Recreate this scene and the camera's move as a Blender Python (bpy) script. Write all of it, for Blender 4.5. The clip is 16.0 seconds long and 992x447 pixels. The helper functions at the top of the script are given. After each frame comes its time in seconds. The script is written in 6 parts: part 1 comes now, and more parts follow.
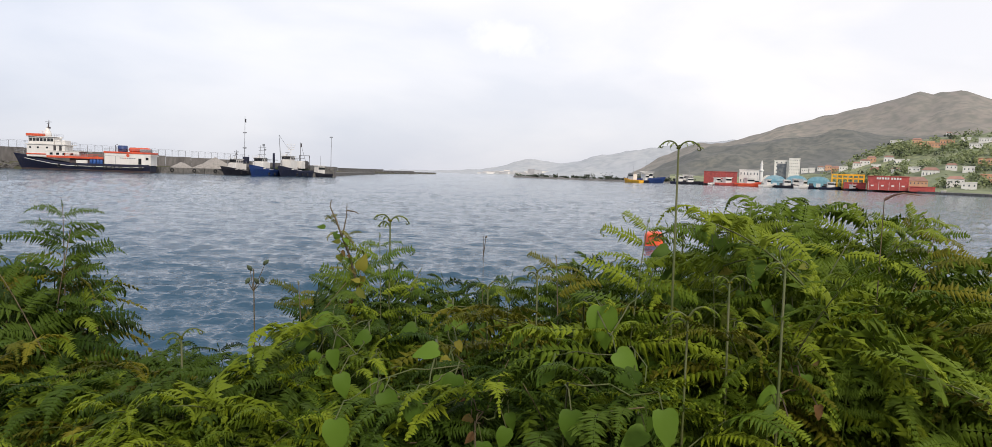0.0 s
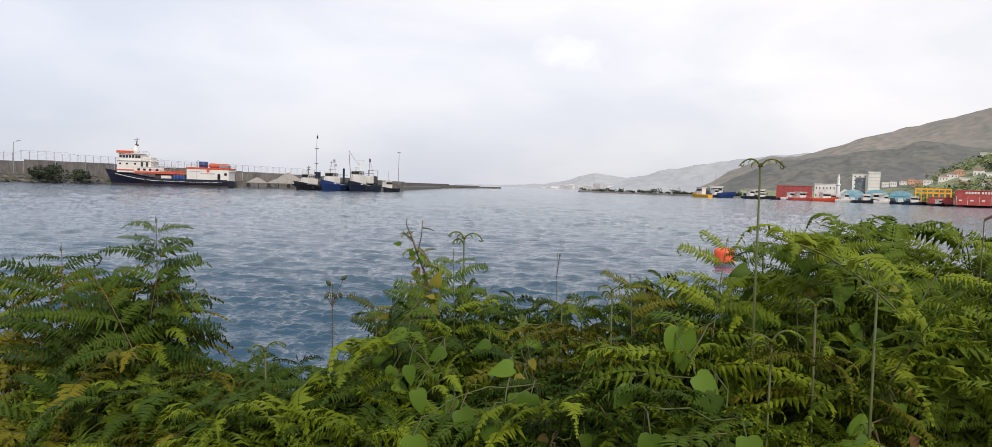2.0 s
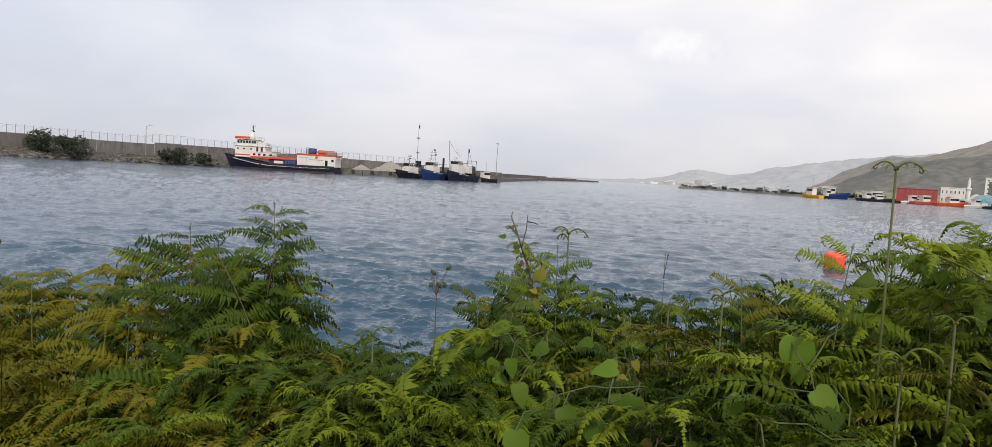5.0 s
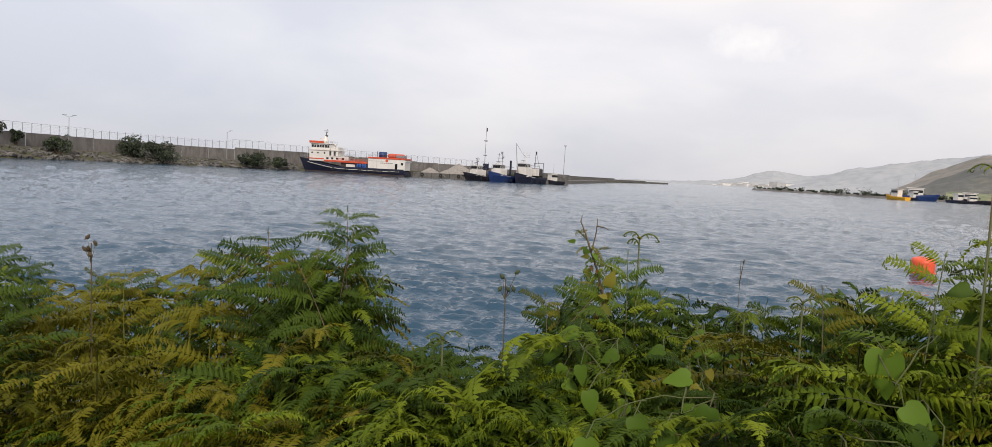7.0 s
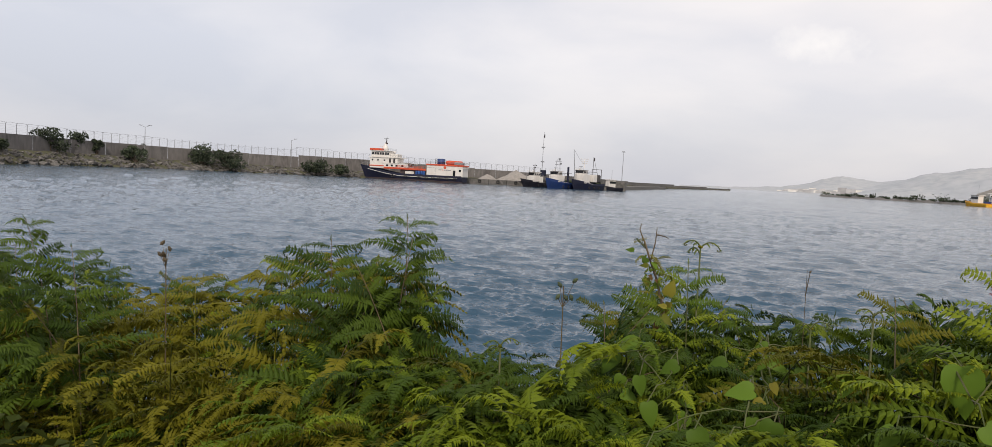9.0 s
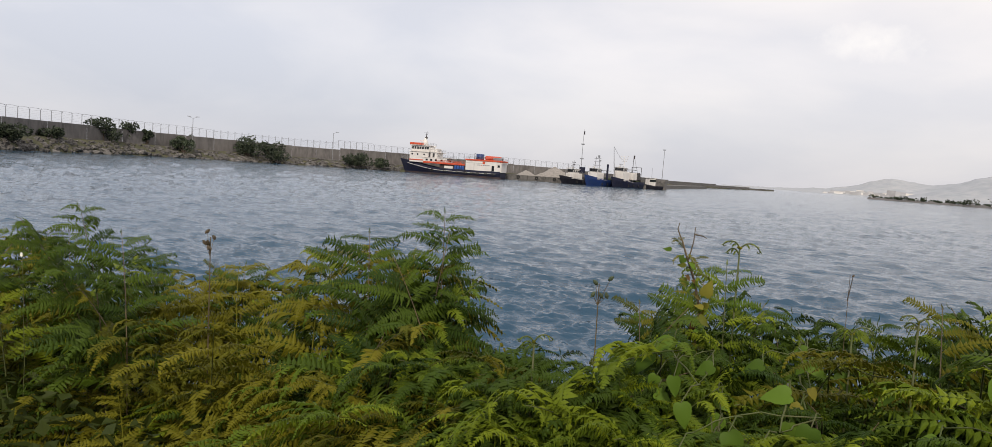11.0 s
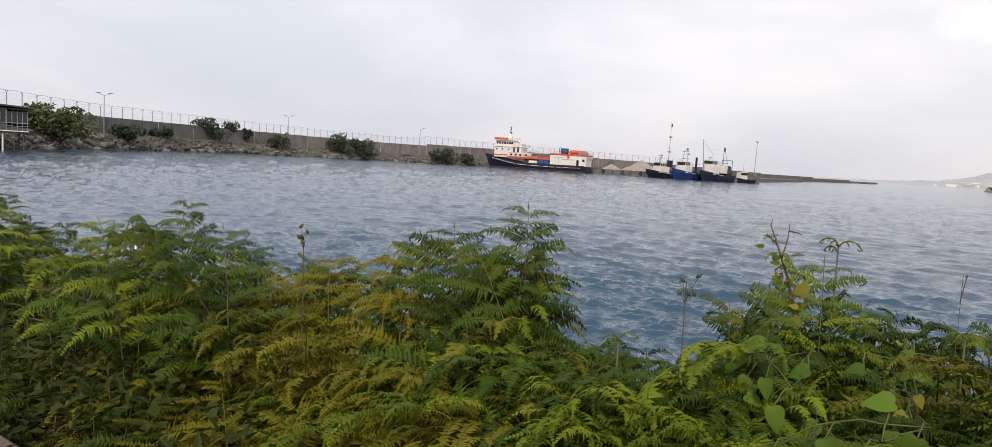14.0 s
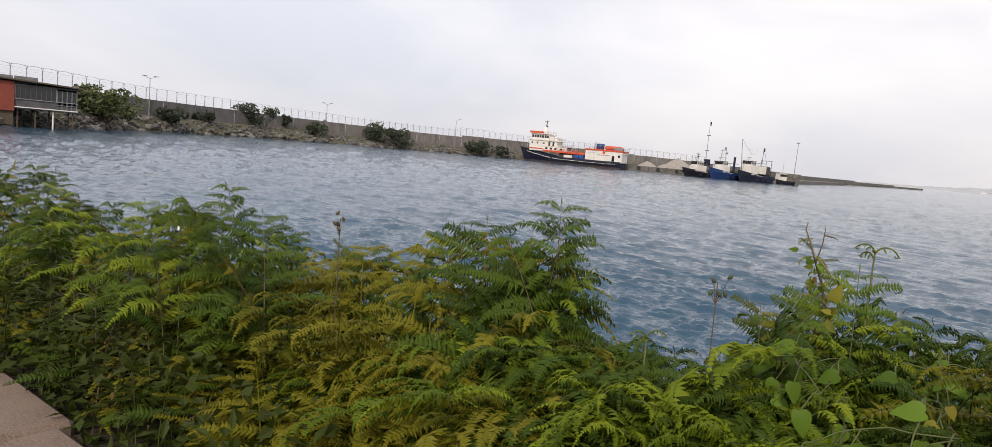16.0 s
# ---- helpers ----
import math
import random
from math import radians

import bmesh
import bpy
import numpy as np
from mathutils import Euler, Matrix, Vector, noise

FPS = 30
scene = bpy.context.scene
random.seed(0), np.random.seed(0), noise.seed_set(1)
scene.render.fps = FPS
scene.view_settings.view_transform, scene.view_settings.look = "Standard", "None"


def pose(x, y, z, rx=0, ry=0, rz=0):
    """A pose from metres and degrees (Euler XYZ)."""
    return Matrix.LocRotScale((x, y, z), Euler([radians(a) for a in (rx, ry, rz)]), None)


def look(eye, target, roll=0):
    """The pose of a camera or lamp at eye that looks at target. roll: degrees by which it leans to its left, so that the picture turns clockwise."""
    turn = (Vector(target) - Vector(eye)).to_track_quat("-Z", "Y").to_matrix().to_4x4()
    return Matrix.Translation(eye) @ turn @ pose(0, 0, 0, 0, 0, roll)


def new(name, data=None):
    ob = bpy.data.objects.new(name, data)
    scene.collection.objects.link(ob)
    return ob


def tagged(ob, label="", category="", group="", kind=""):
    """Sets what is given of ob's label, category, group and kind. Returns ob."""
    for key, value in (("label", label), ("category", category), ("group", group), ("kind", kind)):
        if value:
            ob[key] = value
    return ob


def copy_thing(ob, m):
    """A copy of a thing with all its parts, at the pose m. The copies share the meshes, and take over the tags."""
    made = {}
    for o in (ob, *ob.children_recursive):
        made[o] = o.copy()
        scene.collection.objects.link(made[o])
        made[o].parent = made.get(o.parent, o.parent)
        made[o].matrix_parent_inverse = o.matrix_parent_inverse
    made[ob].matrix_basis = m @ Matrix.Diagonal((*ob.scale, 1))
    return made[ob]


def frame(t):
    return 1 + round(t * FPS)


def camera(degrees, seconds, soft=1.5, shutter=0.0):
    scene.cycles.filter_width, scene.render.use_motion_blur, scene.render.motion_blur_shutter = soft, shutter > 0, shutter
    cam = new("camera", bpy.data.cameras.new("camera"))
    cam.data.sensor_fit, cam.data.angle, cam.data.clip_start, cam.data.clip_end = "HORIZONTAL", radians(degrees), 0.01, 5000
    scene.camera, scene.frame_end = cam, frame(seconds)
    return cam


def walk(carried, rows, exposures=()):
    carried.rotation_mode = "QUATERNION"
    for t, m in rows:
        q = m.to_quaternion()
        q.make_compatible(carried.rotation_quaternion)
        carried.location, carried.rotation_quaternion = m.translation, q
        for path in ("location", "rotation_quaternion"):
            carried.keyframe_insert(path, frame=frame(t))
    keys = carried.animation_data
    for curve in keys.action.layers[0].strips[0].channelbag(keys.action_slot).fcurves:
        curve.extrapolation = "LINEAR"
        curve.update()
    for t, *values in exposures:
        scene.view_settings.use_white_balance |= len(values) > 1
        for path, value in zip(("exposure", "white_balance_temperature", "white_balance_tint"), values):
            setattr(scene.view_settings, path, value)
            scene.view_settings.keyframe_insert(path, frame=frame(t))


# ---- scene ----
cam = camera(71.48, 16.0, soft=0.6)
# seconds, x, y, z, yaw, pitch, lean
PATH = [
    (0.0, 0.000, 0.000, 4.000, -0.00, -4.15, 1.96),
    (0.5, -0.017, 0.007, 4.003, 2.88, -3.96, 2.00),
    (1.0, -0.028, 0.005, 4.008, 4.61, -3.91, 1.77),
    (1.5, -0.027, -0.017, 4.011, 4.39, -3.37, 2.10),
    (2.0, -0.031, -0.007, 4.011, 5.41, -3.13, 1.91),
    (2.5, -0.044, 0.009, 4.008, 7.22, -3.38, 2.26),
    (3.0, -0.050, 0.010, 4.010, 7.89, -3.61, 3.14),
    (3.5, -0.055, 0.005, 4.012, 8.95, -3.36, 3.32),
    (6.0, -0.074, 0.003, 4.018, 16.71, -4.70, 3.35),
    (6.5, -0.076, 0.010, 4.019, 18.15, -4.60, 3.12),
    (7.0, -0.076, 0.006, 4.023, 18.90, -4.28, 3.27),
    (7.5, -0.078, 0.009, 4.027, 21.61, -4.62, 3.13),
    (8.0, -0.078, 0.000, 4.026, 22.01, -4.29, 3.10),
    (8.5, -0.076, -0.002, 4.028, 22.87, -4.08, 2.98),
    (9.0, -0.076, -0.002, 4.029, 23.68, -4.01, 3.11),
    (9.5, -0.070, -0.012, 4.032, 24.96, -3.89, 3.45),
    (10.0, -0.070, -0.009, 4.029, 25.56, -4.23, 3.67),
    (12.5, -0.069, -0.004, 4.031, 30.26, -4.98, 4.53),
    (13.0, -0.065, -0.001, 4.032, 31.53, -5.25, 4.36),
    (13.5, -0.066, -0.004, 4.033, 32.04, -5.14, 3.89),
    (14.0, -0.069, -0.003, 4.033, 33.76, -5.47, 3.60),
    (14.5, -0.064, -0.013, 4.032, 34.30, -4.83, 4.34),
    (15.0, -0.060, -0.026, 4.032, 34.91, -5.91, 4.84),
    (15.5, -0.058, -0.026, 4.035, 36.08, -5.92, 4.91),
    (16.0, -0.055, -0.025, 4.037, 36.42, -6.27, 5.35),
]
walk(cam, [(t, pose(x, y, z, 90 + pitch, 0, yaw) @ pose(0, 0, 0, 0, 0, lean)) for t, x, y, z, yaw, pitch, lean in PATH],
     exposures=[(0.0, 0.04, 6500, 10), (3.5, -0.06, 6550, 10), (7.0, -0.08, 6750, 11), (10.0, -0.15, 6800, 11), (12.5, 0.0, 6800, 11), (14.5, 0.04, 6820, 11), (16.0, 0.08, 6900, 12)])

# ---- world and sun ----
def at(az, d, z=0.0):
    """A place at azimuth az (degrees to the left of +y) and ground distance d from the lookout."""
    return Vector((-math.sin(radians(az)) * d, math.cos(radians(az)) * d, z))


SUN_EL, SUN_AZ = 38.0, -158.0          # azimuth to the left of +y, in degrees
world = bpy.data.worlds.new("sky")
scene.world = world
world.use_nodes = True
nt = world.node_tree
nt.nodes.clear()


def wn(kind, **inputs):
    n = nt.nodes.new(kind)
    for k, v in inputs.items():
        n.inputs[k.replace("_", " ")].default_value = v
    return n


sky = nt.nodes.new("ShaderNodeTexSky")
sky.sky_type, sky.sun_disc = "NISHITA", False
sky.sun_elevation, sky.sun_rotation = radians(SUN_EL), radians(-SUN_AZ)
sky.dust_density, sky.air_density = 2.0, 1.0
coord = nt.nodes.new("ShaderNodeTexCoord")
stretch = wn("ShaderNodeMapping", Scale=(1.0, 1.0, 2.6))
cloud = wn("ShaderNodeTexNoise", Scale=2.4, Detail=7.0, Roughness=0.5, Distortion=0.25)
ramp = nt.nodes.new("ShaderNodeValToRGB")
ramp.color_ramp.elements[0].position, ramp.color_ramp.elements[0].color = 0.38, (0.83, 0.86, 0.91, 1)
ramp.color_ramp.elements[1].position, ramp.color_ramp.elements[1].color = 0.60, (1, 1, 1, 1)
# cloud cover: pale blue grey, warmer and brighter towards +x, hazy grey along the horizon
sep = nt.nodes.new("ShaderNodeSeparateXYZ")
side = wn("ShaderNodeMapRange", From_Min=-0.75, From_Max=0.6, To_Min=0.0, To_Max=1.0)
veil = nt.nodes.new("ShaderNodeMixRGB")
veil.inputs[1].default_value, veil.inputs[2].default_value = (9.5, 9.7, 10.5, 1), (12.25, 11.65, 11.45, 1)
low = nt.nodes.new("ShaderNodeValToRGB")
low.color_ramp.elements[0].position, low.color_ramp.elements[0].color = 0.0, (0.80, 0.81, 0.83, 1)
low.color_ramp.elements[1].position, low.color_ramp.elements[1].color = 0.16, (1, 1, 1, 1)
mul1, mul2 = nt.nodes.new("ShaderNodeMixRGB"), nt.nodes.new("ShaderNodeMixRGB")
mul1.blend_type = mul2.blend_type = "MULTIPLY"
mul1.inputs[0].default_value = mul2.inputs[0].default_value = 1.0
# one small bright cloud, ragged by noise
CLOUD = at(-0.6, math.cos(radians(10.8)), math.sin(radians(10.8)))
puff = wn("ShaderNodeMapping", Scale=(17.0, 17.0, 34.0), Location=(-17.0 * CLOUD.x, -17.0 * CLOUD.y, -34.0 * CLOUD.z))
ragged = wn("ShaderNodeTexNoise", Scale=26.0, Detail=5.0, Roughness=0.6)
length = nt.nodes.new("ShaderNodeVectorMath")
length.operation = "LENGTH"
fray = nt.nodes.new("ShaderNodeMath")
fray.operation, fray.inputs[1].default_value = "MULTIPLY_ADD", 1.6
fade = wn("ShaderNodeMapRange", From_Min=1.0, From_Max=1.75, To_Min=0.55, To_Max=0.0)
bright = nt.nodes.new("ShaderNodeMixRGB")
bright.inputs[2].default_value = (13.0, 12.7, 12.4, 1)
cover = nt.nodes.new("ShaderNodeMixRGB")
cover.inputs[0].default_value = 0.88
bg = wn("ShaderNodeBackground", Strength=0.1)
wout = nt.nodes.new("ShaderNodeOutputWorld")
for a, b in ((coord.outputs["Generated"], stretch.inputs[0]), (stretch.outputs[0], cloud.inputs["Vector"]), (cloud.outputs[0], ramp.inputs[0]),
             (coord.outputs["Generated"], sep.inputs[0]), (sep.outputs[0], side.inputs[0]), (side.outputs[0], veil.inputs[0]),
             (sep.outputs[2], low.inputs[0]), (veil.outputs[0], mul1.inputs[1]), (ramp.outputs[0], mul1.inputs[2]),
             (mul1.outputs[0], mul2.inputs[1]), (low.outputs[0], mul2.inputs[2]), (sky.outputs[0], cover.inputs[1]),
             (coord.outputs["Generated"], puff.inputs[0]), (puff.outputs[0], length.inputs[0]), (coord.outputs["Generated"], ragged.inputs["Vector"]),
             (ragged.outputs[0], fray.inputs[0]), (length.outputs["Value"], fray.inputs[2]), (fray.outputs[0], fade.inputs[0]), (fade.outputs[0], bright.inputs[0]),
             (mul2.outputs[0], bright.inputs[1]), (bright.outputs[0], cover.inputs[2]), (cover.outputs[0], bg.inputs[0]), (bg.outputs[0], wout.inputs[0])):
    nt.links.new(a, b)

sun_data = bpy.data.lights.new("sun", "SUN")
sun_data.energy, sun_data.angle, sun_data.color = 2.4, radians(8), (1.0, 0.9, 0.78)
sun = new("sun", sun_data)
sun.matrix_world = look((0, 0, 0), (math.sin(radians(SUN_AZ)) * math.cos(radians(SUN_EL)), -math.cos(radians(SUN_AZ)) * math.cos(radians(SUN_EL)), -math.sin(radians(SUN_EL))))

# ---- materials ----
def material(name, base, rough=0.8, metal=0.0, spots=None, spot_scale=1.0, grain=None, grain_scale=20.0, bump=0.0, bump_scale=30.0,
             vary=0.0, cut=(0.42, 0.62), through_light=0.0, spec=0.5, stretch_z=1.0, vary_to=None):
    """A surface with stains (spots), a finer grain, bump, and a shift from object to object (vary)."""
    m = bpy.data.materials.new(name)
    m.use_nodes = True
    t = m.node_tree
    b = t.nodes["Principled BSDF"]
    b.inputs["Roughness"].default_value, b.inputs["Metallic"].default_value = rough, metal
    b.inputs["Specular IOR Level"].default_value = spec
    geo = t.nodes.new("ShaderNodeNewGeometry")
    mp = t.nodes.new("ShaderNodeMapping")
    mp.inputs["Scale"].default_value = (1, 1, stretch_z)
    t.links.new(geo.outputs["Position"], mp.inputs[0])
    rgb = t.nodes.new("ShaderNodeRGB")
    rgb.outputs[0].default_value = (*base, 1)
    col = rgb.outputs[0]
    for target, scale, detail, lim in ((spots, spot_scale, 6, cut), (grain, grain_scale, 4, (0.4, 0.65))):
        if target is None:
            continue
        n = t.nodes.new("ShaderNodeTexNoise")
        n.inputs["Scale"].default_value, n.inputs["Detail"].default_value = scale, detail
        t.links.new(mp.outputs[0], n.inputs["Vector"])
        r = t.nodes.new("ShaderNodeMapRange")
        r.inputs["From Min"].default_value, r.inputs["From Max"].default_value = lim
        t.links.new(n.outputs[0], r.inputs[0])
        mix = t.nodes.new("ShaderNodeMixRGB")
        t.links.new(r.outputs[0], mix.inputs[0])
        t.links.new(col, mix.inputs[1])
        mix.inputs[2].default_value = (*target, 1)
        col = mix.outputs[0]
    if vary or vary_to:
        info = t.nodes.new("ShaderNodeObjectInfo")
        mix = t.nodes.new("ShaderNodeMixRGB")
        if vary_to:
            t.links.new(info.outputs["Random"], mix.inputs[0])
            mix.inputs[2].default_value = (*vary_to, 1)
        else:
            mix.blend_type = "MULTIPLY"
            mix.inputs[0].default_value = 1.0
            r = t.nodes.new("ShaderNodeMapRange")
            r.inputs["To Min"].default_value, r.inputs["To Max"].default_value = 1 - vary, 1 + vary
            t.links.new(info.outputs["Random"], r.inputs[0])
            t.links.new(r.outputs[0], mix.inputs[2])
        t.links.new(col, mix.inputs[1])
        col = mix.outputs[0]
    t.links.new(col, b.inputs["Base Color"])
    if bump:
        n = t.nodes.new("ShaderNodeTexNoise")
        n.inputs["Scale"].default_value, n.inputs["Detail"].default_value = bump_scale, 5
        bp = t.nodes.new("ShaderNodeBump")
        bp.inputs["Strength"].default_value, bp.inputs["Distance"].default_value = bump, 0.4 / bump_scale
        t.links.new(mp.outputs[0], n.inputs["Vector"])
        t.links.new(n.outputs[0], bp.inputs["Height"])
        t.links.new(bp.outputs[0], b.inputs["Normal"])
    if through_light:
        tr = t.nodes.new("ShaderNodeBsdfTranslucent")
        t.links.new(col, tr.inputs[0])
        ms = t.nodes.new("ShaderNodeMixShader")
        ms.inputs[0].default_value = through_light
        t.links.new(b.outputs[0], ms.inputs[1])
        t.links.new(tr.outputs[0], ms.inputs[2])
        t.links.new(ms.outputs[0], t.nodes["Material Output"].inputs["Surface"])
    return m


M = {
    "soil": material("soil", (0.055, 0.042, 0.03), 0.95, spots=(0.085, 0.066, 0.045), spot_scale=3, grain=(0.03, 0.025, 0.02), grain_scale=40, bump=0.6, bump_scale=25),
    "slab": material("weathered concrete", (0.17, 0.125, 0.10), 0.9, spots=(0.11, 0.075, 0.06), spot_scale=2.5, grain=(0.21, 0.16, 0.13), grain_scale=90, bump=0.4, bump_scale=60),
    "seawall": material("stained grey concrete", (0.128, 0.120, 0.118), 0.9, spots=(0.085, 0.08, 0.08), spot_scale=0.22, grain=(0.16, 0.152, 0.148), grain_scale=0.9, bump=0.2, bump_scale=3, stretch_z=0.35),
    "quay": material("dark wet concrete", (0.11, 0.105, 0.10), 0.85, spots=(0.05, 0.05, 0.045), spot_scale=0.3, grain=(0.17, 0.16, 0.15), grain_scale=1.2),
    "rock": material("grey boulder", (0.105, 0.10, 0.094), 0.9, spots=(0.042, 0.04, 0.038), spot_scale=0.8, grain=(0.18, 0.17, 0.158), grain_scale=4, bump=0.5, bump_scale=3, vary=0.35),
    "grass": material("bank grass", (0.068, 0.068, 0.034), 0.95, spots=(0.10, 0.092, 0.05), spot_scale=0.3, grain=(0.045, 0.05, 0.026), grain_scale=2.0),
    "bush": material("dark bush leaves", (0.034, 0.048, 0.030), 0.8, spots=(0.055, 0.075, 0.037), spot_scale=0.5, vary=0.2, through_light=0.15),
    "hill_tree": material("hillside tree leaves", (0.15, 0.185, 0.09), 0.9, spots=(0.21, 0.24, 0.11), spot_scale=0.05, vary=0.2, through_light=0.15),
    "bush_light": material("pale bush leaves", (0.058, 0.078, 0.026), 0.8, spots=(0.09, 0.105, 0.035), spot_scale=0.5, vary=0.2, through_light=0.15),
    "bark": material("bark", (0.10, 0.075, 0.055), 0.9, grain=(0.05, 0.04, 0.03), grain_scale=8),
    "galv": material("galvanised steel", (0.30, 0.31, 0.33), 0.6, 0.4, spots=(0.2, 0.21, 0.23), spot_scale=3),
    "hull_navy": material("navy hull paint", (0.012, 0.018, 0.052), 0.6, spots=(0.022, 0.026, 0.05), spot_scale=0.5, grain=(0.018, 0.018, 0.03), grain_scale=3, spec=0.25),
    "hull_blue": material("blue hull paint", (0.015, 0.042, 0.17), 0.4, spots=(0.02, 0.05, 0.14), spot_scale=0.6, grain=(0.014, 0.03, 0.12), grain_scale=3),
    "hull_dark": material("dark hull paint", (0.012, 0.013, 0.022), 0.6, spots=(0.025, 0.025, 0.035), spot_scale=0.5, grain=(0.018, 0.018, 0.025), grain_scale=3, spec=0.25),
    "boot": material("rusty boot topping", (0.08, 0.05, 0.05), 0.8, spots=(0.05, 0.045, 0.045), spot_scale=0.8),
    "white": material("white ship paint", (0.70, 0.68, 0.65), 0.45, spots=(0.60, 0.57, 0.54), spot_scale=0.5, grain=(0.66, 0.64, 0.61), grain_scale=2.0, stretch_z=0.3),
    "orange": material("orange ship paint", (0.60, 0.085, 0.03), 0.5, spots=(0.45, 0.06, 0.03), spot_scale=0.8),
    "tank_blue": material("blue drum", (0.03, 0.10, 0.33), 0.5, spots=(0.02, 0.07, 0.24), spot_scale=1.5),
    "dark": material("dark steel", (0.03, 0.03, 0.035), 0.6, spots=(0.06, 0.05, 0.05), spot_scale=2),
    "rubber": material("black rubber", (0.015, 0.015, 0.016), 0.85, grain=(0.03, 0.03, 0.03), grain_scale=5),
    "glass": material("dark window glass", (0.015, 0.018, 0.022), 0.08),
    # greyed base puts the haze over distant glass into the colour
    "pane": material("hazed far window pane", (0.085, 0.10, 0.12), 0.25, spots=(0.16, 0.17, 0.18), spot_scale=0.4),
    "gravel": material("gravel heap", (0.25, 0.23, 0.212), 0.95, spots=(0.18, 0.167, 0.155), spot_scale=0.8, grain=(0.33, 0.31, 0.285), grain_scale=5, bump=0.5, bump_scale=5),
    "brick_red": material("red shed cladding", (0.33, 0.055, 0.05), 0.7, spots=(0.24, 0.045, 0.045), spot_scale=0.15, grain=(0.38, 0.07, 0.06), grain_scale=0.7),
    "yard_red": material("red yard cladding", (0.41, 0.065, 0.055), 0.65, spots=(0.33, 0.055, 0.05), spot_scale=0.12, grain=(0.46, 0.085, 0.07), grain_scale=0.7),
    "yellow": material("yellow steel paint", (0.80, 0.42, 0.02), 0.55, spots=(0.65, 0.34, 0.03), spot_scale=0.5),
    "sheet_blue": material("blue roof sheet", (0.20, 0.42, 0.50), 0.5, spots=(0.36, 0.50, 0.55), spot_scale=0.1, grain=(0.16, 0.36, 0.46), grain_scale=0.5),
    "render_white": material("white render", (0.76, 0.74, 0.70), 0.85, spots=(0.62, 0.60, 0.57), spot_scale=0.2, grain=(0.7, 0.68, 0.65), grain_scale=1),
    # white render of the distant town, greyed in its colour for haze
    "render_hazed": material("haze-greyed render", (0.46, 0.46, 0.47), 0.9, spots=(0.38, 0.38, 0.39), spot_scale=0.05, vary=0.2),
    "render_orange": material("apricot render", (0.62, 0.36, 0.22), 0.85, spots=(0.52, 0.30, 0.19), spot_scale=0.2, vary=0.12),
    "tile": material("clay roof tiles", (0.30, 0.17, 0.13), 0.85, spots=(0.24, 0.14, 0.11), spot_scale=0.4, vary=0.2),
    "hut_red": material("red timber cladding", (0.20, 0.042, 0.026), 0.75, spots=(0.14, 0.03, 0.022), spot_scale=0.7, grain=(0.23, 0.05, 0.03), grain_scale=3),
    "hut_grey": material("grey board", (0.09, 0.09, 0.095), 0.75, spots=(0.06, 0.06, 0.065), spot_scale=0.8),
    "float": material("orange float plastic", (0.80, 0.085, 0.02), 0.5, spots=(0.66, 0.06, 0.02), spot_scale=2.5, grain=(0.74, 0.12, 0.05), grain_scale=14, bump=0.1, bump_scale=10),
    # pale blue-grey tones: distance haze is painted into these ridges
    "hill_far": material("hazed far wooded hillside", (0.36, 0.38, 0.41), 1.0, spots=(0.41, 0.42, 0.43), spot_scale=0.004, grain=(0.32, 0.345, 0.37), grain_scale=0.03),
    # base lightened to imitate haze; spots and grain are scrub and terraces
    "hill_main": material("hazed mountain side, scrub and terraces", (0.225, 0.205, 0.185), 1.0, spots=(0.265, 0.235, 0.20), spot_scale=0.006, grain=(0.165, 0.165, 0.145), grain_scale=0.045, cut=(0.45, 0.6)),
    "hill_dark": material("wooded hillside", (0.125, 0.128, 0.122), 1.0, spots=(0.16, 0.158, 0.135), spot_scale=0.012, grain=(0.095, 0.102, 0.097), grain_scale=0.09),
    "hill_green": material("green hillside, gardens and scrub", (0.165, 0.19, 0.11), 1.0, spots=(0.25, 0.265, 0.14), spot_scale=0.014, grain=(0.12, 0.145, 0.085), grain_scale=0.08),
}

leaf_colours = (
    ("fern_deep", (0.024, 0.050, 0.006), (0.062, 0.100, 0.009)),
    ("fern_fresh", (0.064, 0.110, 0.009), (0.165, 0.210, 0.013)),
    ("fern_olive", (0.062, 0.074, 0.007), (0.150, 0.140, 0.011)),
    ("broadleaf", (0.052, 0.098, 0.010), (0.095, 0.165, 0.018)),
    ("vine_yellow", (0.12, 0.14, 0.018), (0.20, 0.18, 0.028)),
    ("lance_leaf", (0.06, 0.085, 0.022), (0.085, 0.115, 0.03)),
    ("red_leaf", (0.13, 0.065, 0.03), (0.12, 0.10, 0.025)),
    # undergrowth green, darkened in colour for the deep shade under the ferns
    ("shade_tinted_leaf", (0.024, 0.037, 0.007), (0.040, 0.054, 0.010)),
)
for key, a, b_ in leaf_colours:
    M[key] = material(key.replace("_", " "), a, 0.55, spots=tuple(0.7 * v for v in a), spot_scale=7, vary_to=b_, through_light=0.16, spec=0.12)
M["stem_green"] = material("green stalk", (0.055, 0.075, 0.012), 0.6, spots=(0.07, 0.075, 0.02), spot_scale=8)
M["stem_brown"] = material("brown stalk", (0.07, 0.05, 0.03), 0.7, spots=(0.12, 0.09, 0.04), spot_scale=8)
M["dry_leaf"] = material("dry brown leaf", (0.16, 0.09, 0.06), 0.8, spots=(0.1, 0.05, 0.04), spot_scale=15)
M["seed"] = material("dark seed head", (0.045, 0.035, 0.02), 0.8, spots=(0.075, 0.055, 0.03), spot_scale=60)
M["petal"] = material("white petal", (0.8, 0.8, 0.75), 0.6, spots=(0.75, 0.75, 0.6), spot_scale=60)


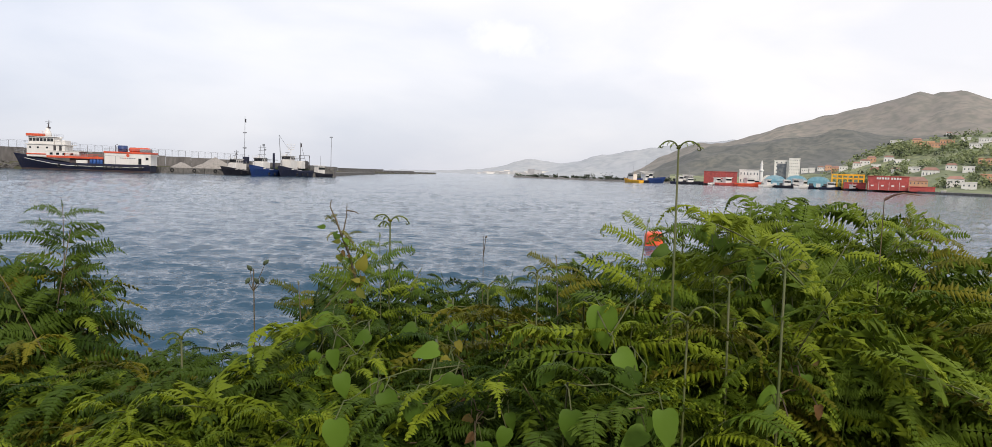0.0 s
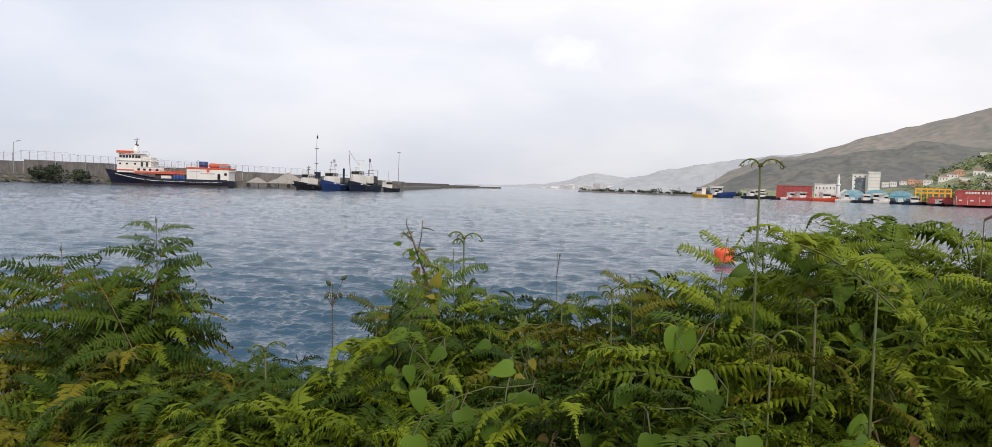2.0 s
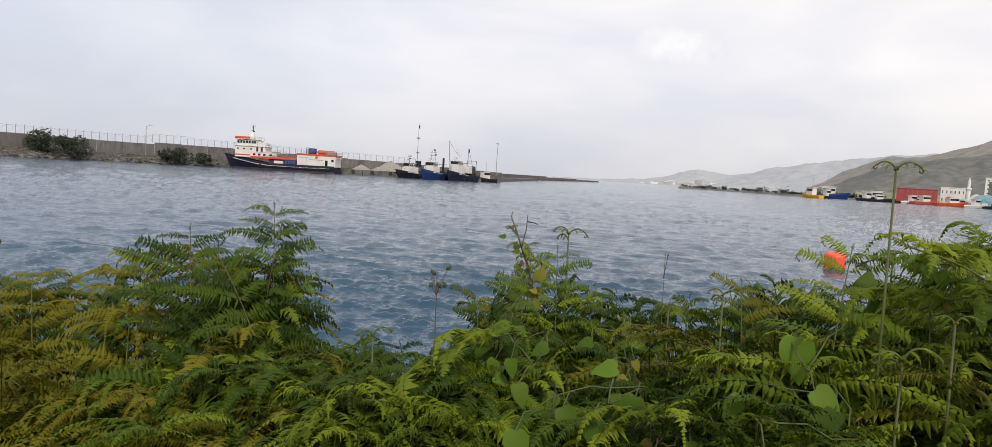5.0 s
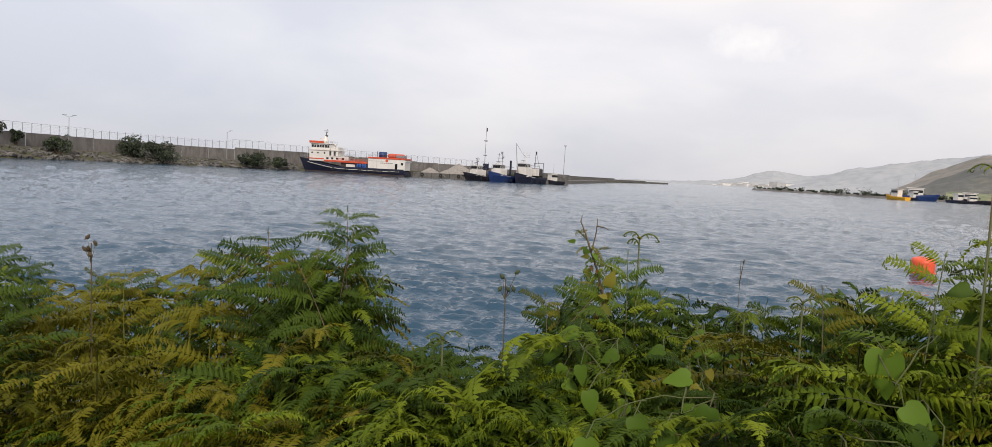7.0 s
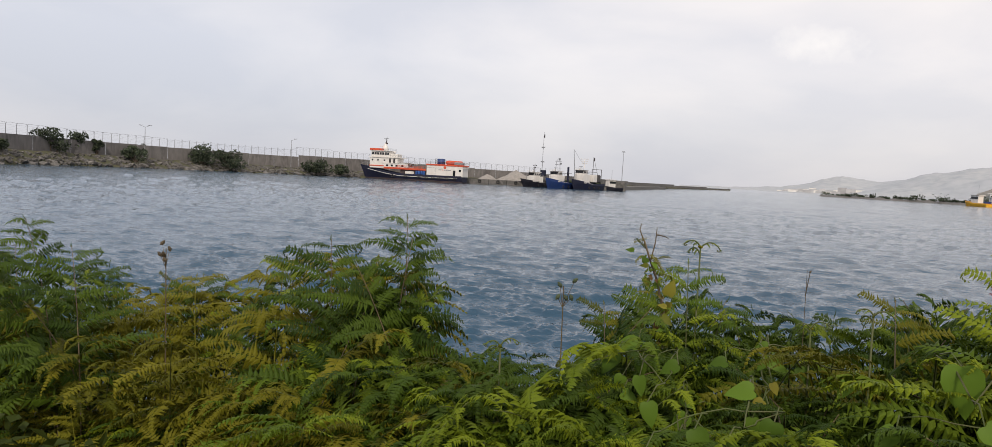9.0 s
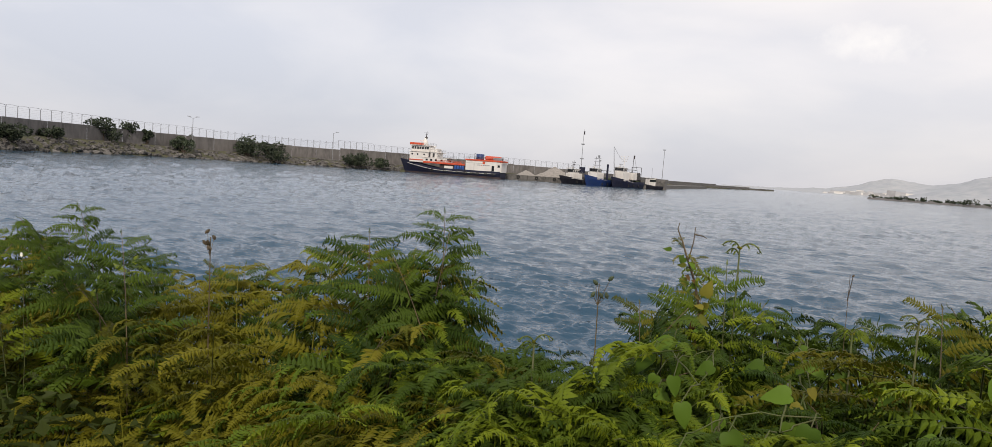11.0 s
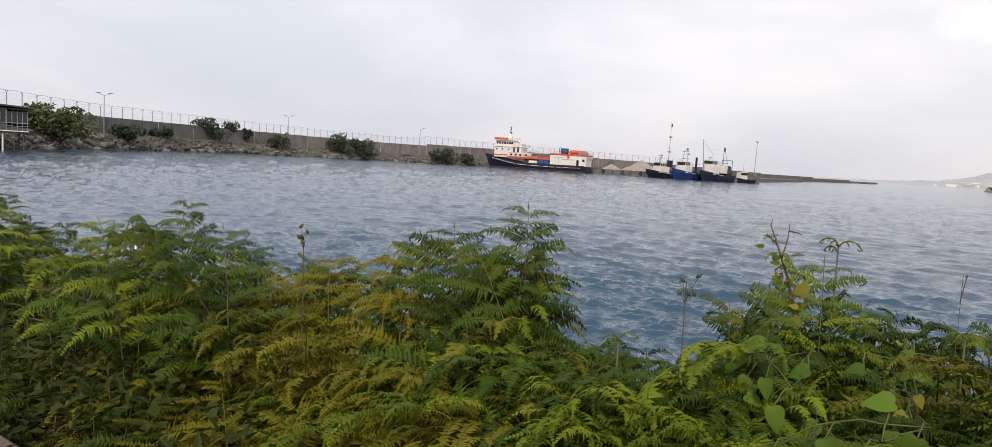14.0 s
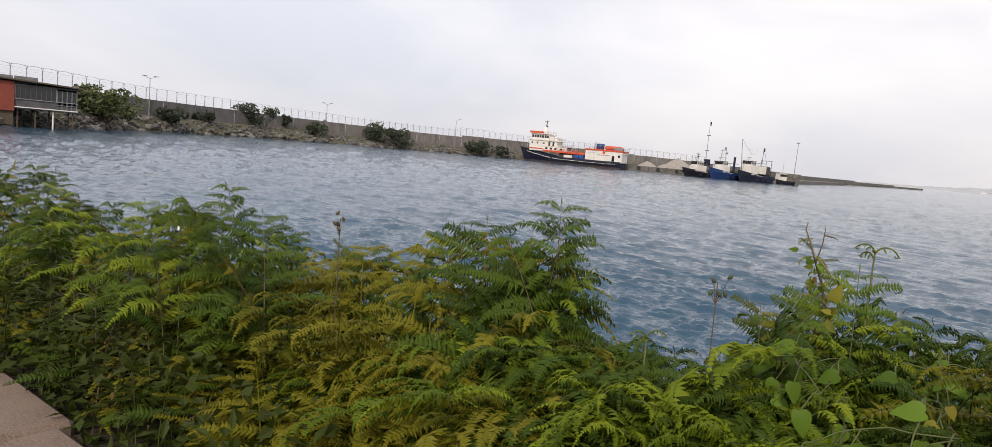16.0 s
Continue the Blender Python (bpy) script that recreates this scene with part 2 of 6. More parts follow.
def water_material():
    m = bpy.data.materials.new("harbour water")
    m.use_nodes = True
    t = m.node_tree
    b = t.nodes["Principled BSDF"]
    b.inputs["Base Color"].default_value = (0.026, 0.066, 0.110, 1)
    b.inputs["Roughness"].default_value, b.inputs["IOR"].default_value = 0.09, 1.333
    geo = t.nodes.new("ShaderNodeNewGeometry")
    height = None
    # wind ripples from long swell to fine chop
    for scale, sx, amount, detail, turn in ((0.05, 0.6, 0.9, 3, 0.3), (0.34, 0.55, 0.5, 6, 0.3)):
        mp = t.nodes.new("ShaderNodeMapping")
        mp.inputs["Scale"].default_value, mp.inputs["Rotation"].default_value = (sx, 1, 1), (0, 0, turn)
        n = t.nodes.new("ShaderNodeTexNoise")
        n.inputs["Scale"].default_value, n.inputs["Detail"].default_value, n.inputs["Roughness"].default_value = scale, detail, 0.6
        mu = t.nodes.new("ShaderNodeMath")
        mu.operation = "MULTIPLY"
        mu.inputs[1].default_value = amount
        t.links.new(geo.outputs["Position"], mp.inputs[0])
        t.links.new(mp.outputs[0], n.inputs["Vector"])
        t.links.new(n.outputs[0], mu.inputs[0])
        if height is None:
            height = mu.outputs[0]
        else:
            ad = t.nodes.new("ShaderNodeMath")
            t.links.new(height, ad.inputs[0])
            t.links.new(mu.outputs[0], ad.inputs[1])
            height = ad.outputs[0]
    bp = t.nodes.new("ShaderNodeBump")
    bp.inputs["Strength"].default_value, bp.inputs["Distance"].default_value = 1.0, 1.0
    t.links.new(height, bp.inputs["Height"])
    t.links.new(bp.outputs[0], b.inputs["Normal"])
    return m


M["water"] = water_material()

# ---- mesh helpers ----
def finish(name, bm, mat, parent=None, label="", smooth=False):
    me = bpy.data.meshes.new(name)
    if smooth:
        for f in bm.faces:
            f.smooth = True
    bm.to_mesh(me)
    bm.free()
    me.materials.append(M[mat])
    ob = new(name, me)
    if parent is not None:
        ob.parent = parent
    if label:
        ob["label"] = label
    return ob


def part(name, bm, mat, parent, label="", smooth=False):
    return finish(name, bm, mat, parent, label, smooth)


def from_arrays(name, verts, faces, mat, parent=None, label="", smooth=False):
    me = bpy.data.meshes.new(name)
    me.from_pydata([tuple(v) for v in verts], [], [tuple(f) for f in faces])
    if smooth:
        me.polygons.foreach_set("use_smooth", [True] * len(me.polygons))
    me.materials.append(M[mat])
    me.update()
    ob = new(name, me)
    if parent is not None:
        ob.parent = parent
    if label:
        ob["label"] = label
    return ob


def empty(name, m, label, category, group=""):
    e = new(name)
    e.matrix_world = m
    e.empty_display_size = 0.1
    return tagged(e, label, category, group)


def box(bm, x0, x1, y0, y1, z0, z1, bevel=0.0, m=None):
    r = bmesh.ops.create_cube(bm, size=1.0)
    vs = r["verts"]
    for v in vs:
        v.co = Vector(((x0 + x1) / 2 + v.co.x * (x1 - x0), (y0 + y1) / 2 + v.co.y * (y1 - y0), (z0 + z1) / 2 + v.co.z * (z1 - z0)))
    if m is not None:
        bmesh.ops.transform(bm, matrix=m, verts=vs)
    if bevel:
        es = list({e for v in vs for e in v.link_edges})
        bmesh.ops.bevel(bm, geom=es, offset=bevel, segments=1, affect="EDGES")
    return bm


def tube(bm, pts, r0, r1=None, sides=6, cap=True):
    """A tapered tube along pts."""
    r1 = r0 if r1 is None else r1
    pts = [Vector(p) for p in pts]
    rings = []
    n = len(pts)
    for i, p in enumerate(pts):
        d = (pts[min(i + 1, n - 1)] - pts[max(i - 1, 0)]).normalized()
        ref = Vector((0, 0, 1)) if abs(d.z) < 0.9 else Vector((1, 0, 0))
        u = d.cross(ref).normalized()
        w = d.cross(u)
        r = r0 + (r1 - r0) * i / max(1, n - 1)
        rings.append([bm.verts.new(p + (u * math.cos(6.28318 * k / sides) + w * math.sin(6.28318 * k / sides)) * r) for k in range(sides)])
    for a, b in zip(rings, rings[1:]):
        for k in range(sides):
            bm.faces.new((a[k], a[(k + 1) % sides], b[(k + 1) % sides], b[k]))
    if cap and sides > 2:
        bm.faces.new(rings[0][::-1])
        bm.faces.new(rings[-1])
    return bm


def lathe(bm, profile, sides=16, m=None):
    """Turn (radius, height) pairs round the z axis."""
    rings = []
    for r, z in profile:
        ring = [bm.verts.new(((m or Matrix()) @ Vector((r * math.cos(6.28318 * k / sides), r * math.sin(6.28318 * k / sides), z)))) for k in range(sides)]
        rings.append(ring)
    for a, b in zip(rings, rings[1:]):
        for k in range(sides):
            bm.faces.new((a[k], a[(k + 1) % sides], b[(k + 1) % sides], b[k]))
    bm.faces.new(rings[0][::-1])
    bm.faces.new(rings[-1])
    return bm


def lerp_list(pairs, x):
    pairs = sorted(pairs)
    if x <= pairs[0][0]:
        return pairs[0][1]
    for (a, va), (b, vb) in zip(pairs, pairs[1:]):
        if x <= b:
            return va + (vb - va) * (x - a) / (b - a)
    return pairs[-1][1]


# ---- water: a fan of rings with real ripples near the lookout ----
def build_water():
    rng = np.random.default_rng(3)
    radii = np.concatenate([[7.0, 9.0, 11.0, 12.5], 1.0 / np.linspace(1 / 14.0, 1 / 520.0, 290), np.geomspace(560.0, 4900.0, 16)])
    az = np.radians(np.concatenate([np.linspace(-70, -44, 12), np.linspace(-38, 75, 860), np.linspace(80, 110, 14)]))
    rr, aa = np.meshgrid(radii, az, indexing="ij")
    x, y = -np.sin(aa) * rr, np.cos(aa) * rr
    z = np.zeros_like(x)
    step = rr * rr * (1 / 14.0 - 1 / 520.0) / 290
    for k in range(72):
        lam = math.exp(rng.uniform(math.log(0.2), math.log(0.7))) if k < 46 else math.exp(rng.uniform(math.log(0.7), math.log(3.0)))
        th = rng.normal(-0.3, 0.5)
        # short waves die out where the rings lie too far apart to carry them
        keep = np.clip(lam / np.maximum(step, 0.02) / 1.2 - 1.0, 0, 1)
        z += (0.0115 if k < 46 else 0.0062) * lam * keep * np.sin(2 * np.pi / lam * (x * np.sin(th) + y * np.cos(th)) + rng.uniform(0, 6.28))
    z = z + 0.3 * np.abs(z)
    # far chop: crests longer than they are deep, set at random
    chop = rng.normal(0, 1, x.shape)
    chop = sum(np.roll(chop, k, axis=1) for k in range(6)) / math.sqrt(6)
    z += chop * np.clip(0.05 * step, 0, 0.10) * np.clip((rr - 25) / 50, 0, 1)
    n_r, n_a = x.shape
    verts = np.stack([x, y, z], -1).reshape(-1, 3)
    idx = np.arange(n_r * n_a).reshape(n_r, n_a)
    faces = np.stack([idx[:-1, :-1], idx[:-1, 1:], idx[1:, 1:], idx[1:, :-1]], -1).reshape(-1, 4)[:, ::-1]
    me = bpy.data.meshes.new("water")
    me.vertices.add(len(verts))
    me.vertices.foreach_set("co", verts.ravel())
    me.loops.add(faces.size)
    me.loops.foreach_set("vertex_index", faces.ravel().astype(np.int32))
    me.polygons.add(len(faces))
    me.polygons.foreach_set("loop_start", np.arange(0, faces.size, 4, dtype=np.int32))
    me.polygons.foreach_set("use_smooth", np.ones(len(faces), dtype=bool))
    me.update(calc_edges=True)
    me.materials.append(M["water"])
    return tagged(new("water", me), "rippled blue-grey harbour water", "water", kind="structure")


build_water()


# ---- the bank where the lookout stands ----
def bank_z(x, y):
    base = 2.42 - 0.30 * max(0.0, y - 1.45) - 0.02 * max(0.0, y - 1.45) ** 2
    return max(-0.8, base + 0.12 * noise.noise(Vector((x * 0.7, y * 0.9, 3.1))) * min(1.0, max(0.0, (y - 1.4) * 3)))


def build_bank():
    nx, ny = 90, 40
    verts, faces = [], []
    for j in range(ny):
        y = 1.30 + 11.08 * (j / (ny - 1)) ** 1.5
        for i in range(nx):
            x = -32 + 64 * i / (nx - 1)
            verts.append((x, y, bank_z(x, y)))
    for j in range(ny - 1):
        for i in range(nx - 1):
            a = j * nx + i
            faces.append((a, a + 1, a + nx + 1, a + nx))
    return tagged(from_arrays("ground", verts, faces, "soil", smooth=True), "dark earth bank falling to the water", "ground", kind="structure")


build_bank()


def build_path():
    """Concrete path slabs with an open joint every 2.4 m and worn arrises."""
    root = empty("pavement", Matrix(), "worn pinkish concrete path along the bank", "path")
    root["kind"] = "structure"
    for i in range(-8, 8):
        bm = bmesh.new()
        box(bm, i * 2.4 - 1.19, i * 2.4 + 1.19, -3.2, 1.4 + 0.04 * math.sin(i * 2.1), 2.30, 2.50, 0.025)
        for v in bm.verts:
            v.co += Vector((0, 0.03 * noise.noise(v.co * 3), 0.008 * noise.noise(v.co * 2)))
        part("slab", bm, "slab", root)
    bm = bmesh.new()
    box(bm, -40, 40, -60, 1.36, 1.6, 2.28)
    tagged(finish("ground_fill", bm, "soil"), "earth under and behind the path", "ground", kind="structure")


build_path()


# ---- hills: ridges as folded strips of land ----
def hill(name, ridge, d_foot, d_ridge, mat, label, rough_z, seed, steps=160, rows=26, back=True, gully=0.12):
    """Land that climbs from a foot at distance d_foot to a crest whose elevation angles are given by azimuth."""
    az0, az1 = ridge[0][0], ridge[-1][0]
    verts, faces = [], []
    extra = 6 if back else 0
    for i in range(steps + 1):
        az = az0 + (az1 - az0) * i / steps
        el = lerp_list(ridge, az)
        df, dr = lerp_list(d_foot, az), lerp_list(d_ridge, az)
        top = 4 + dr * math.tan(radians(el))
        for j in range(rows + 1 + extra):
            s = j / rows
            d = df + (dr - df) * s
            p = at(az, d)
            if s <= 1:
                q = Vector((p.x * 0.004, p.y * 0.004, seed))
                z = top * (s ** 1.25) + gully * top * noise.fractal(q, 1.0, 2.0, 5) * math.sin(math.pi * min(1, s * 1.02)) ** 0.8
                z += rough_z * noise.fractal(Vector((p.x * 0.02, p.y * 0.02, seed)), 1.0, 2.1, 4) * min(1, s * 5)
            else:
                z = top * (1 - (s - 1) * 2.6) + rough_z * noise.noise(Vector((p.x * 0.02, p.y * 0.02, seed)))
            p.z = max(z, -2.0 if s < 0.02 else z)
            verts.append(p)
    w = rows + 1 + extra
    for i in range(steps):
        for j in range(w - 1):
            a = i * w + j
            faces.append((a, a + 1, a + w + 1, a + w))
    return tagged(from_arrays(name, verts, faces, mat, smooth=True), label, "hill", kind="structure")


FAR_RIDGE = [(-17, 2.2), (-13, 2.0), (-10, 1.7), (-8, 1.4), (-5.4, 1.02), (-4.3, 1.09), (-2.7, 1.35), (-1.5, 1.05), (-0.4, 0.64), (1.4, 0.3), (4.5, 0.1), (9, -0.02)]
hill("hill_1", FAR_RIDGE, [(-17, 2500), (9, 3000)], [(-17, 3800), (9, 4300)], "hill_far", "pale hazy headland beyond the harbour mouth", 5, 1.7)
MID_RIDGE = [(-26, 3.6), (-20, 3.3), (-15.8, 3.05), (-12.9, 2.5), (-10.9, 2.27), (-8.4, 1.75), (-6.5, 1.2), (-4.0, 0.45), (-2.8, 0.0)]
hill("hill_2", MID_RIDGE, [(-26, 1500), (-2.8, 2100)], [(-26, 2300), (-2.8, 2400)], "hill_far", "long wooded ridge behind the spit, coloured grey for haze", 6, 4.2)
MAIN_RIDGE = [(-75, 1.5), (-55, 3.5), (-45, 4.4), (-38, 5.2), (-35.1, 6.11), (-33.8, 6.66), (-32.3, 6.75), (-31.8, 6.56), (-30.8, 6.72), (-28.9, 6.1), (-26.9, 5.59), (-24.9, 5.0),
              (-22.7, 4.49), (-21.6, 4.15), (-20.5, 3.71), (-18.2, 3.1), (-15.8, 2.9), (-13.5, 1.9), (-11, 0.5)]
hill("hill_3", MAIN_RIDGE, [(-75, 900), (-11, 1400)], [(-75, 1900), (-11, 2100)], "hill_main", "grey-green terraced mountain above the town, paled for haze", 6, 8.8)
DARK_RIDGE = [(-60, 2.5), (-45, 3.6), (-35.2, 3.4), (-30.6, 3.7), (-28.7, 3.75), (-27, 4.05), (-24.9, 3.8), (-20.6, 3.1), (-18.3, 2.75), (-15.9, 2.4), (-14, 1.5), (-12, 0.45), (-11, 0.0)]
hill("hill_4", DARK_RIDGE, [(-60, 700), (-11, 1050)], [(-60, 1300), (-11, 1300)], "hill_dark", "dark wooded lower hill behind the port", 7, 12.3)
GREEN_RIDGE = [(-75, 2.0), (-50, 3.6), (-40, 4.0), (-35.3, 3.9), (-31, 3.5), (-28.7, 2.75), (-26.8, 1.7), (-25.1, 0.75), (-22, 0.55), (-18, 0.4), (-14, 0.25)]
hill("hill_5", GREEN_RIDGE, [(-75, 420), (-40, 520), (-32, 590), (-25, 690), (-14, 730)], [(-75, 900), (-40, 980), (-14, 1000)], "hill_green", "green hillside with gardens behind the shipyard", 5, 20.1)


# ---- breakwater: rock toe, grassy berm and sea wall ----
TOE = [(76, 137), (72.5, 146), (69, 157), (65, 186), (60, 218), (55, 246), (50, 264), (45, 275), (40, 281), (35, 290), (31, 296), (24, 296), (20.5, 300), (16, 360), (13, 470), (10, 640), (5.1, 1020)]
WALL_TOP = [(76, 8.2), (65, 8.05), (59.4, 8.25), (52.4, 7.9), (43, 7.2), (40.4, 7.1), (40.2, 7.8), (34.6, 7.6), (26, 6.5), (21.5, 6.0), (16, 5.2), (13, 4.6), (10, 4.0), (5.1, 1.8)]
BERM = [(76, 4.3), (65, 4.2), (54.6, 3.8), (48.7, 3.2), (40, 2.8), (26, 2.5), (16, 2.3), (10, 2.0), (5.1, 0.9)]


def toe(az, out=0.0):
    return at(az, lerp_list(TOE, az) + out)


def build_breakwater():
    azs = np.linspace(76, 5.1, 240)
    verts, faces = [], []
    for az in azs:
        b = lerp_list(BERM, az)
        for k, (out, z) in enumerate(((-3, -1.2), (0, 0.0), (3.5, b * 0.5), (7.5, b * 0.92), (11, b), (15, b))):
            p = toe(az, out)
            p.z = z + (0.35 * noise.noise(p * 0.25) if 0 < k < 5 else 0)
            verts.append(p)
    for i in range(len(azs) - 1):
        for j in range(5):
            a = i * 6 + j
            faces.append((a, a + 1, a + 7, a + 6))
    tagged(from_arrays("ground_breakwater", verts, faces, "grass", smooth=True), "rough grass berm along the breakwater", "embankment", kind="structure")
    root = empty("wall_breakwater", Matrix(), "stained grey concrete sea wall with cast panels", "sea wall")
    root["kind"] = "structure"
    edges, az = [76.0], 76.0
    while az > 5.3:
        az -= math.degrees(9.0 / lerp_list(TOE, az)) if az > 14 else math.degrees(30.0 / lerp_list(TOE, az))
        edges.append(max(az, 5.1))
    for a0, a1 in zip(edges, edges[1:]):
        bm = bmesh.new()
        mid = (a0 + a1) / 2
        cols = []
        for a in (a0 - 0.004, a1 + 0.004):
            zt, zb = lerp_list(WALL_TOP, mid) + 0.12 * noise.noise(Vector((mid * 3, 0, 0))), lerp_list(BERM, a) - 0.8
            near, far = toe(a, 11.5), toe(a, 12.4)
            cols.append([bm.verts.new((near.x, near.y, zb)), bm.verts.new((near.x, near.y, zt)), bm.verts.new((far.x, far.y, zt)), bm.verts.new((far.x, far.y, zb))])
        l, r = cols
        for k in range(4):
            bm.faces.new((l[k], l[(k + 1) % 4], r[(k + 1) % 4], r[k]))
        bm.faces.new(l[::-1])
        bm.faces.new(r)
        bmesh.ops.recalc_face_normals(bm, faces=bm.faces[:])
        part("panel", bm, "seawall" if mid > 17 else "quay", root)


build_breakwater()

# ---- breakwater furniture ----
def boulder_mesh(seed):
    bm = bmesh.new()
    bmesh.ops.create_icosphere(bm, subdivisions=1, radius=0.5)
    r = random.Random(seed)
    for v in bm.verts:
        v.co = Vector((v.co.x * 1.25, v.co.y * 0.95, v.co.z * 0.72)) * r.uniform(0.78, 1.18)
    me = bpy.data.meshes.new("boulder")
    bm.to_mesh(me)
    bm.free()
    me.materials.append(M["rock"])
    return me


BOULDERS = [boulder_mesh(i) for i in range(7)]


def build_armour():
    r = random.Random(5)
    root = empty("rock_armour", Matrix(), "tumbled grey boulders along the foot of the breakwater", "rocks")
    for k in range(250):
        az = 75.5 - 40.5 * ((k + r.random()) / 250) ** 1.1
        lift = r.random()
        p = toe(az, -0.6 + 7.5 * lift)
        p.z = -0.1 + lift * lerp_list(BERM, az) * 0.85
        s = r.uniform(1.3, 2.9) * (1.1 - 0.35 * lift)
        ob = new("boulder", r.choice(BOULDERS))
        ob.parent = root
        ob.matrix_basis = pose(p.x, p.y, p.z, r.uniform(-25, 25), r.uniform(-25, 25), r.uniform(0, 360)) @ Matrix.Diagonal((s * r.uniform(0.9, 1.5), s, s * r.uniform(0.6, 0.9), 1))
    verts, faces = [], []
    for k in range(1100):
        az = 75.5 - 70 * (k + r.random()) / 1100
        if 26.3 > az > 20:
            continue
        lift = r.random()
        p = toe(az, -0.5 + 8.5 * lift)
        p.z = lift * lerp_list(BERM, az) * 0.9
        s = r.uniform(0.7, 1.5)
        src = r.choice(BOULDERS)
        o = len(verts)
        verts.extend(p + Vector(v.co) * s * 1.6 for v in src.vertices)
        faces.extend(tuple(o + i for i in f.vertices) for f in src.polygons)
    tagged(from_arrays("rubble", verts, faces, "rock"), "smaller stones filling the breakwater slope", "rocks", kind="stuff")


build_armour()


def build_fence():
    root = empty("fence", Matrix(), "tall wire security fence with forked post tops on the sea wall", "fence")
    bm = bmesh.new()
    tube(bm, [(0, 0, -0.3), (0, 0, 2.55)], 0.085, 0.075, 6)
    tube(bm, [(0, 0, 2.5), (0.22, 0.1, 2.85), (0.42, 0.3, 3.15)], 0.06, 0.05, 5)
    tube(bm, [(0, 0, 2.5), (-0.22, -0.1, 2.85), (-0.42, -0.3, 3.15)], 0.04, 0.03, 5)
    me = bpy.data.meshes.new("post")
    bm.to_mesh(me)
    bm.free()
    me.materials.append(M["galv"])
    az, spots = 75.8, []
    while az > 19.5:
        p = toe(az, 12.0)
        p.z = lerp_list(WALL_TOP, az)
        spots.append(p)
        post = new("post", me)
        post.parent = root
        k = 1.0 if az > 38 else 0.82
        post.matrix_basis = pose(p.x, p.y, p.z, 0, 0, az + 35) @ Matrix.Diagonal((1, 1, k, 1))
        az -= math.degrees(2.35 / lerp_list(TOE, az))
    for h, rad in ((0.25, 0.010), (0.7, 0.010), (1.15, 0.010), (1.6, 0.010), (2.05, 0.010), (2.5, 0.018), (3.0, 0.04)):
        bm = bmesh.new()
        pts = []
        for a, b in zip(spots, spots[1:]):
            k = 1.0 if a.z > 7.7 else 0.82
            pts.append(a + Vector((0, 0, h * k)))
            if h == 3.0:
                pts.append((a + b) / 2 + Vector((0, 0, h * k + 0.18)))
        tube(bm, pts, rad, rad, 3, cap=False)
        part("wire", bm, "galv", root)


build_fence()


def lamp_post(az, out, base, top, double=True, size=1.0):
    p = toe(az, out)
    root = empty("street_lamp", pose(p.x, p.y, base, 0, 0, az), "grey steel lamp post with two arms beside the sea wall" if double else "thin grey lamp mast on the breakwater", "street lamp", "breakwater lamps")
    h = top - base
    bm = bmesh.new()
    tube(bm, [(0, 0, -0.3), (0, 0, h * 0.5), (0, 0, h - 0.5)], 0.13 * size, 0.075 * size, 8)
    part("pole", bm, "galv", root)
    for sgn in ((1, -1) if double else (1,)):
        bm = bmesh.new()
        tube(bm, [(0, 0, h - 0.6), (sgn * 0.9, 0, h - 0.25), (sgn * 1.5, 0, h)], 0.06 * size, 0.05 * size, 6)
        arm = part("arm", bm, "galv", root)
        bm = bmesh.new()
        box(bm, sgn * 1.4 - 0.55, sgn * 1.4 + 0.75, -0.16, 0.16, h - 0.02, h + 0.14, 0.04)
        part("lamp_head", bm, "galv", root)
    bm = bmesh.new()
    box(bm, -0.22, 0.22, -0.22, 0.22, -0.2, 0.35, 0.03)
    part("base", bm, "galv", root)


lamp_post(63.6, 8.5, 4.1, 14.0)
lamp_post(50.85, 8.5, 3.3, 14.6)
lamp_post(40.45, 9.0, 2.7, 14.0, False)


def bush(az, d, z, width, height, mat, seed, label, trunk=True, leaves=620, leaf=0.6, name="bush", group="bushes on the breakwater"):
    """Limbs and a broken crown of leaf sprays."""
    r = random.Random(seed)
    p = at(az, d, z)
    root = empty(name, pose(p.x, p.y, p.z, 0, 0, r.uniform(0, 360)), label, name.replace("_", " "), group)
    bm = bmesh.new()
    lobes = []
    n = max(5, int(width / 0.9))
    for k in range(n + 3):
        a = r.uniform(0, 6.28)
        rad = r.uniform(0.05, 0.46) * width
        c = Vector((math.cos(a) * rad, math.sin(a) * rad, height * r.uniform(0.22, 0.72)))
        lobes.append((c, r.uniform(0.13, 0.25) * min(width, height * 1.5)))
        tube(bm, [(c.x * 0.1, c.y * 0.1, -0.2), (c.x * 0.5, c.y * 0.5, c.z * 0.5), c], 0.07 * height / 4 + 0.02, 0.02, 5)
    part("trunk", bm, "bark", root)
    verts, faces = [], []
    for k in range(int(leaves * 1.7)):
        c, rad = r.choice(lobes)
        v = Vector((r.gauss(0, 1), r.gauss(0, 1), r.gauss(0, 1))).normalized()
        q = c + Vector((v.x, v.y, v.z * 0.85)) * rad * r.uniform(0.72, 1.18)
        q.z = max(0.05, q.z)
        u = Vector((r.gauss(0, 1), r.gauss(0, 1), r.gauss(0, 0.6))).normalized()
        w = u.cross(Vector((r.gauss(0, 1), r.gauss(0, 1), r.gauss(0, 1)))).normalized()
        s = leaf * r.uniform(0.7, 1.5)
        o = len(verts)
        verts.extend((q - u * s * 0.6, q + w * s * 0.34, q + u * s * 0.6, q - w * s * 0.34))
        faces.append((o, o + 1, o + 2, o + 3))
    from_arrays("crown", verts, faces, mat, root)
    return root


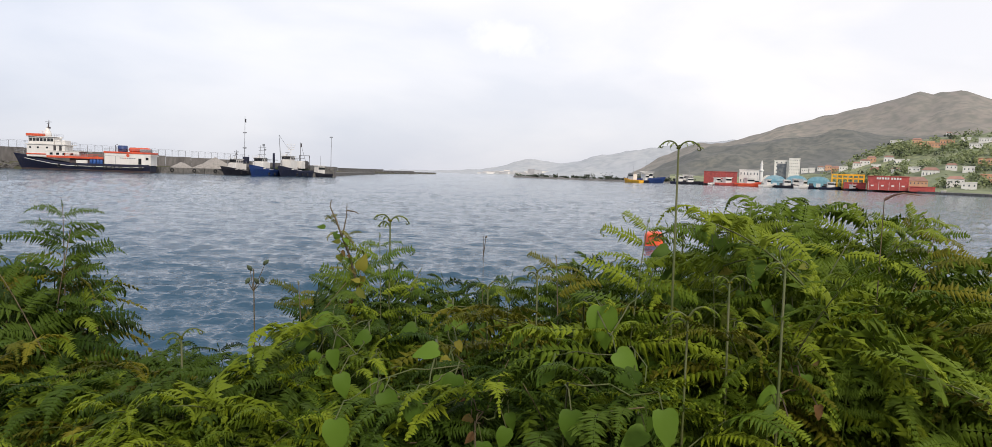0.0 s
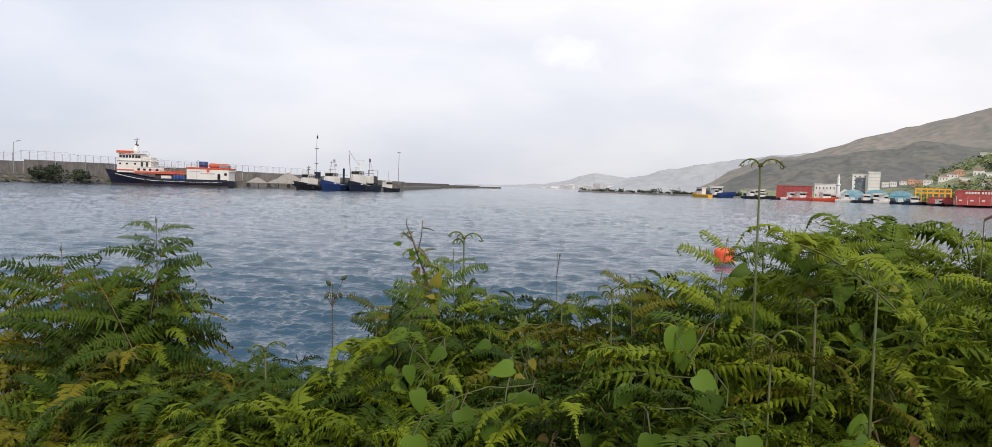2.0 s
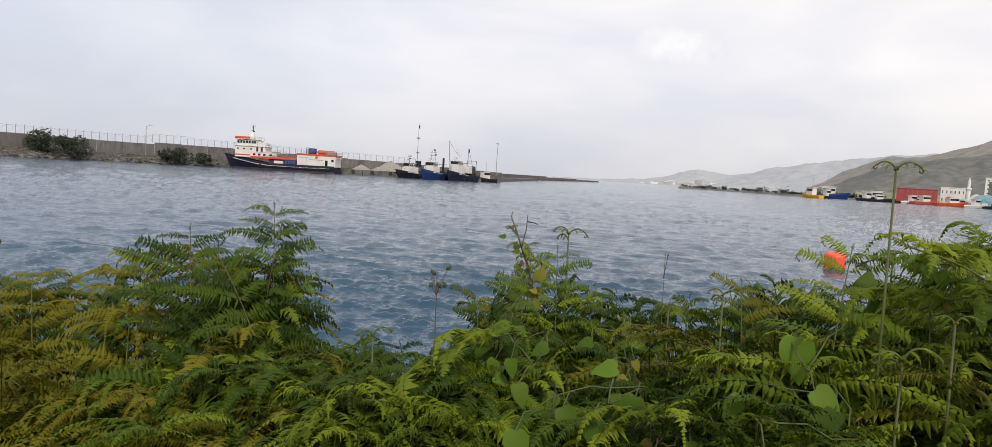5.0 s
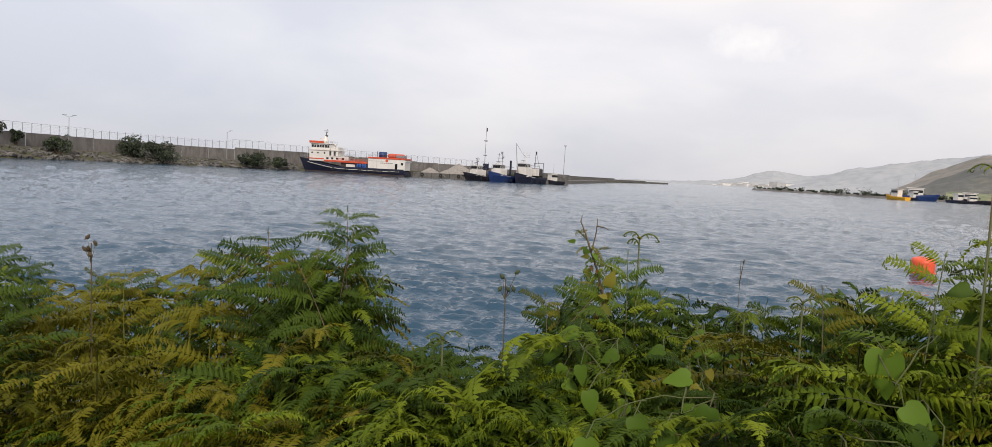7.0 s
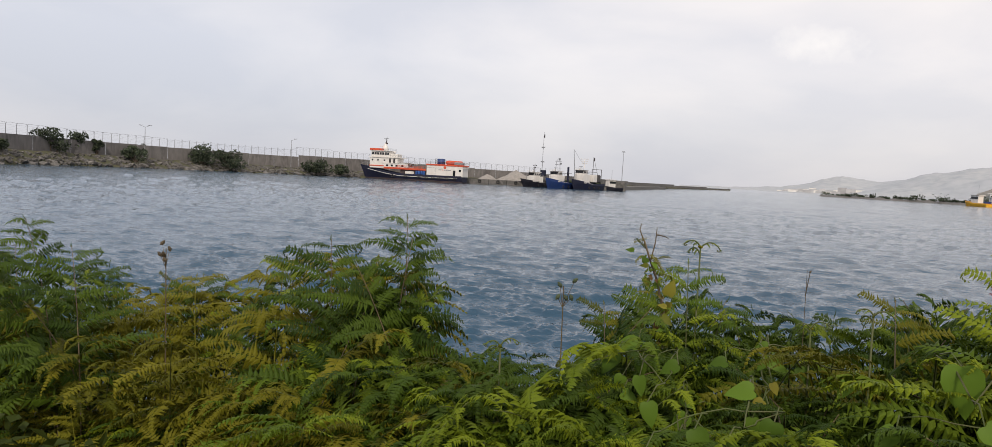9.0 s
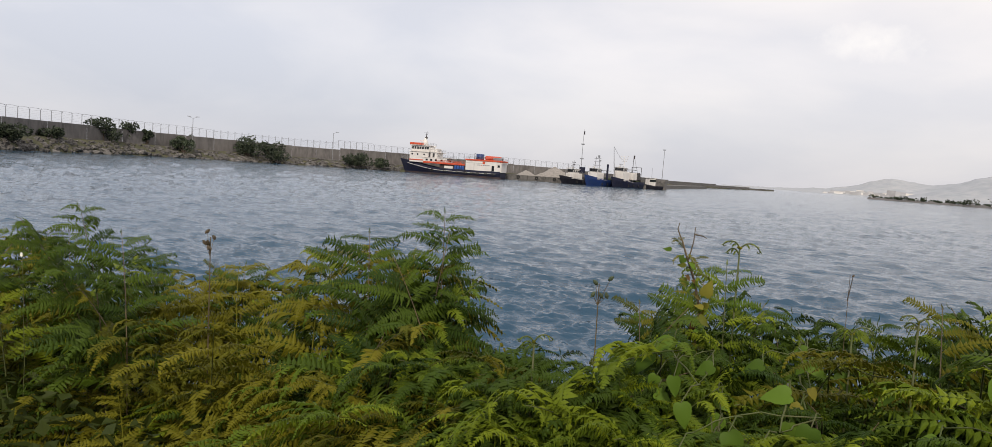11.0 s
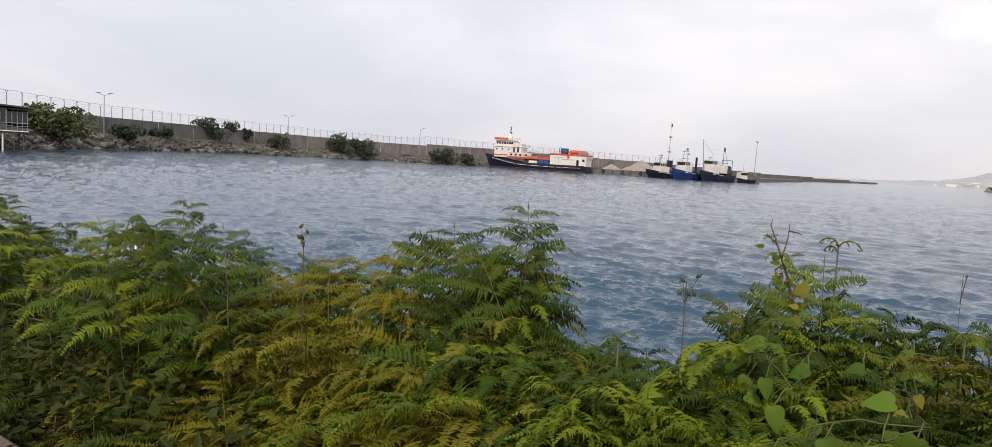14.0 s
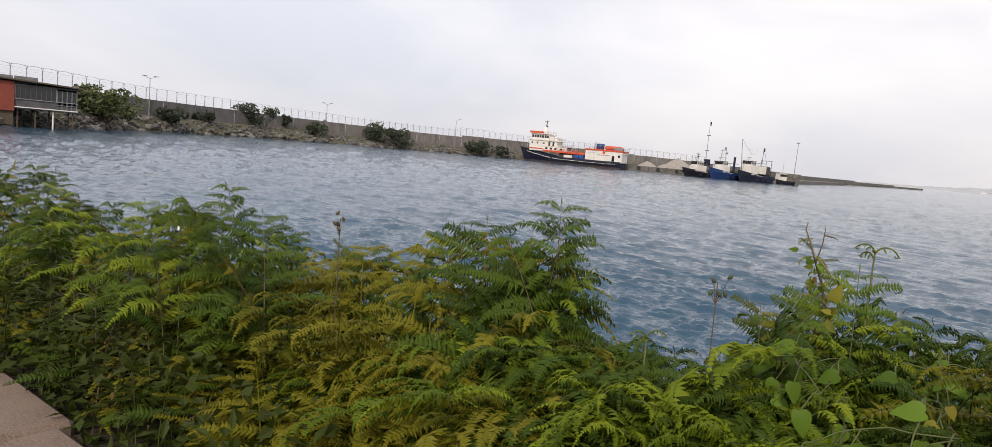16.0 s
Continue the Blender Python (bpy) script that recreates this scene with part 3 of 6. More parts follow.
D = "dark green bush rooted among the rocks"
bush(66.4, 176, 1.6, 12.5, 10.2, "bush_light", 1, "large pale green bush over the rocks beside the hut", leaves=1700, leaf=0.6)
bush(62.0, 207, 2.6, 8.5, 4.0, "bush", 2, D, leaves=600)
bush(60.0, 226, 3.2, 8.0, 3.6, "bush", 3, D, leaves=500)
bush(56.6, 249, 2.0, 9.0, 11.0, "bush", 4, "tall dark tree growing in front of the sea wall", leaves=1000, name="tree", group="trees on the breakwater")
bush(54.9, 259, 3.4, 7.0, 8.4, "bush", 5, "dark round tree behind the sea wall", leaves=500, name="tree", group="trees on the breakwater")
bush(53.9, 261, 3.4, 4.5, 7.2, "bush", 55, "dark round tree behind the sea wall", leaves=420, name="tree", group="trees on the breakwater")
bush(51.4, 262, 1.8, 8.0, 6.4, "bush", 6, D, leaves=650)
bush(50.9, 280, 2.6, 5.5, 8.2, "bush", 7, "small dark tree behind the sea wall", leaves=350, name="tree", group="trees on the breakwater")
bush(46.9, 276, 1.6, 13.0, 7.8, "bush", 8, D, leaves=1000)
bush(44.9, 275, 1.0, 15.0, 7.4, "bush", 9, D, leaves=1200)
bush(38.2, 283, 1.2, 14.5, 5.6, "bush", 10, "low spreading green bush on the rocks", leaves=1150)
bush(36.6, 286, 1.0, 8.0, 4.4, "bush", 12, "low spreading green bush on the rocks", leaves=600)
bush(42.2, 291.5, 2.2, 3.0, 6.6, "bush", 11, "small dark bush showing over the sea wall", leaves=200)


# ---- the hut on stilts ----
def build_hut():
    o = at(68.1, 146, 0)
    root = empty("waterside_hut", pose(o.x, o.y, 0, 0, 0, 67.85 + 90 - 80), "red timber hut on stilts with a long window strip", "hut")
    # local x runs along the front away from the outer corner, y to the back
    def put(name, dims, mat, bevel=0.03, label="", parent=None):
        bm = bmesh.new()
        box(bm, *dims, bevel)
        return part(name, bm, mat, parent or root, label)
    L = -1
    put("floor", (-22, 0.3, 0.1, 9, 3.05, 3.35), "hut_grey")
    put("lower_panel", (-9.2, -3.2, 0.0, 0.12, 3.35, 4.65), "hut_grey")
    put("end_panel", (-3.1, 0, 0.0, 0.12, 3.35, 4.0), "hut_grey")
    put("side_panel", (-0.12, 0.0, 0.13, 8.5, 3.35, 7.2), "hut_grey")
    put("red_wall", (-22, -9.3, -0.2, 0.1, 2.6, 7.6), "hut_red", label="orange-red painted boards")
    put("back_wall", (-22, -0.13, 8.5, 8.7, 3.36, 7.6), "hut_grey")
    put("sill", (-9.3, 0.1, -0.16, 0.0, 4.66, 4.80), "galv", label="white sill rail")
    put("fascia", (-9.3, 0.1, -0.14, 0.0, 3.25, 3.42), "render_white", label="white floor edge")
    win = put("window", (-9.2, -3.2, 0.02, 0.08, 4.83, 7.0), "glass", 0.0, "dark glazing")
    for i in range(9):
        x = -9.2 + 6.0 * i / 8
        put("window_bar", (x - 0.05, x + 0.05, -0.05, 0.018, 4.8, 7.0), "galv" if i in (0, 8) else "hut_grey", 0.01, parent=win)
    win2 = put("balcony_glass", (-3.1, -0.1, 0.02, 0.08, 4.83, 6.7), "glass", 0.0, "paler glazing of the corner bay")
    for i in range(5):
        x = -3.1 + 3.0 * i / 4
        put("window_bar", (x - 0.05, x + 0.05, -0.06, 0.018, 3.4, 6.8), "galv", 0.01, parent=win2)
    put("window_bar", (-3.1, 0, -0.06, 0.018, 4.15, 4.25), "galv", 0.01, parent=win2)
    put("window_head", (-9.3, 0.1, -0.16, 0.1, 7.0, 7.25), "hut_grey")
    bm = bmesh.new()
    box(bm, -23, 0.9, -0.9, 9.4, 0, 0.28, 0.03)
    for v in bm.verts:
        v.co.z += 7.35 - 0.045 * v.co.x
    part("roof", bm, "bark", root, "low dark brown roof")
    for x0 in (-12.8, -9.2):
        bm = bmesh.new()
        box(bm, x0, x0 + 3.4, 0.8, 1.0, 0, 1.7, 0.03, pose(0, 0, 8.15, -50, 0, 0))
        part("roof_panel", bm, "hut_grey", root, "tilted grey solar panel")
    for x in (-8.8, -6.2, -3.6, -0.6):
        for y in (0.5, 4.5):
            bm = bmesh.new()
            tube(bm, [(x, y, -0.9), (x, y, 3.1)], 0.13, 0.12, 8)
            part("stilt", bm, "render_white" if (x, y) == (-3.6, 0.5) else "bark", root)
    for a, b in (((-3.6, 0.5, 0.4), (-0.6, 0.5, 2.8)), ((-0.6, 0.5, 0.4), (-3.6, 0.5, 2.8))):
        bm = bmesh.new()
        tube(bm, [a, b], 0.07, 0.07, 5)
        part("brace", bm, "bark", root)
    put("boarding", (-22, -9.4, 0.2, 0.4, 0.2, 2.6), "bark", 0.02)


build_hut()


# ---- ships ----
def hull(bm, length, beam, sheer, draft=1.2, bow_rake=2.4, stern=0.85, flare=0.75, n=22, bow_power=0.55):
    """A lofted hull, bow at x=0, stern at x=length; sheer(s) gives the deck height. Returns nothing, fills bm."""
    rings = []
    for i in range(n + 1):
        s = i / n
        half = beam / 2 * min(1.0, (s / 0.34) ** bow_power if s < 0.34 else 1.0) * (1.0 if s < 0.8 else 1 - (1 - stern) * ((s - 0.8) / 0.2) ** 2)
        half = max(half, 0.05)
        zt = sheer(s)
        ring = []
        for k, (w, z) in enumerate(((0.0, -draft), (0.62, -draft * 0.9), (flare + 0.1, 0.25), (1.0, zt * 0.72), (1.0, zt), (0.94, zt), (0.94, zt - 0.7))):
            rake = bow_rake * (1 - s) ** 6 * ((z + draft) / (sheer(0) + draft))
            wf = w if k > 2 else w * min(1.0, 0.35 + s * 2)
            ring.append((s * length - rake + bow_rake * 0.2 * (1 - s), half * wf, z))
        rings.append(ring)
    grid = []
    for ring in rings:
        right = [bm.verts.new((x, y, z)) for x, y, z in ring]
        left = [right[0]] + [bm.verts.new((x, -y, z)) for x, y, z in ring[1:]]
        grid.append((right, left))
    for (r0, l0), (r1, l1) in zip(grid, grid[1:]):
        for k in range(6):
            bm.faces.new((r0[k], r1[k], r1[k + 1], r0[k + 1]))
            bm.faces.new((l0[k], l0[k + 1], l1[k + 1], l1[k]) if k else (l0[0], l0[1], l1[1], l1[0]))
        bm.faces.new((r0[6], r1[6], l1[6], l0[6]))
    r, l = grid[-1]
    bm.faces.new([*r, *l[:0:-1]])
    r, l = grid[0]
    bm.faces.new([*l[:0:-1], *r][::-1])
    bmesh.ops.recalc_face_normals(bm, faces=bm.faces[:])


def rail(bm, pts, h=1.0, rad=0.035, step=1.5):
    pts = [Vector(p) for p in pts]
    for k in (0.55, 1.0):
        tube(bm, [p + Vector((0, 0, h * k)) for p in pts], rad, rad, 4)
    for a, b in zip(pts, pts[1:]):
        n = max(1, int((b - a).length / step))
        for i in range(n + 1):
            q = a.lerp(b, i / n)
            tube(bm, [q, q + Vector((0, 0, h))], rad, rad, 4)


def tyre_mesh(radius=0.55):
    bm = bmesh.new()
    sides, tsides = 12, 6
    ring = [[bm.verts.new(((radius + 0.2 * math.cos(b)) * math.cos(a), 0.2 * math.sin(b), (radius + 0.2 * math.cos(b)) * math.sin(a)))
             for b in (6.28318 * j / tsides for j in range(tsides))] for a in (6.28318 * i / sides for i in range(sides))]
    for i in range(sides):
        for j in range(tsides):
            bm.faces.new((ring[i][j], ring[(i + 1) % sides][j], ring[(i + 1) % sides][(j + 1) % tsides], ring[i][(j + 1) % tsides]))
    me = bpy.data.meshes.new("tyre_fender")
    bm.to_mesh(me)
    bm.free()
    me.materials.append(M["rubber"])
    return me


TYRE = tyre_mesh()


def add_tyre(parent, p, turn=0, k=1.0):
    ob = new("tyre_fender", TYRE)
    ob.parent = parent
    ob.matrix_basis = pose(*p, 0, 0, turn) @ Matrix.Diagonal((k, k, k, 1))


def coaster():
    bow, stern = at(34.9, 286), at(26.75, 271)
    along = stern - bow
    length = along.length
    turn = math.degrees(math.atan2(along.y, along.x))
    # local: x to the stern, -y towards the lookout
    root = empty("cargo_ship", pose(bow.x, bow.y, 0, 0, 0, turn) @ pose(0, 4.0, 0), "navy and white coastal cargo ship with orange trim", "ship")

    def put(name, dims, mat, bevel=0.06, label="", parent=None, m=None):
        bm = bmesh.new()
        box(bm, *dims, bevel, m)
        return part(name, bm, mat, parent or root, label)
    bm = bmesh.new()
    hull(bm, length, 8.4, lambda s: 2.7 + 2.9 * max(0, 1 - s / 0.36) ** 1.3 + 0.35 * max(0, s - 0.8) * 5 * 0.3, bow_rake=3.2, stern=0.9)
    body = part("hull", bm, "hull_navy", root)
    bm = bmesh.new()
    hull(bm, length - 0.3, 8.46, lambda s: 0.55, bow_rake=0.6, stern=0.9)
    bmesh.ops.translate(bm, vec=(0.3, 0, 0.02), verts=bm.verts[:])
    part("boot_topping", bm, "boot", body, "dull red-brown waterline band")
    for sgn in (-1, 1):
        bm = bmesh.new()
        tube(bm, [(2.2, sgn * 2.9, 3.9), (6, sgn * 3.9, 3.2), (11, sgn * 4.26, 2.3), (16, sgn * 4.28, 1.75), (30, sgn * 4.28, 1.65), (length - 2, sgn * 4.05, 1.8)], 0.09, 0.09, 5)
        part("rubbing_strake", bm, "render_white" if sgn < 0 else "white", body, "pale rubbing strake")
        for x in (13.5, 19.0, 24.5, 28.0, 30.5, 33.0, 36.5, 39.5):
            if sgn < 0:
                add_tyre(body, (x, -4.45, 1.6 if x != 19.0 else 1.9), 0, 0.85)
    # fore house
    house = put("fore_house", (3.0, 15.0, -3.4, 3.4, 4.4, 8.6), "white", 0.12)
    put("lower_house", (9.2, 19.5, -3.58, 3.58, 4.3, 6.5), "white", 0.08, "", house)
    put("band", (9.3, 19.9, -3.74, 3.74, 4.28, 5.0), "orange", 0.05, "orange band along the deckhouse foot", house)
    put("boat_deck", (8.8, 21.0, -3.75, 3.75, 6.5, 6.66), "white", 0.04, parent=house)
    for x in (10.3, 12.3, 14.3, 16.8):
        put("side_window", (x, x + 0.9, -3.63, -3.57, 5.25, 6.0), "glass", 0.0, parent=house)
    for x in (11.4, 13.2):
        put("side_door", (x, x + 0.8, -3.45, -3.38, 6.7, 8.4), "dark", 0.0, "dark doorway", house)
    for x in (4.2, 6.6, 9.4):
        bm = bmesh.new()
        lathe(bm, [(0.34, 0), (0.34, 0.08), (0.25, 0.09)], 12, pose(x, -3.40, 7.6, 90, 0, 0))
        part("porthole", bm, "glass", house)
    put("band", (2.9, 9.2, -3.55, 3.55, 5.15, 5.55), "orange", 0.05, "orange deck edge", house)
    put("deck_edge", (2.6, 16.2, -3.7, 3.7, 8.6, 8.82), "white", 0.04, parent=house)
    bridge = put("bridge", (3.4, 11.4, -3.0, 3.0, 8.82, 11.2), "white", 0.12)
    put("bridge_roof", (3.0, 11.9, -3.5, 3.5, 11.2, 11.42), "white", 0.05, parent=bridge)
    put("front_visor", (2.9, 8.0, -3.55, 3.55, 11.42, 12.3), "orange", 0.08, "orange bridge parapet", bridge)
    for x in (3.75, 4.85, 5.95, 7.05, 8.15, 9.3, 10.3):
        put("bridge_window", (x, x + 0.85, -3.04, -2.98, 9.75, 10.75), "glass", 0.0, parent=bridge)
    for y in (-2.4, -1.2, 0.0, 1.2):
        put("bridge_window", (3.36, 3.42, y, y + 0.9, 9.75, 10.75), "glass", 0.0, parent=bridge)
    put("wing_house", (11.4, 14.6, -2.6, 2.6, 8.82, 10.3), "white", 0.1)
    bm = bmesh.new()
    lathe(bm, [(1.35, 0), (1.2, 1.2), (0.75, 2.2), (0.45, 3.0), (0.35, 3.1)], 14, pose(8.2, 0, 11.4))
    part("funnel", bm, "white", root, smooth=True)
    bm = bmesh.new()
    tube(bm, [(8.4, 0, 13.6), (8.7, 0, 17.2)], 0.3, 0.08, 8)
    tube(bm, [(8.5, -1.1, 15.9), (8.5, 1.1, 15.9)], 0.07, 0.07, 5)
    tube(bm, [(7.5, 0, 16.5), (9.6, 0, 16.5)], 0.07, 0.07, 5)
    box(bm, 8.0, 9.1, -0.3, 0.3, 14.2, 14.8, 0.06)
    part("mast", bm, "dark", root, "black mast")
    bm = bmesh.new()
    tube(bm, [(6.6, 0, 11.4), (6.6, 0, 13.2)], 0.07, 0.05, 5)
    box(bm, 5.7, 7.5, -0.12, 0.12, 13.2, 13.4, 0.03)
    part("radar", bm, "white", root)
    bm = bmesh.new()
    lathe(bm, [(0.1, -0.45), (0.42, -0.2), (0.45, 0.15), (0.1, 0.45)], 10, pose(13.6, -2.9, 10.9, 0, 90, 0))
    part("life_raft", bm, "render_white", root)
    # bow bulwark rail and deck
    bm = bmesh.new()
    rail(bm, [(2.0, -3.2, 5.2), (0.2, -2.2, 5.5), (-2.2, 0, 5.7), (0.2, 2.2, 5.5), (2.0, 3.2, 5.2)], 1.1)
    part("bow_rail", bm, "galv", root)
    bm = bmesh.new()
    rail(bm, [(12, -3.6, 8.8), (16.1, -3.6, 8.8), (16.1, 3.6, 8.8)], 1.0, 0.03)
    rail(bm, [(15.2, -3.65, 6.66), (20.9, -3.65, 6.66), (20.9, 3.65, 6.66)], 1.0, 0.03)
    rail(bm, [(8.2, -3.4, 11.4), (11.8, -3.4, 11.4), (11.8, 3.4, 11.4)], 0.9, 0.03)
    part("deck_rail", bm, "galv", root)
    # cargo deck
    # shadow over the cargo deck is painted as a dark brown coaming
    put("hatch_coaming", (16.2, 27.0, -2.9, 2.9, 2.0, 4.3), "boot", 0.08, "hatch coaming, dark brown for the deck shadows")
    put("gangway", (14.8, 27.3, -3.8, -3.45, 4.25, 4.95), "orange", 0.04, "orange walkway")
    bm = bmesh.new()
    rail(bm, [(15, -3.75, 4.75), (27.2, -3.75, 4.75)], 1.0, 0.05, 1.6)
    part("deck_rail", bm, "orange", root)
    for i, (x, y) in enumerate(((23.2, -3.1), (24.3, -3.15), (25.4, -3.1), (26.4, -3.2))):
        bm = bmesh.new()
        lathe(bm, [(0.5, 0), (0.53, 0.1), (0.5, 0.9), (0.53, 1.0), (0.5, 1.75), (0.45, 1.8)], 12, pose(x, y, 2.3))
        part("drum", bm, "tank_blue", root, "blue plastic drum", True)
    put("deck_box", (18.4, 22.0, -3.3, -2.2, 2.5, 3.7), "white", 0.1)
    for x0, h in ((17.4, 5.4), (21.8, 5.0)):
        bm = bmesh.new()
        tube(bm, [(x0, -1.2, 4.2), (x0, -1.2, h + 0.3), (x0 + 3.2, -1.3, h + 0.1)], 0.18, 0.1, 6)
        part("deck_crane", bm, "orange", root)
    # aft house
    aft = put("aft_house", (27.6, 42.6, -3.8, 3.8, 2.4, 6.5), "white", 0.12)
    put("band", (27.4, 42.9, -3.98, 3.98, 6.5, 7.1), "orange", 0.06, "orange roof edge", aft)
    put("panel_seam", (27.9, 34.5, -3.86, -3.80, 5.55, 5.63), "galv", 0.0, parent=aft)
    put("door", (31.2, 31.3, -3.86, -3.80, 2.6, 5.5), "galv", 0.0, parent=aft)
    put("door", (38.6, 39.6, -3.86, -3.80, 2.8, 4.9), "glass", 0.0, "dark open doorway", aft)
    put("window", (41.0, 41.9, -3.86, -3.80, 4.4, 5.3), "glass", 0.0, parent=aft)
    for i in range(7):
        put("lettering_bar", (32.6 + i * 0.75, 33.15 + i * 0.75, -3.87, -3.80, 4.75, 5.05), "orange" if i == 2 else "galv", 0.0, parent=aft)
    bm = bmesh.new()
    lathe(bm, [(0.55, 0), (0.55, 0.05), (0.2, 0.06)], 14, pose(35.2, -3.80, 5.85, 90, 0, 0))
    part("emblem_disc", bm, "orange", aft)
    bm = bmesh.new()
    lathe(bm, [(1.5, 0), (1.6, 0.1), (1.6, 1.0), (1.66, 1.05), (1.6, 1.1), (1.6, 2.1), (1.4, 2.2)], 18, pose(32.6, -0.8, 7.1))
    part("tank", bm, "hull_blue", root, "dark blue round tank", True)
    bm = bmesh.new()
    tube(bm, [(30.6, -1.8, 7.1), (30.6, -1.8, 9.3), (31.2, -1.8, 9.6)], 0.12, 0.12, 6)
    part("vent_pipe", bm, "dark", root)
    put("lifeboat", (34.8, 41.6, -2.4, 0.6, 7.1, 8.7), "orange", 0.55, "orange lifeboat on its cradle")
    put("locker", (38.8, 42.4, -3.2, -1.0, 7.1, 8.2), "galv", 0.1)
    bm = bmesh.new()
    rail(bm, [(27.6, -3.8, 7.1), (42.8, -3.8, 7.1), (42.8, 3.8, 7.1)], 0.9, 0.03)
    part("roof_rail", bm, "galv", root)
    put("canopy", (41.0, 43.0, -3.9, 3.9, 5.8, 6.05), "white", 0.05)


coaster()


def fishing_boat(az, d, turn, length, beam, paint, label, top, house_x, house_len, house_z, extras):
    p = at(az, d)
    root = empty("fishing_boat", pose(p.x, p.y, 0, 0, 0, turn), label, "boat", "moored fishing boats")

    def put(name, dims, mat, bevel=0.06, label="", parent=None):
        bm = bmesh.new()
        box(bm, *dims, bevel)
        return part(name, bm, mat, parent or root, label)
    bm = bmesh.new()
    hull(bm, length, beam, lambda s: top * (0.62 + 0.38 * max(0, 1 - s / 0.5) ** 1.4 + 0.12 * max(0, s - 0.75)), bow_rake=2.6, stern=0.85, bow_power=0.6)
    body = part("hull", bm, paint, root, smooth=False)
    for sgn in (-1, 1):
        bm = bmesh.new()
        tube(bm, [(0.6, sgn * beam * 0.12, top * 0.93), (length * 0.15, sgn * beam * 0.36, top * 0.84), (length * 0.36, sgn * beam * 0.505, top * 0.6), (length * 0.95, sgn * beam * 0.44, top * 0.55)], 0.08, 0.08, 5)
        part("rubbing_strake", bm, "white", body, "white painted strake")
        for i in range(4):
            put("lettering_bar", (length * 0.16 + i * 0.55, length * 0.16 + i * 0.55 + 0.35, sgn * beam * 0.405 - 0.05, sgn * beam * 0.405 + 0.05, top * 0.64, top * 0.72), "white", 0.0, parent=body)
    w = beam * 0.31
    deck = top * 0.55
    house = put("wheelhouse", (house_x, house_x + house_len, -w, w, deck, house_z - 1.6), "white", 0.15)
    up = put("upper_house", (house_x + 0.5, house_x + house_len * 0.72, -w * 0.86, w * 0.86, house_z - 1.6, house_z), "white", 0.15)
    put("roof", (house_x - 0.1, house_x + house_len * 0.78, -w, w, house_z, house_z + 0.18), "white", 0.06, parent=up)
    for i in range(5):
        y = -w * 0.78 + i * w * 0.33
        put("window", (house_x + 0.44, house_x + 0.51, y, y + w * 0.25, house_z - 1.15, house_z - 0.4), "glass", 0.0, parent=up)
    for sgn in (-1, 1):
        for i in range(3):
            x = house_x + 0.8 + i * house_len * 0.2
            put("window", (x, x + house_len * 0.14, sgn * w * 0.86 - 0.04, sgn * w * 0.86 + 0.04, house_z - 1.15, house_z - 0.4), "glass", 0.0, parent=up)
        bm = bmesh.new()
        rail(bm, [(house_x - 0.2, sgn * w * 0.95, house_z - 1.6), (house_x + house_len, sgn * w * 0.95, house_z - 1.6)], 0.8, 0.03)
        part("deck_rail", bm, "galv", root)
    bm = bmesh.new()
    rail(bm, [(house_x, -w, house_z + 0.18), (house_x, w, house_z + 0.18)], 0.7, 0.03)
    part("roof_rail", bm, "white", root)
    for x in (length * 0.3, length * 0.5, length * 0.7):
        for sgn in (-1, 1):
            add_tyre(body, (x, sgn * (beam * 0.5 + 0.12), 0.9), 0, 0.7)
    # window visor, radar, foremast with stays, deck gear
    put("visor", (house_x + 0.3, house_x + 0.62, -w * 0.9, w * 0.9, house_z - 0.38, house_z - 0.2), "dark", 0.02, parent=up)
    put("window_band", (house_x + 0.47, house_x + 0.5, -w * 0.84, w * 0.84, house_z - 1.2, house_z - 0.36), "dark", 0.0, parent=up)
    bm = bmesh.new()
    tube(bm, [(house_x + 1.6, 0, house_z), (house_x + 1.6, 0, house_z + 1.3)], 0.07, 0.05, 5)
    box(bm, house_x + 1.5, house_x + 1.7, -0.9, 0.9, house_z + 1.3, house_z + 1.5, 0.03)
    part("radar", bm, "galv", root)
    bm = bmesh.new()
    lathe(bm, [(0.1, 0), (0.32, 0.1), (0.34, 0.4), (0.15, 0.62)], 10, pose(house_x + 2.6, w * 0.5, house_z + 0.2))
    part("radome", bm, "white", root, "white radome")
    bm = bmesh.new()
    tube(bm, [(1.6, 0, top * 0.8), (1.7, 0, top + 2.2)], 0.07, 0.05, 5)
    tube(bm, [(1.7, 0, top + 2.1), (house_x + 1.6, 0, house_z + 1.3)], 0.025, 0.025, 3)
    tube(bm, [(house_x + 1.6, 0, house_z + 1.3), (length * 0.97, 0, top * 0.9)], 0.025, 0.025, 3)
    part("foremast", bm, "galv", root)
    put("winch", (house_x + house_len + 0.6, house_x + house_len + 2.2, -1.2, 1.2, deck, deck + 1.5), "dark", 0.2)
    put("fishing_net", (length * 0.74, length * 0.92, -beam * 0.3, beam * 0.3, deck - 0.1, deck + 1.3), "bush", 0.5, "heaped dark green net")
    put("boom", (house_x + house_len * 0.8, length * 0.9, -0.1, 0.1, house_z - 0.6, house_z - 0.4), "galv", 0.03)
    extras(root, put)
    return root


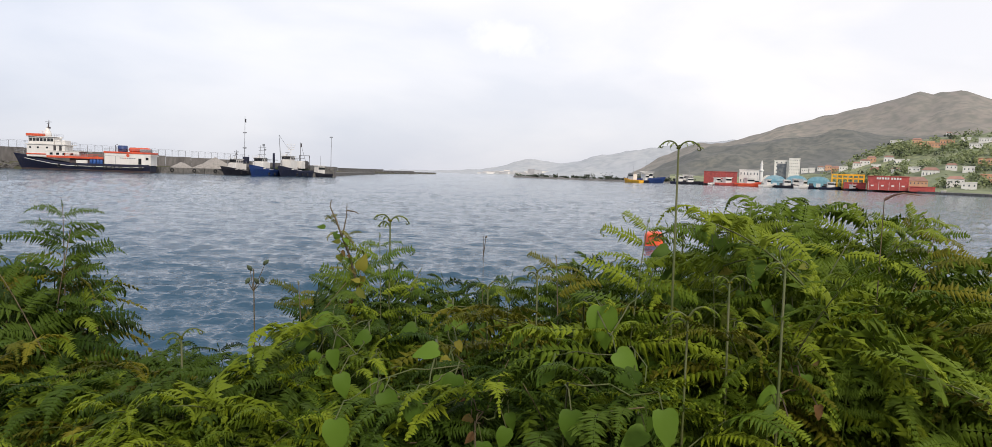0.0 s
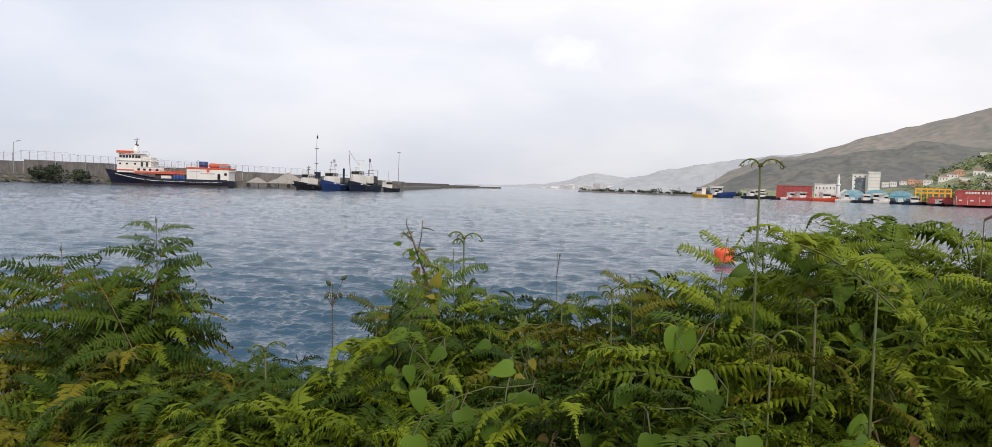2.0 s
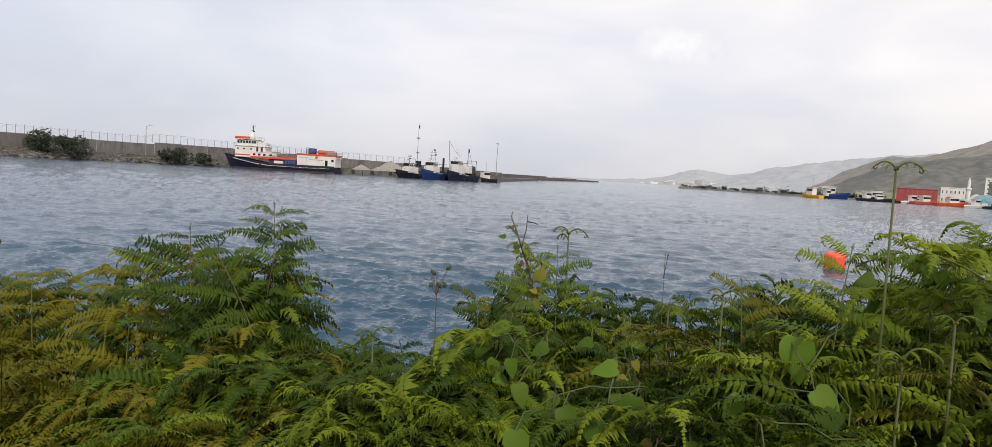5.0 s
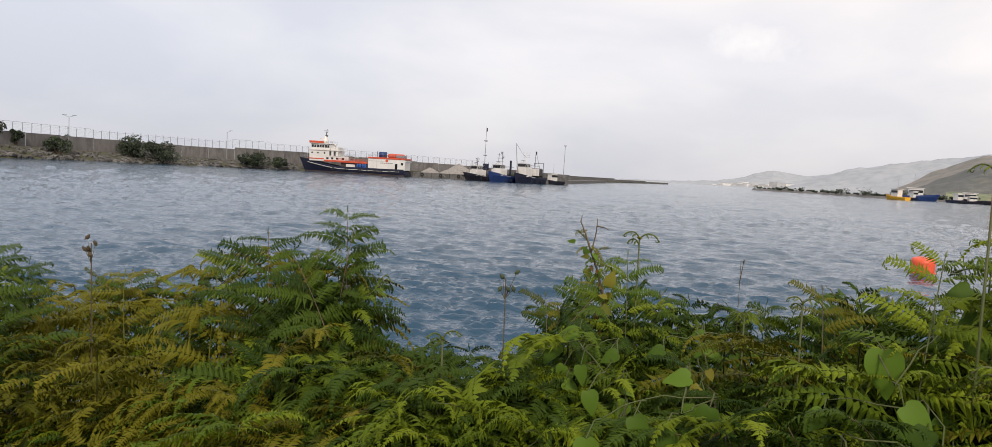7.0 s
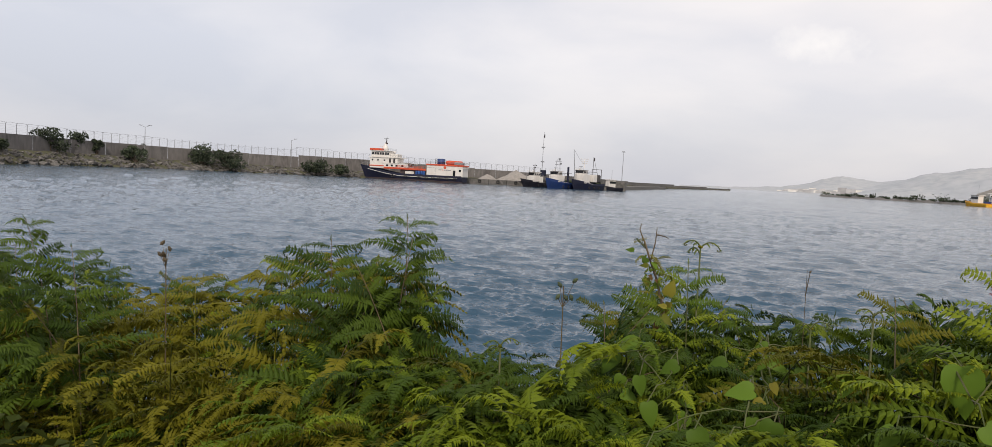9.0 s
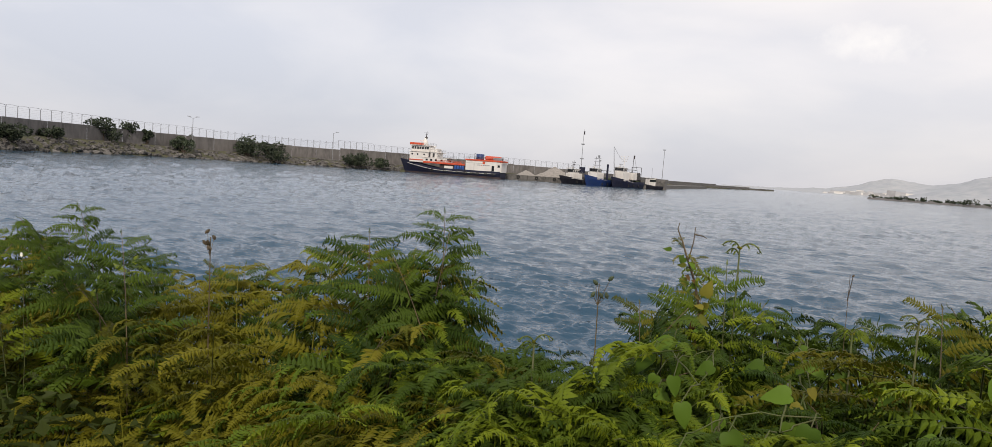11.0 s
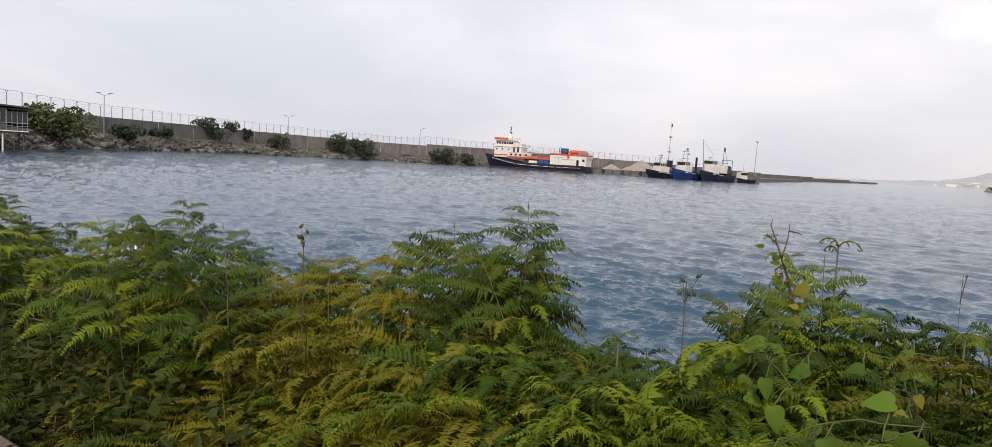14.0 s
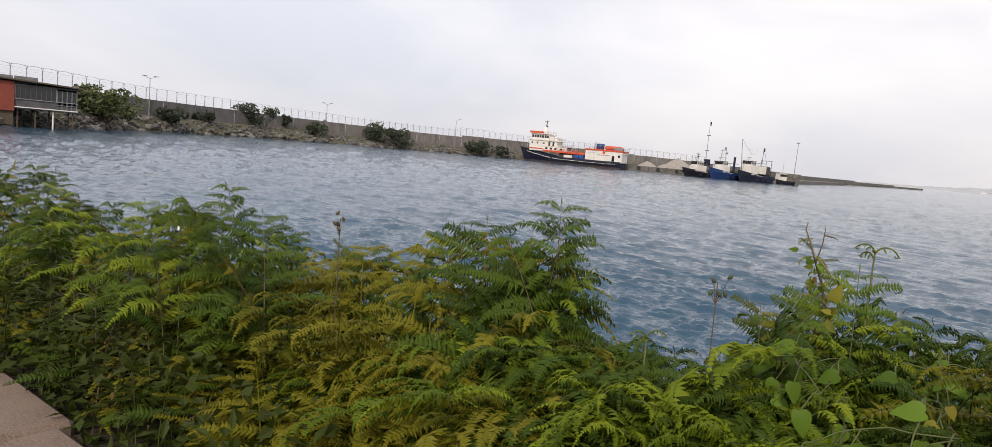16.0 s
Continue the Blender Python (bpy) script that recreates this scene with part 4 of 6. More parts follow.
def mast_tree(root, x, z0, z1, arms, mat="white", rad=0.14):
    bm = bmesh.new()
    tube(bm, [(x, 0, z0), (x, 0, z1)], rad, rad * 0.5, 6)
    for z, half in arms:
        tube(bm, [(x, -half, z), (x, half, z)], rad * 0.5, rad * 0.5, 5)
        box(bm, x - 0.15, x + 0.15, -half, -half + 0.3, z, z + 0.3, 0.03)
        box(bm, x - 0.15, x + 0.15, half - 0.3, half, z, z + 0.3, 0.03)
    return part("mast", bm, mat, root)


def extras_left(root, put):
    mast_tree(root, 6.4, 6.0, 9.6, ((8.8, 0.9), (7.9, 0.6)), "dark")
    bm = bmesh.new()
    tube(bm, [(11.5, 0.5, 2), (11.5, 0.5, 12), (11.6, 0.5, 23.0)], 0.16, 0.06, 6)
    for z in (10.5, 16.5):
        lathe(bm, [(0.2, -0.1), (0.75, 0), (0.75, 0.35), (0.2, 0.4)], 8, pose(11.55, 0.5, z))
    part("tall_mast", bm, "galv", root, "tall thin mast with two crow's nests")
    bm = bmesh.new()
    box(bm, 11.5, 12.3, 0.47, 0.53, 20.6, 22.0, 0.0)
    part("pennant", bm, "dark", root)
    bm = bmesh.new()
    box(bm, 10.0, 12.2, -1.4, 0.2, 4.6, 7.2, 0.2)
    part("winch_housing", bm, "hull_navy", root)


def extras_blue(root, put):
    bm = bmesh.new()
    for y in (-1.1, 1.1):
        tube(bm, [(7.2, y, 6.8), (7.4, y * 0.6, 11.6)], 0.12, 0.1, 6)
    for z in (8.2, 9.6, 10.9):
        tube(bm, [(7.3, -1.5, z), (7.3, 1.5, z)], 0.08, 0.08, 5)
    box(bm, 7.0, 7.6, -0.9, -0.2, 11.3, 12.2, 0.08)
    box(bm, 6.9, 7.5, -1.6, -0.9, 9.8, 10.3, 0.06)
    part("antenna_gantry", bm, "galv", root, "grey antenna gantry with floodlights")
    bm = bmesh.new()
    tube(bm, [(12.5, -1.9, 2.5), (12.5, -1.9, 8.9)], 0.42, 0.42, 10)
    part("exhaust_stack", bm, "hull_navy", root, "dark blue upright stack")


def extras_right(root, put):
    mast_tree(root, 8.0, 8.8, 13.0, ((12.4, 1.7), (11.5, 1.5), (10.6, 1.2)), "white")
    bm = bmesh.new()
    tube(bm, [(3.6, 1.4, 3), (2.8, 1.8, 10), (2.2, 2.0, 16)], 0.2, 0.1, 6)
    tube(bm, [(2.2, 2.0, 16), (5.0, 0.5, 12), (8.0, 0, 10.4)], 0.06, 0.06, 4)
    part("derrick", bm, "galv", root, "slanting grey derrick")
    bm = bmesh.new()
    tube(bm, [(13.0, -1.5, 4), (13.0, -1.5, 13.6)], 0.13, 0.08, 6)
    tube(bm, [(13.0, -1.5, 13.4), (18.0, -1.5, 5.5)], 0.06, 0.06, 4)
    part("aft_mast", bm, "dark", root)
    bm = bmesh.new()
    box(bm, 13.0, 13.06, -2.1, -1.5, 11.9, 13.3, 0.0)
    part("pennant", bm, "dark", root)
    put("net_drum", (16.0, 19.0, -2.4, 2.4, 3.0, 6.4), "dark", 0.4)
    put("aft_house", (12.0, 15.5, -2.4, 2.4, 3.2, 6.2), "white", 0.15)
    bm = bmesh.new()
    tube(bm, [(19.5, -2.2, 2.5), (19.5, -2.2, 8.6), (19.5, 2.2, 8.6), (19.5, 2.2, 2.5)], 0.16, 0.16, 6)
    part("stern_gantry", bm, "dark", root)


# bows towards the lookout, turned a little to its left
fishing_boat(21.6, 281, 20.95 + 90 - 42, 19, 6.0, "hull_dark", "dark fishing boat with a white wheelhouse and a tall mast, moored", 3.3, 4.0, 6.0, 6.0, extras_left)
fishing_boat(19.6, 272, 18.9 + 90 - 30, 21, 6.8, "hull_blue", "bright blue fishing boat with a white wheelhouse, moored", 4.2, 4.0, 5.6, 6.8, extras_blue)
fishing_boat(17.45, 277, 16.95 + 90 - 28, 22, 6.8, "hull_navy", "navy fishing boat with white decks and a derrick, moored", 4.2, 3.6, 6.0, 7.9, extras_right)


def small_boat(az, d, turn, length, mat, cabin, label, group="small boats"):
    p = at(az, d)
    root = empty("small_boat", pose(p.x, p.y, 0, 0, 0, turn), label, "boat", group)
    bm = bmesh.new()
    hull(bm, length, length * 0.3, lambda s: length * 0.12 * (1 + 0.5 * max(0, 1 - s / 0.5)), draft=0.4, bow_rake=length * 0.08, n=12)
    part("hull", bm, mat, root)
    bm = bmesh.new()
    box(bm, length * 0.3, length * 0.62, -length * 0.1, length * 0.1, length * 0.08, length * (0.08 + cabin), 0.08)
    cab = part("cabin", bm, "white", root)
    bm = bmesh.new()
    box(bm, length * 0.31, length * 0.61, -length * 0.105, length * 0.105, length * (0.03 + cabin * 0.75), length * (0.05 + cabin * 0.95), 0.0)
    part("window", bm, "glass", cab)
    bm = bmesh.new()
    box(bm, length * 0.27, length * 0.66, -length * 0.12, length * 0.12, length * (0.08 + cabin) + 0.02, length * (0.095 + cabin) + 0.08, 0.02)
    part("roof", bm, "white", cab)
    bm = bmesh.new()
    tube(bm, [(length * 0.5, 0, length * 0.1), (length * 0.5, 0, length * (0.45 + cabin))], 0.08, 0.05, 5)
    part("mast", bm, "galv", root)


small_boat(15.2, 300, 60, 12, "hull_dark", 0.3, "dark work boat with a white cabin roof, moored")
small_boat(14.3, 305, 150, 7, "white", 0.12, "small white open boat, moored")
small_boat(13.7, 315, 140, 6, "white", 0.1, "small white open boat, moored")


# ---- quay with fenders, heaps and the lamp mast ----
def build_quay():
    root = empty("quay", Matrix(), "low dark concrete quay with hanging tyre fenders", "quay")
    root["kind"] = "structure"
    line = [(30, 293), (26.0, 284), (21.5, 293), (18, 297), (14.6, 306)]
    for (a0, d0), (a1, d1) in zip(line, line[1:]):
        n = max(1, int((at(a0, d0) - at(a1, d1)).length / 8))
        for i in range(n):
            p, q = at(a0, d0).lerp(at(a1, d1), i / n), at(a0, d0).lerp(at(a1, d1), (i + 1) / n - 0.01)
            e = (q - p).normalized()
            back = Vector((-e.y, e.x, 0)) * 16
            bm = bmesh.new()
            lo = [bm.verts.new((v.x, v.y, -1.0)) for v in (p, q, q + back, p + back)]
            hi = [bm.verts.new((v.x, v.y, 2.1)) for v in (p, q, q + back, p + back)]
            bm.faces.new(hi)
            bm.faces.new(lo[::-1])
            for k in range(4):
                bm.faces.new((lo[k], lo[(k + 1) % 4], hi[(k + 1) % 4], hi[k]))
            bmesh.ops.recalc_face_normals(bm, faces=bm.faces[:])
            part("quay_block", bm, "quay", root)
            mid = (p + q) / 2 - back.normalized() * 0.25
            add_tyre(root, (mid.x, mid.y, 1.2), math.degrees(math.atan2(e.y, e.x)), 1.0)
    bm = bmesh.new()
    a, b = at(14.8, 300), at(10.05, 560)
    e = (b - a).normalized()
    w = Vector((-e.y, e.x, 0)) * 9
    lo = [bm.verts.new((v.x, v.y, -1.0)) for v in (a, b, b + w, a + w)]
    hi = [bm.verts.new((v.x, v.y, 1.7)) for v in (a, b, b + w, a + w)]
    bm.faces.new(hi)
    for k in range(4):
        bm.faces.new((lo[k], lo[(k + 1) % 4], hi[(k + 1) % 4], hi[k]))
    bmesh.ops.recalc_face_normals(bm, faces=bm.faces[:])
    part("low_pier", bm, "quay", root)


build_quay()


def heap(az, d, width, height, label, seed):
    p = at(az, d)
    bm = bmesh.new()
    bmesh.ops.create_grid(bm, x_segments=24, y_segments=24, size=1.0)
    for v in bm.verts:
        s = max(0, 1 - v.co.length)
        v.co = Vector((v.co.x * width / 2, v.co.y * width / 2, height * s ** 0.85 * (1 + 0.18 * noise.noise(Vector((v.co.x * 3, v.co.y * 3, seed))))))
    ob = finish("spoil_mound", bm, "gravel", smooth=True)
    ob.matrix_world = pose(p.x, p.y, 2.08)
    tagged(ob, label, "heap", "heaps on the quay")


heap(22.2, 300, 15, 4.6, "pale grey gravel heap on the quay", 1.0)
heap(24.6, 294, 8, 2.2, "low whitish heap of sacks and gravel on the quay", 2.0)
heap(23.3, 297, 6, 1.6, "small grey gravel heap on the quay", 3.0)


def quay_mast():
    p = at(13.58, 318)
    root = empty("mast_light", pose(p.x, p.y, 0.5), "tall thin light mast at the quay end", "light mast")
    bm = bmesh.new()
    tube(bm, [(0, 0, -0.6), (0, 0, 9), (0.1, 0, 17.0)], 0.16, 0.09, 6)
    part("pole", bm, "galv", root)
    bm = bmesh.new()
    box(bm, -0.7, 0.7, -0.2, 0.2, 16.9, 17.3, 0.05)
    part("lamp_head", bm, "galv", root)
    bm = bmesh.new()
    box(bm, -2.6, 2.0, -2, 2, -1.6, 3.6, 0.1)
    part("kiosk", bm, "quay", root, "small concrete kiosk at its foot")


quay_mast()


# ---- mooring float ----
def mooring_float():
    p = at(-13.0, 41.5)
    root = empty("buoy", pose(p.x, p.y, 0.0, 6, -5, 20), "bright orange cylindrical mooring buoy on the water", "buoy")
    bm = bmesh.new()
    lathe(bm, [(0.42, -0.35), (0.52, -0.28), (0.55, 0.0), (0.55, 0.72), (0.50, 0.84), (0.40, 0.88), (0.12, 0.89)], 24)
    part("drum", bm, "float", root, smooth=True)
    bm = bmesh.new()
    lathe(bm, [(0.555, 0.06), (0.585, 0.09), (0.585, 0.15), (0.555, 0.18)], 24)
    part("band", bm, "float", root, "moulded rib", True)
    bm = bmesh.new()
    tube(bm, [(-0.09, 0, 0.86), (-0.09, 0, 1.0), (0.09, 0, 1.0), (0.09, 0, 0.86)], 0.018, 0.018, 6)
    part("lifting_eye", bm, "galv", root)


mooring_float()

# ---- the spit and the far shore ----
def build_spit():
    r = random.Random(9)
    line = [(-1.25, 864), (-5, 800), (-10.5, 720), (-16.0, 705)]
    verts, faces, n = [], [], 120
    for i in range(n + 1):
        az = -1.25 - 14.75 * i / n
        d = lerp_list(line, az)
        h = 2.0 + 1.2 * noise.noise(Vector((az * 2.0, 0, 5))) if i else 0.1
        for out, z in ((-6, -1), (0, 0.3), (4, h), (16, h), (22, -1)):
            p = at(az, d + out)
            p.z = z
            verts.append(p)
    for i in range(n):
        for j in range(4):
            a = i * 5 + j
            faces.append((a, a + 1, a + 6, a + 5))
    tagged(from_arrays("ground_spit", verts, faces, "quay", smooth=True), "low dark stone spit across the harbour", "spit", kind="structure")
    for k in range(46):
        az = -1.6 - 14.2 * (k + r.random()) / 46
        d = lerp_list(line, az)
        s = r.uniform(2.0, 4.5) * (1.6 if r.random() < 0.15 else 1)
        bush(az, d + 8, 1.2, s * 2.2, s * 1.15, "bush", 300 + k, "small dark scrub bush on the spit", leaves=70, leaf=1.2, group="scrub on the spit")


build_spit()


def far_block(name, az0, az1, d, z0, z1, depth, mat, label, category, roof=None, windows=None, group=""):
    """A building seen square on: body from azimuth az0 to az1, with window rows (columns, rows)."""
    mid = (az0 + az1) / 2
    p = at(mid, d)
    w = abs(az0 - az1) * math.pi / 180 * d
    root = empty(name, pose(p.x, p.y, 0, 0, 0, mid), label, category, group)
    bm = bmesh.new()
    box(bm, -w / 2, w / 2, 0, depth, z0, z1, 0.05)
    part("wall", bm, mat, root)
    if roof == "flat":
        bm = bmesh.new()
        box(bm, -w / 2 - 0.3, w / 2 + 0.3, -0.3, depth + 0.3, z1, z1 + 0.6, 0.05)
        part("roof", bm, mat, root)
    elif roof in ("gable", "hip"):
        bm = bmesh.new()
        k = 0.0 if roof == "gable" else w * 0.22
        hgt = min(w, depth) * 0.28
        vs = [bm.verts.new(v) for v in ((-w / 2 - .4, -.4, z1), (w / 2 + .4, -.4, z1), (w / 2 + .4, depth + .4, z1), (-w / 2 - .4, depth + .4, z1), (-w / 2 - .4 + k, depth / 2, z1 + hgt), (w / 2 + .4 - k, depth / 2, z1 + hgt))]
        for f in ((0, 1, 5, 4), (2, 3, 4, 5), (1, 2, 5), (3, 0, 4), (3, 2, 1, 0)):
            bm.faces.new([vs[i] for i in f])
        part("roof", bm, "tile", root)
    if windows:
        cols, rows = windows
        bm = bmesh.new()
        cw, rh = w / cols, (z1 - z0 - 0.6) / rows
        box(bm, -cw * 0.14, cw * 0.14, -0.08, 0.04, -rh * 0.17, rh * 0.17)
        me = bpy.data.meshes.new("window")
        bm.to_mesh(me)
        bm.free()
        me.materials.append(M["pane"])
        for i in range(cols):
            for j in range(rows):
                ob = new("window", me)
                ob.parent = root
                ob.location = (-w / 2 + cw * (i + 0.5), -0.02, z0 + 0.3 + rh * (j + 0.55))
    return root, w


def quay_far():
    """Retaining edge along the far shore."""
    root = empty("quay_far", Matrix(), "stone shore edge below the shipyard", "quay")
    root["kind"] = "structure"
    line = [(-15.5, 712), (-19, 690), (-25, 665), (-31, 590), (-36, 500), (-50, 400)]
    for (a0, d0), (a1, d1) in zip(line, line[1:]):
        for i in range(4):
            p, q = at(a0, d0).lerp(at(a1, d1), i / 4), at(a0, d0).lerp(at(a1, d1), (i + 1) / 4)
            e = (p - q).normalized()
            back = Vector((e.y, -e.x, 0)) * 60
            if back.dot(p) < 0:
                back = -back
            bm = bmesh.new()
            lo = [bm.verts.new((v.x, v.y, -1.0)) for v in (p, q, q + back, p + back)]
            hi = [bm.verts.new((v.x, v.y, 1.5)) for v in (p, q, q + back, p + back)]
            bm.faces.new(hi)
            for k in range(4):
                bm.faces.new((lo[k], lo[(k + 1) % 4], hi[(k + 1) % 4], hi[k]))
            bmesh.ops.recalc_face_normals(bm, faces=bm.faces[:])
            part("quay_block", bm, "quay", root)


quay_far()


def elz(el, d):
    return 4 + d * math.tan(radians(el))


# red sheds, white works, tower and slab block
root, w = far_block("red_shed", -16.6, -19.1, 690, 1.5, elz(0.72, 690), 30, "brick_red", "dark red clad shipyard shed", "shed", roof="flat")
for i in range(6):
    bm = bmesh.new()
    box(bm, -w / 2 + (i + 0.3) * w / 6, -w / 2 + (i + 0.7) * w / 6, -0.15, 0.05, 1.6, 7.5, 0.03)
    part("door", bm, "hull_dark" if i == 2 else "brick_red", root)
root, w = far_block("white_works", -19.25, -20.7, 705, 1.5, elz(0.92, 705), 24, "render_white", "plain white works building", "building", roof="flat", windows=(6, 2))
root, w = far_block("office_block", -21.75, -22.75, 860, 3, elz(1.72, 860), 16, "render_white", "white slab office block, dark glazed side", "building", roof="flat", windows=(3, 6))
bm = bmesh.new()
box(bm, -w * 0.3, w * 0.36, -0.14, -0.09, 7, elz(1.5, 860))
part("glazing", bm, "pane", root, "dark recessed glazing")
root, w = far_block("office_block", -22.78, -23.55, 855, 3, elz(1.9, 855), 16, "render_white", "white slab office block, tall wing", "building", roof="flat", windows=(6, 8))


def tower(az, d, top, label):
    p = at(az, d)
    root = empty("minaret", pose(p.x, p.y, 0), label, "tower")
    bm = bmesh.new()
    lathe(bm, [(1.5, 0), (1.5, top * 0.55), (1.3, top * 0.56)], 12)
    part("shaft", bm, "render_white", root)
    bm = bmesh.new()
    lathe(bm, [(1.3, top * 0.56), (2.1, top * 0.6), (2.1, top * 0.64), (1.1, top * 0.65)], 12)
    part("gallery", bm, "render_white", root)
    bm = bmesh.new()
    lathe(bm, [(1.05, top * 0.64), (1.05, top * 0.82), (1.3, top * 0.83), (0.1, top)], 12)
    part("spire", bm, "render_white", root)


tower(-20.85, 690, elz(1.72, 690), "slim white minaret beside the works")


def domed_hall(az0, az1, d, z0, rise, mat, label, name="arched_shed"):
    """A shed under a barrel roof, ends closed, ribs across the roof."""
    mid = (az0 + az1) / 2
    p = at(mid, d)
    w = abs(az1 - az0) * math.pi / 180 * d
    root = empty(name, pose(p.x, p.y, 0, 0, 0, mid), label, "shed", "arched sheds")
    bm = bmesh.new()
    box(bm, -w / 2, w / 2, 0, 30, 1.4, z0, 0.05)
    part("wall", bm, mat, root)
    bm = bmesh.new()
    n = 12
    fr, bk = [], []
    for i in range(n + 1):
        a = math.pi * i / n
        x, z = -math.cos(a) * (w / 2 + 0.3), z0 + math.sin(a) * rise
        fr.append(bm.verts.new((x, -0.3, z)))
        bk.append(bm.verts.new((x, 30.3, z)))
    for i in range(n):
        bm.faces.new((fr[i], bk[i], bk[i + 1], fr[i + 1]))
    bm.faces.new(fr)
    bm.faces.new(bk[::-1])
    part("roof", bm, mat, root)
    for i in range(3):
        bm = bmesh.new()
        box(bm, -w / 2 + w * (i + 0.2) / 3, -w / 2 + w * (i + 0.8) / 3, -0.12, 0.04, 1.5, z0 * 0.75)
        part("door", bm, "render_white" if i % 2 else "hut_grey", root)


domed_hall(-20.95, -21.7, 720, 5, 6.5, "render_white", "white hall under a rounded roof", "white_hall")
domed_hall(-21.1, -22.6, 672, 5.6, 5.4, "sheet_blue", "pale blue shipyard hall with an arched roof")
domed_hall(-22.65, -24.1, 668, 6.4, 5.0, "sheet_blue", "pale blue shipyard hall with an arched roof")
domed_hall(-24.15, -25.65, 662, 6.4, 4.4, "sheet_blue", "pale blue shipyard hall with an arched roof")

# yellow gantry frames over the lower red hall
root, w = far_block("yard_hall", -26.6, -28.05, 618, 1.4, 6.0, 22, "yard_red", "low red shipyard hall", "shed", roof="flat")


def gantry(az0, az1, d, z0, z1, name="gantry_crane"):
    mid = (az0 + az1) / 2
    p = at(mid, d)
    w = abs(az1 - az0) * math.pi / 180 * d
    root = empty(name, pose(p.x, p.y, 0, 0, 0, mid), "yellow painted steel gantry over the yard", "gantry")
    for z in (z1 - 0.6, (z0 + z1) / 2):
        for y in (0, 8):
            bm = bmesh.new()
            box(bm, -w / 2, w / 2, y, y + 0.9, z, z + 1.2, 0.05)
            part("beam", bm, "yellow", root)
    n = 7
    for i in range(n):
        x = -w / 2 + 0.5 + (w - 1) * i / (n - 1)
        for y in (0, 8):
            bm = bmesh.new()
            box(bm, x - 0.45, x + 0.45, y - 0.06, y + 0.96, 1.4, z1, 0.05)
            part("post", bm, "yellow", root)
        bm = bmesh.new()
        box(bm, x - 0.3, x + 0.3, 0.5, 8, z1 - 0.5, z1 + 0.1, 0.03)
        part("cross_beam", bm, "yellow", root)


gantry(-25.75, -27.95, 640, 5.5, elz(0.78, 640))

root, w = far_block("shipyard_hall", -28.15, -30.75, 590, 1.3, elz(0.72, 590), 26, "yard_red", "red shipyard hall with white painted lettering", "shed", roof="flat")
for i in range(4):
    x = -w / 2 + (i + 0.14) * w / 4
    bm = bmesh.new()
    box(bm, x, x + w / 4 * 0.66, -0.2, 0.05, 1.4, 7.2, 0.03)
    door = part("door", bm, "yard_red", root)
    bm = bmesh.new()
    box(bm, x - 0.25, x - 0.05, -0.25, 0.02, 1.4, 7.5)
    part("door_frame", bm, "render_white", door, "white door edge")
    bm = bmesh.new()
    box(bm, x + w * 0.05, x + w * 0.12, -0.3, -0.18, 4.2, 5.2)
    part("lettering_bar", bm, "render_white", door)
for i in range(9):
    bm = bmesh.new()
    x = -w * 0.28 + i * w * 0.065 + (w * 0.03 if i > 4 else 0)
    box(bm, x, x + w * 0.045, -0.2, 0.03, 9.4, 10.9)
    part("lettering_bar", bm, "render_white", root)
root, w = far_block("yard_wall_shed", -30.8, -32.35, 583, 1.2, 4.4, 12, "yard_red", "long low red boat shed by the water", "shed", roof="flat")
root, w = far_block("slip_house", -30.5, -31.9, 640, 2, 9.5, 12, "render_orange", "ochre house behind the shipyard", "house", roof="hip", windows=(6, 2))

# ---- houses on the hillside ----
HOUSES = [(-31.05, 3.05, 10, 5, 1), (-31.6, 2.95, 16, 4, 1), (-32.2, 2.85, 14, 4, 1), (-32.85, 3.0, 14, 5, 1), (-32.9, 3.75, 10, 3, 0), (-35.0, 3.2, 12, 4, 0), (-34.5, 2.85, 12, 4, 0), (-35.3, 1.7, 16, 5, 1),
          (-35.4, 0.55, 12, 5, 1), (-27.4, 1.35, 9, 4, 0), (-27.9, 1.55, 10, 4, 0), (-28.3, 1.7, 9, 5, 1), (-28.6, 1.35, 9, 3, 0), (-29.4, 1.9, 10, 3, 0), (-30.2, 1.8, 14, 2, 0), (-25.0, 1.05, 9, 4, 0),
          (-25.5, 1.1, 9, 5, 1), (-26.0, 1.0, 10, 4, 1), (-26.5, 1.1, 9, 4, 0), (-23.9, 0.85, 9, 5, 0), (-24.4, 0.9, 8, 5, 0), (-31.0, 1.1, 10, 4, 0), (-32.0, 1.0, 14, 3, 0), (-33.2, 1.3, 9, 4, 0),
          (-34.2, 1.2, 9, 4, 0), (-33.5, 0.2, 12, 5, 0), (-34.3, 0.05, 10, 4, 0), (-28.6, 0.95, 10, 4, 1), (-29.9, 0.95, 8, 4, 0), (-33.9, 3.3, 9, 3, 0), (-36.2, 2.4, 12, 5, 0), (-36.6, 1.0, 12, 5, 1),
          (-29.8, 3.1, 14, 3, 0), (-37.5, 3.2, 12, 5, 0)]


def hill_place(az, el):
    """Where the line of sight at that elevation meets the green or the dark hillside."""
    way = at(az, 1.0)
    way.z = math.tan(radians(el))
    dg = bpy.context.evaluated_depsgraph_get()
    hit, loc, _, _, ob, _ = scene.ray_cast(dg, Vector((0, 0, 4)) + way * 595, way)
    return loc if hit else None


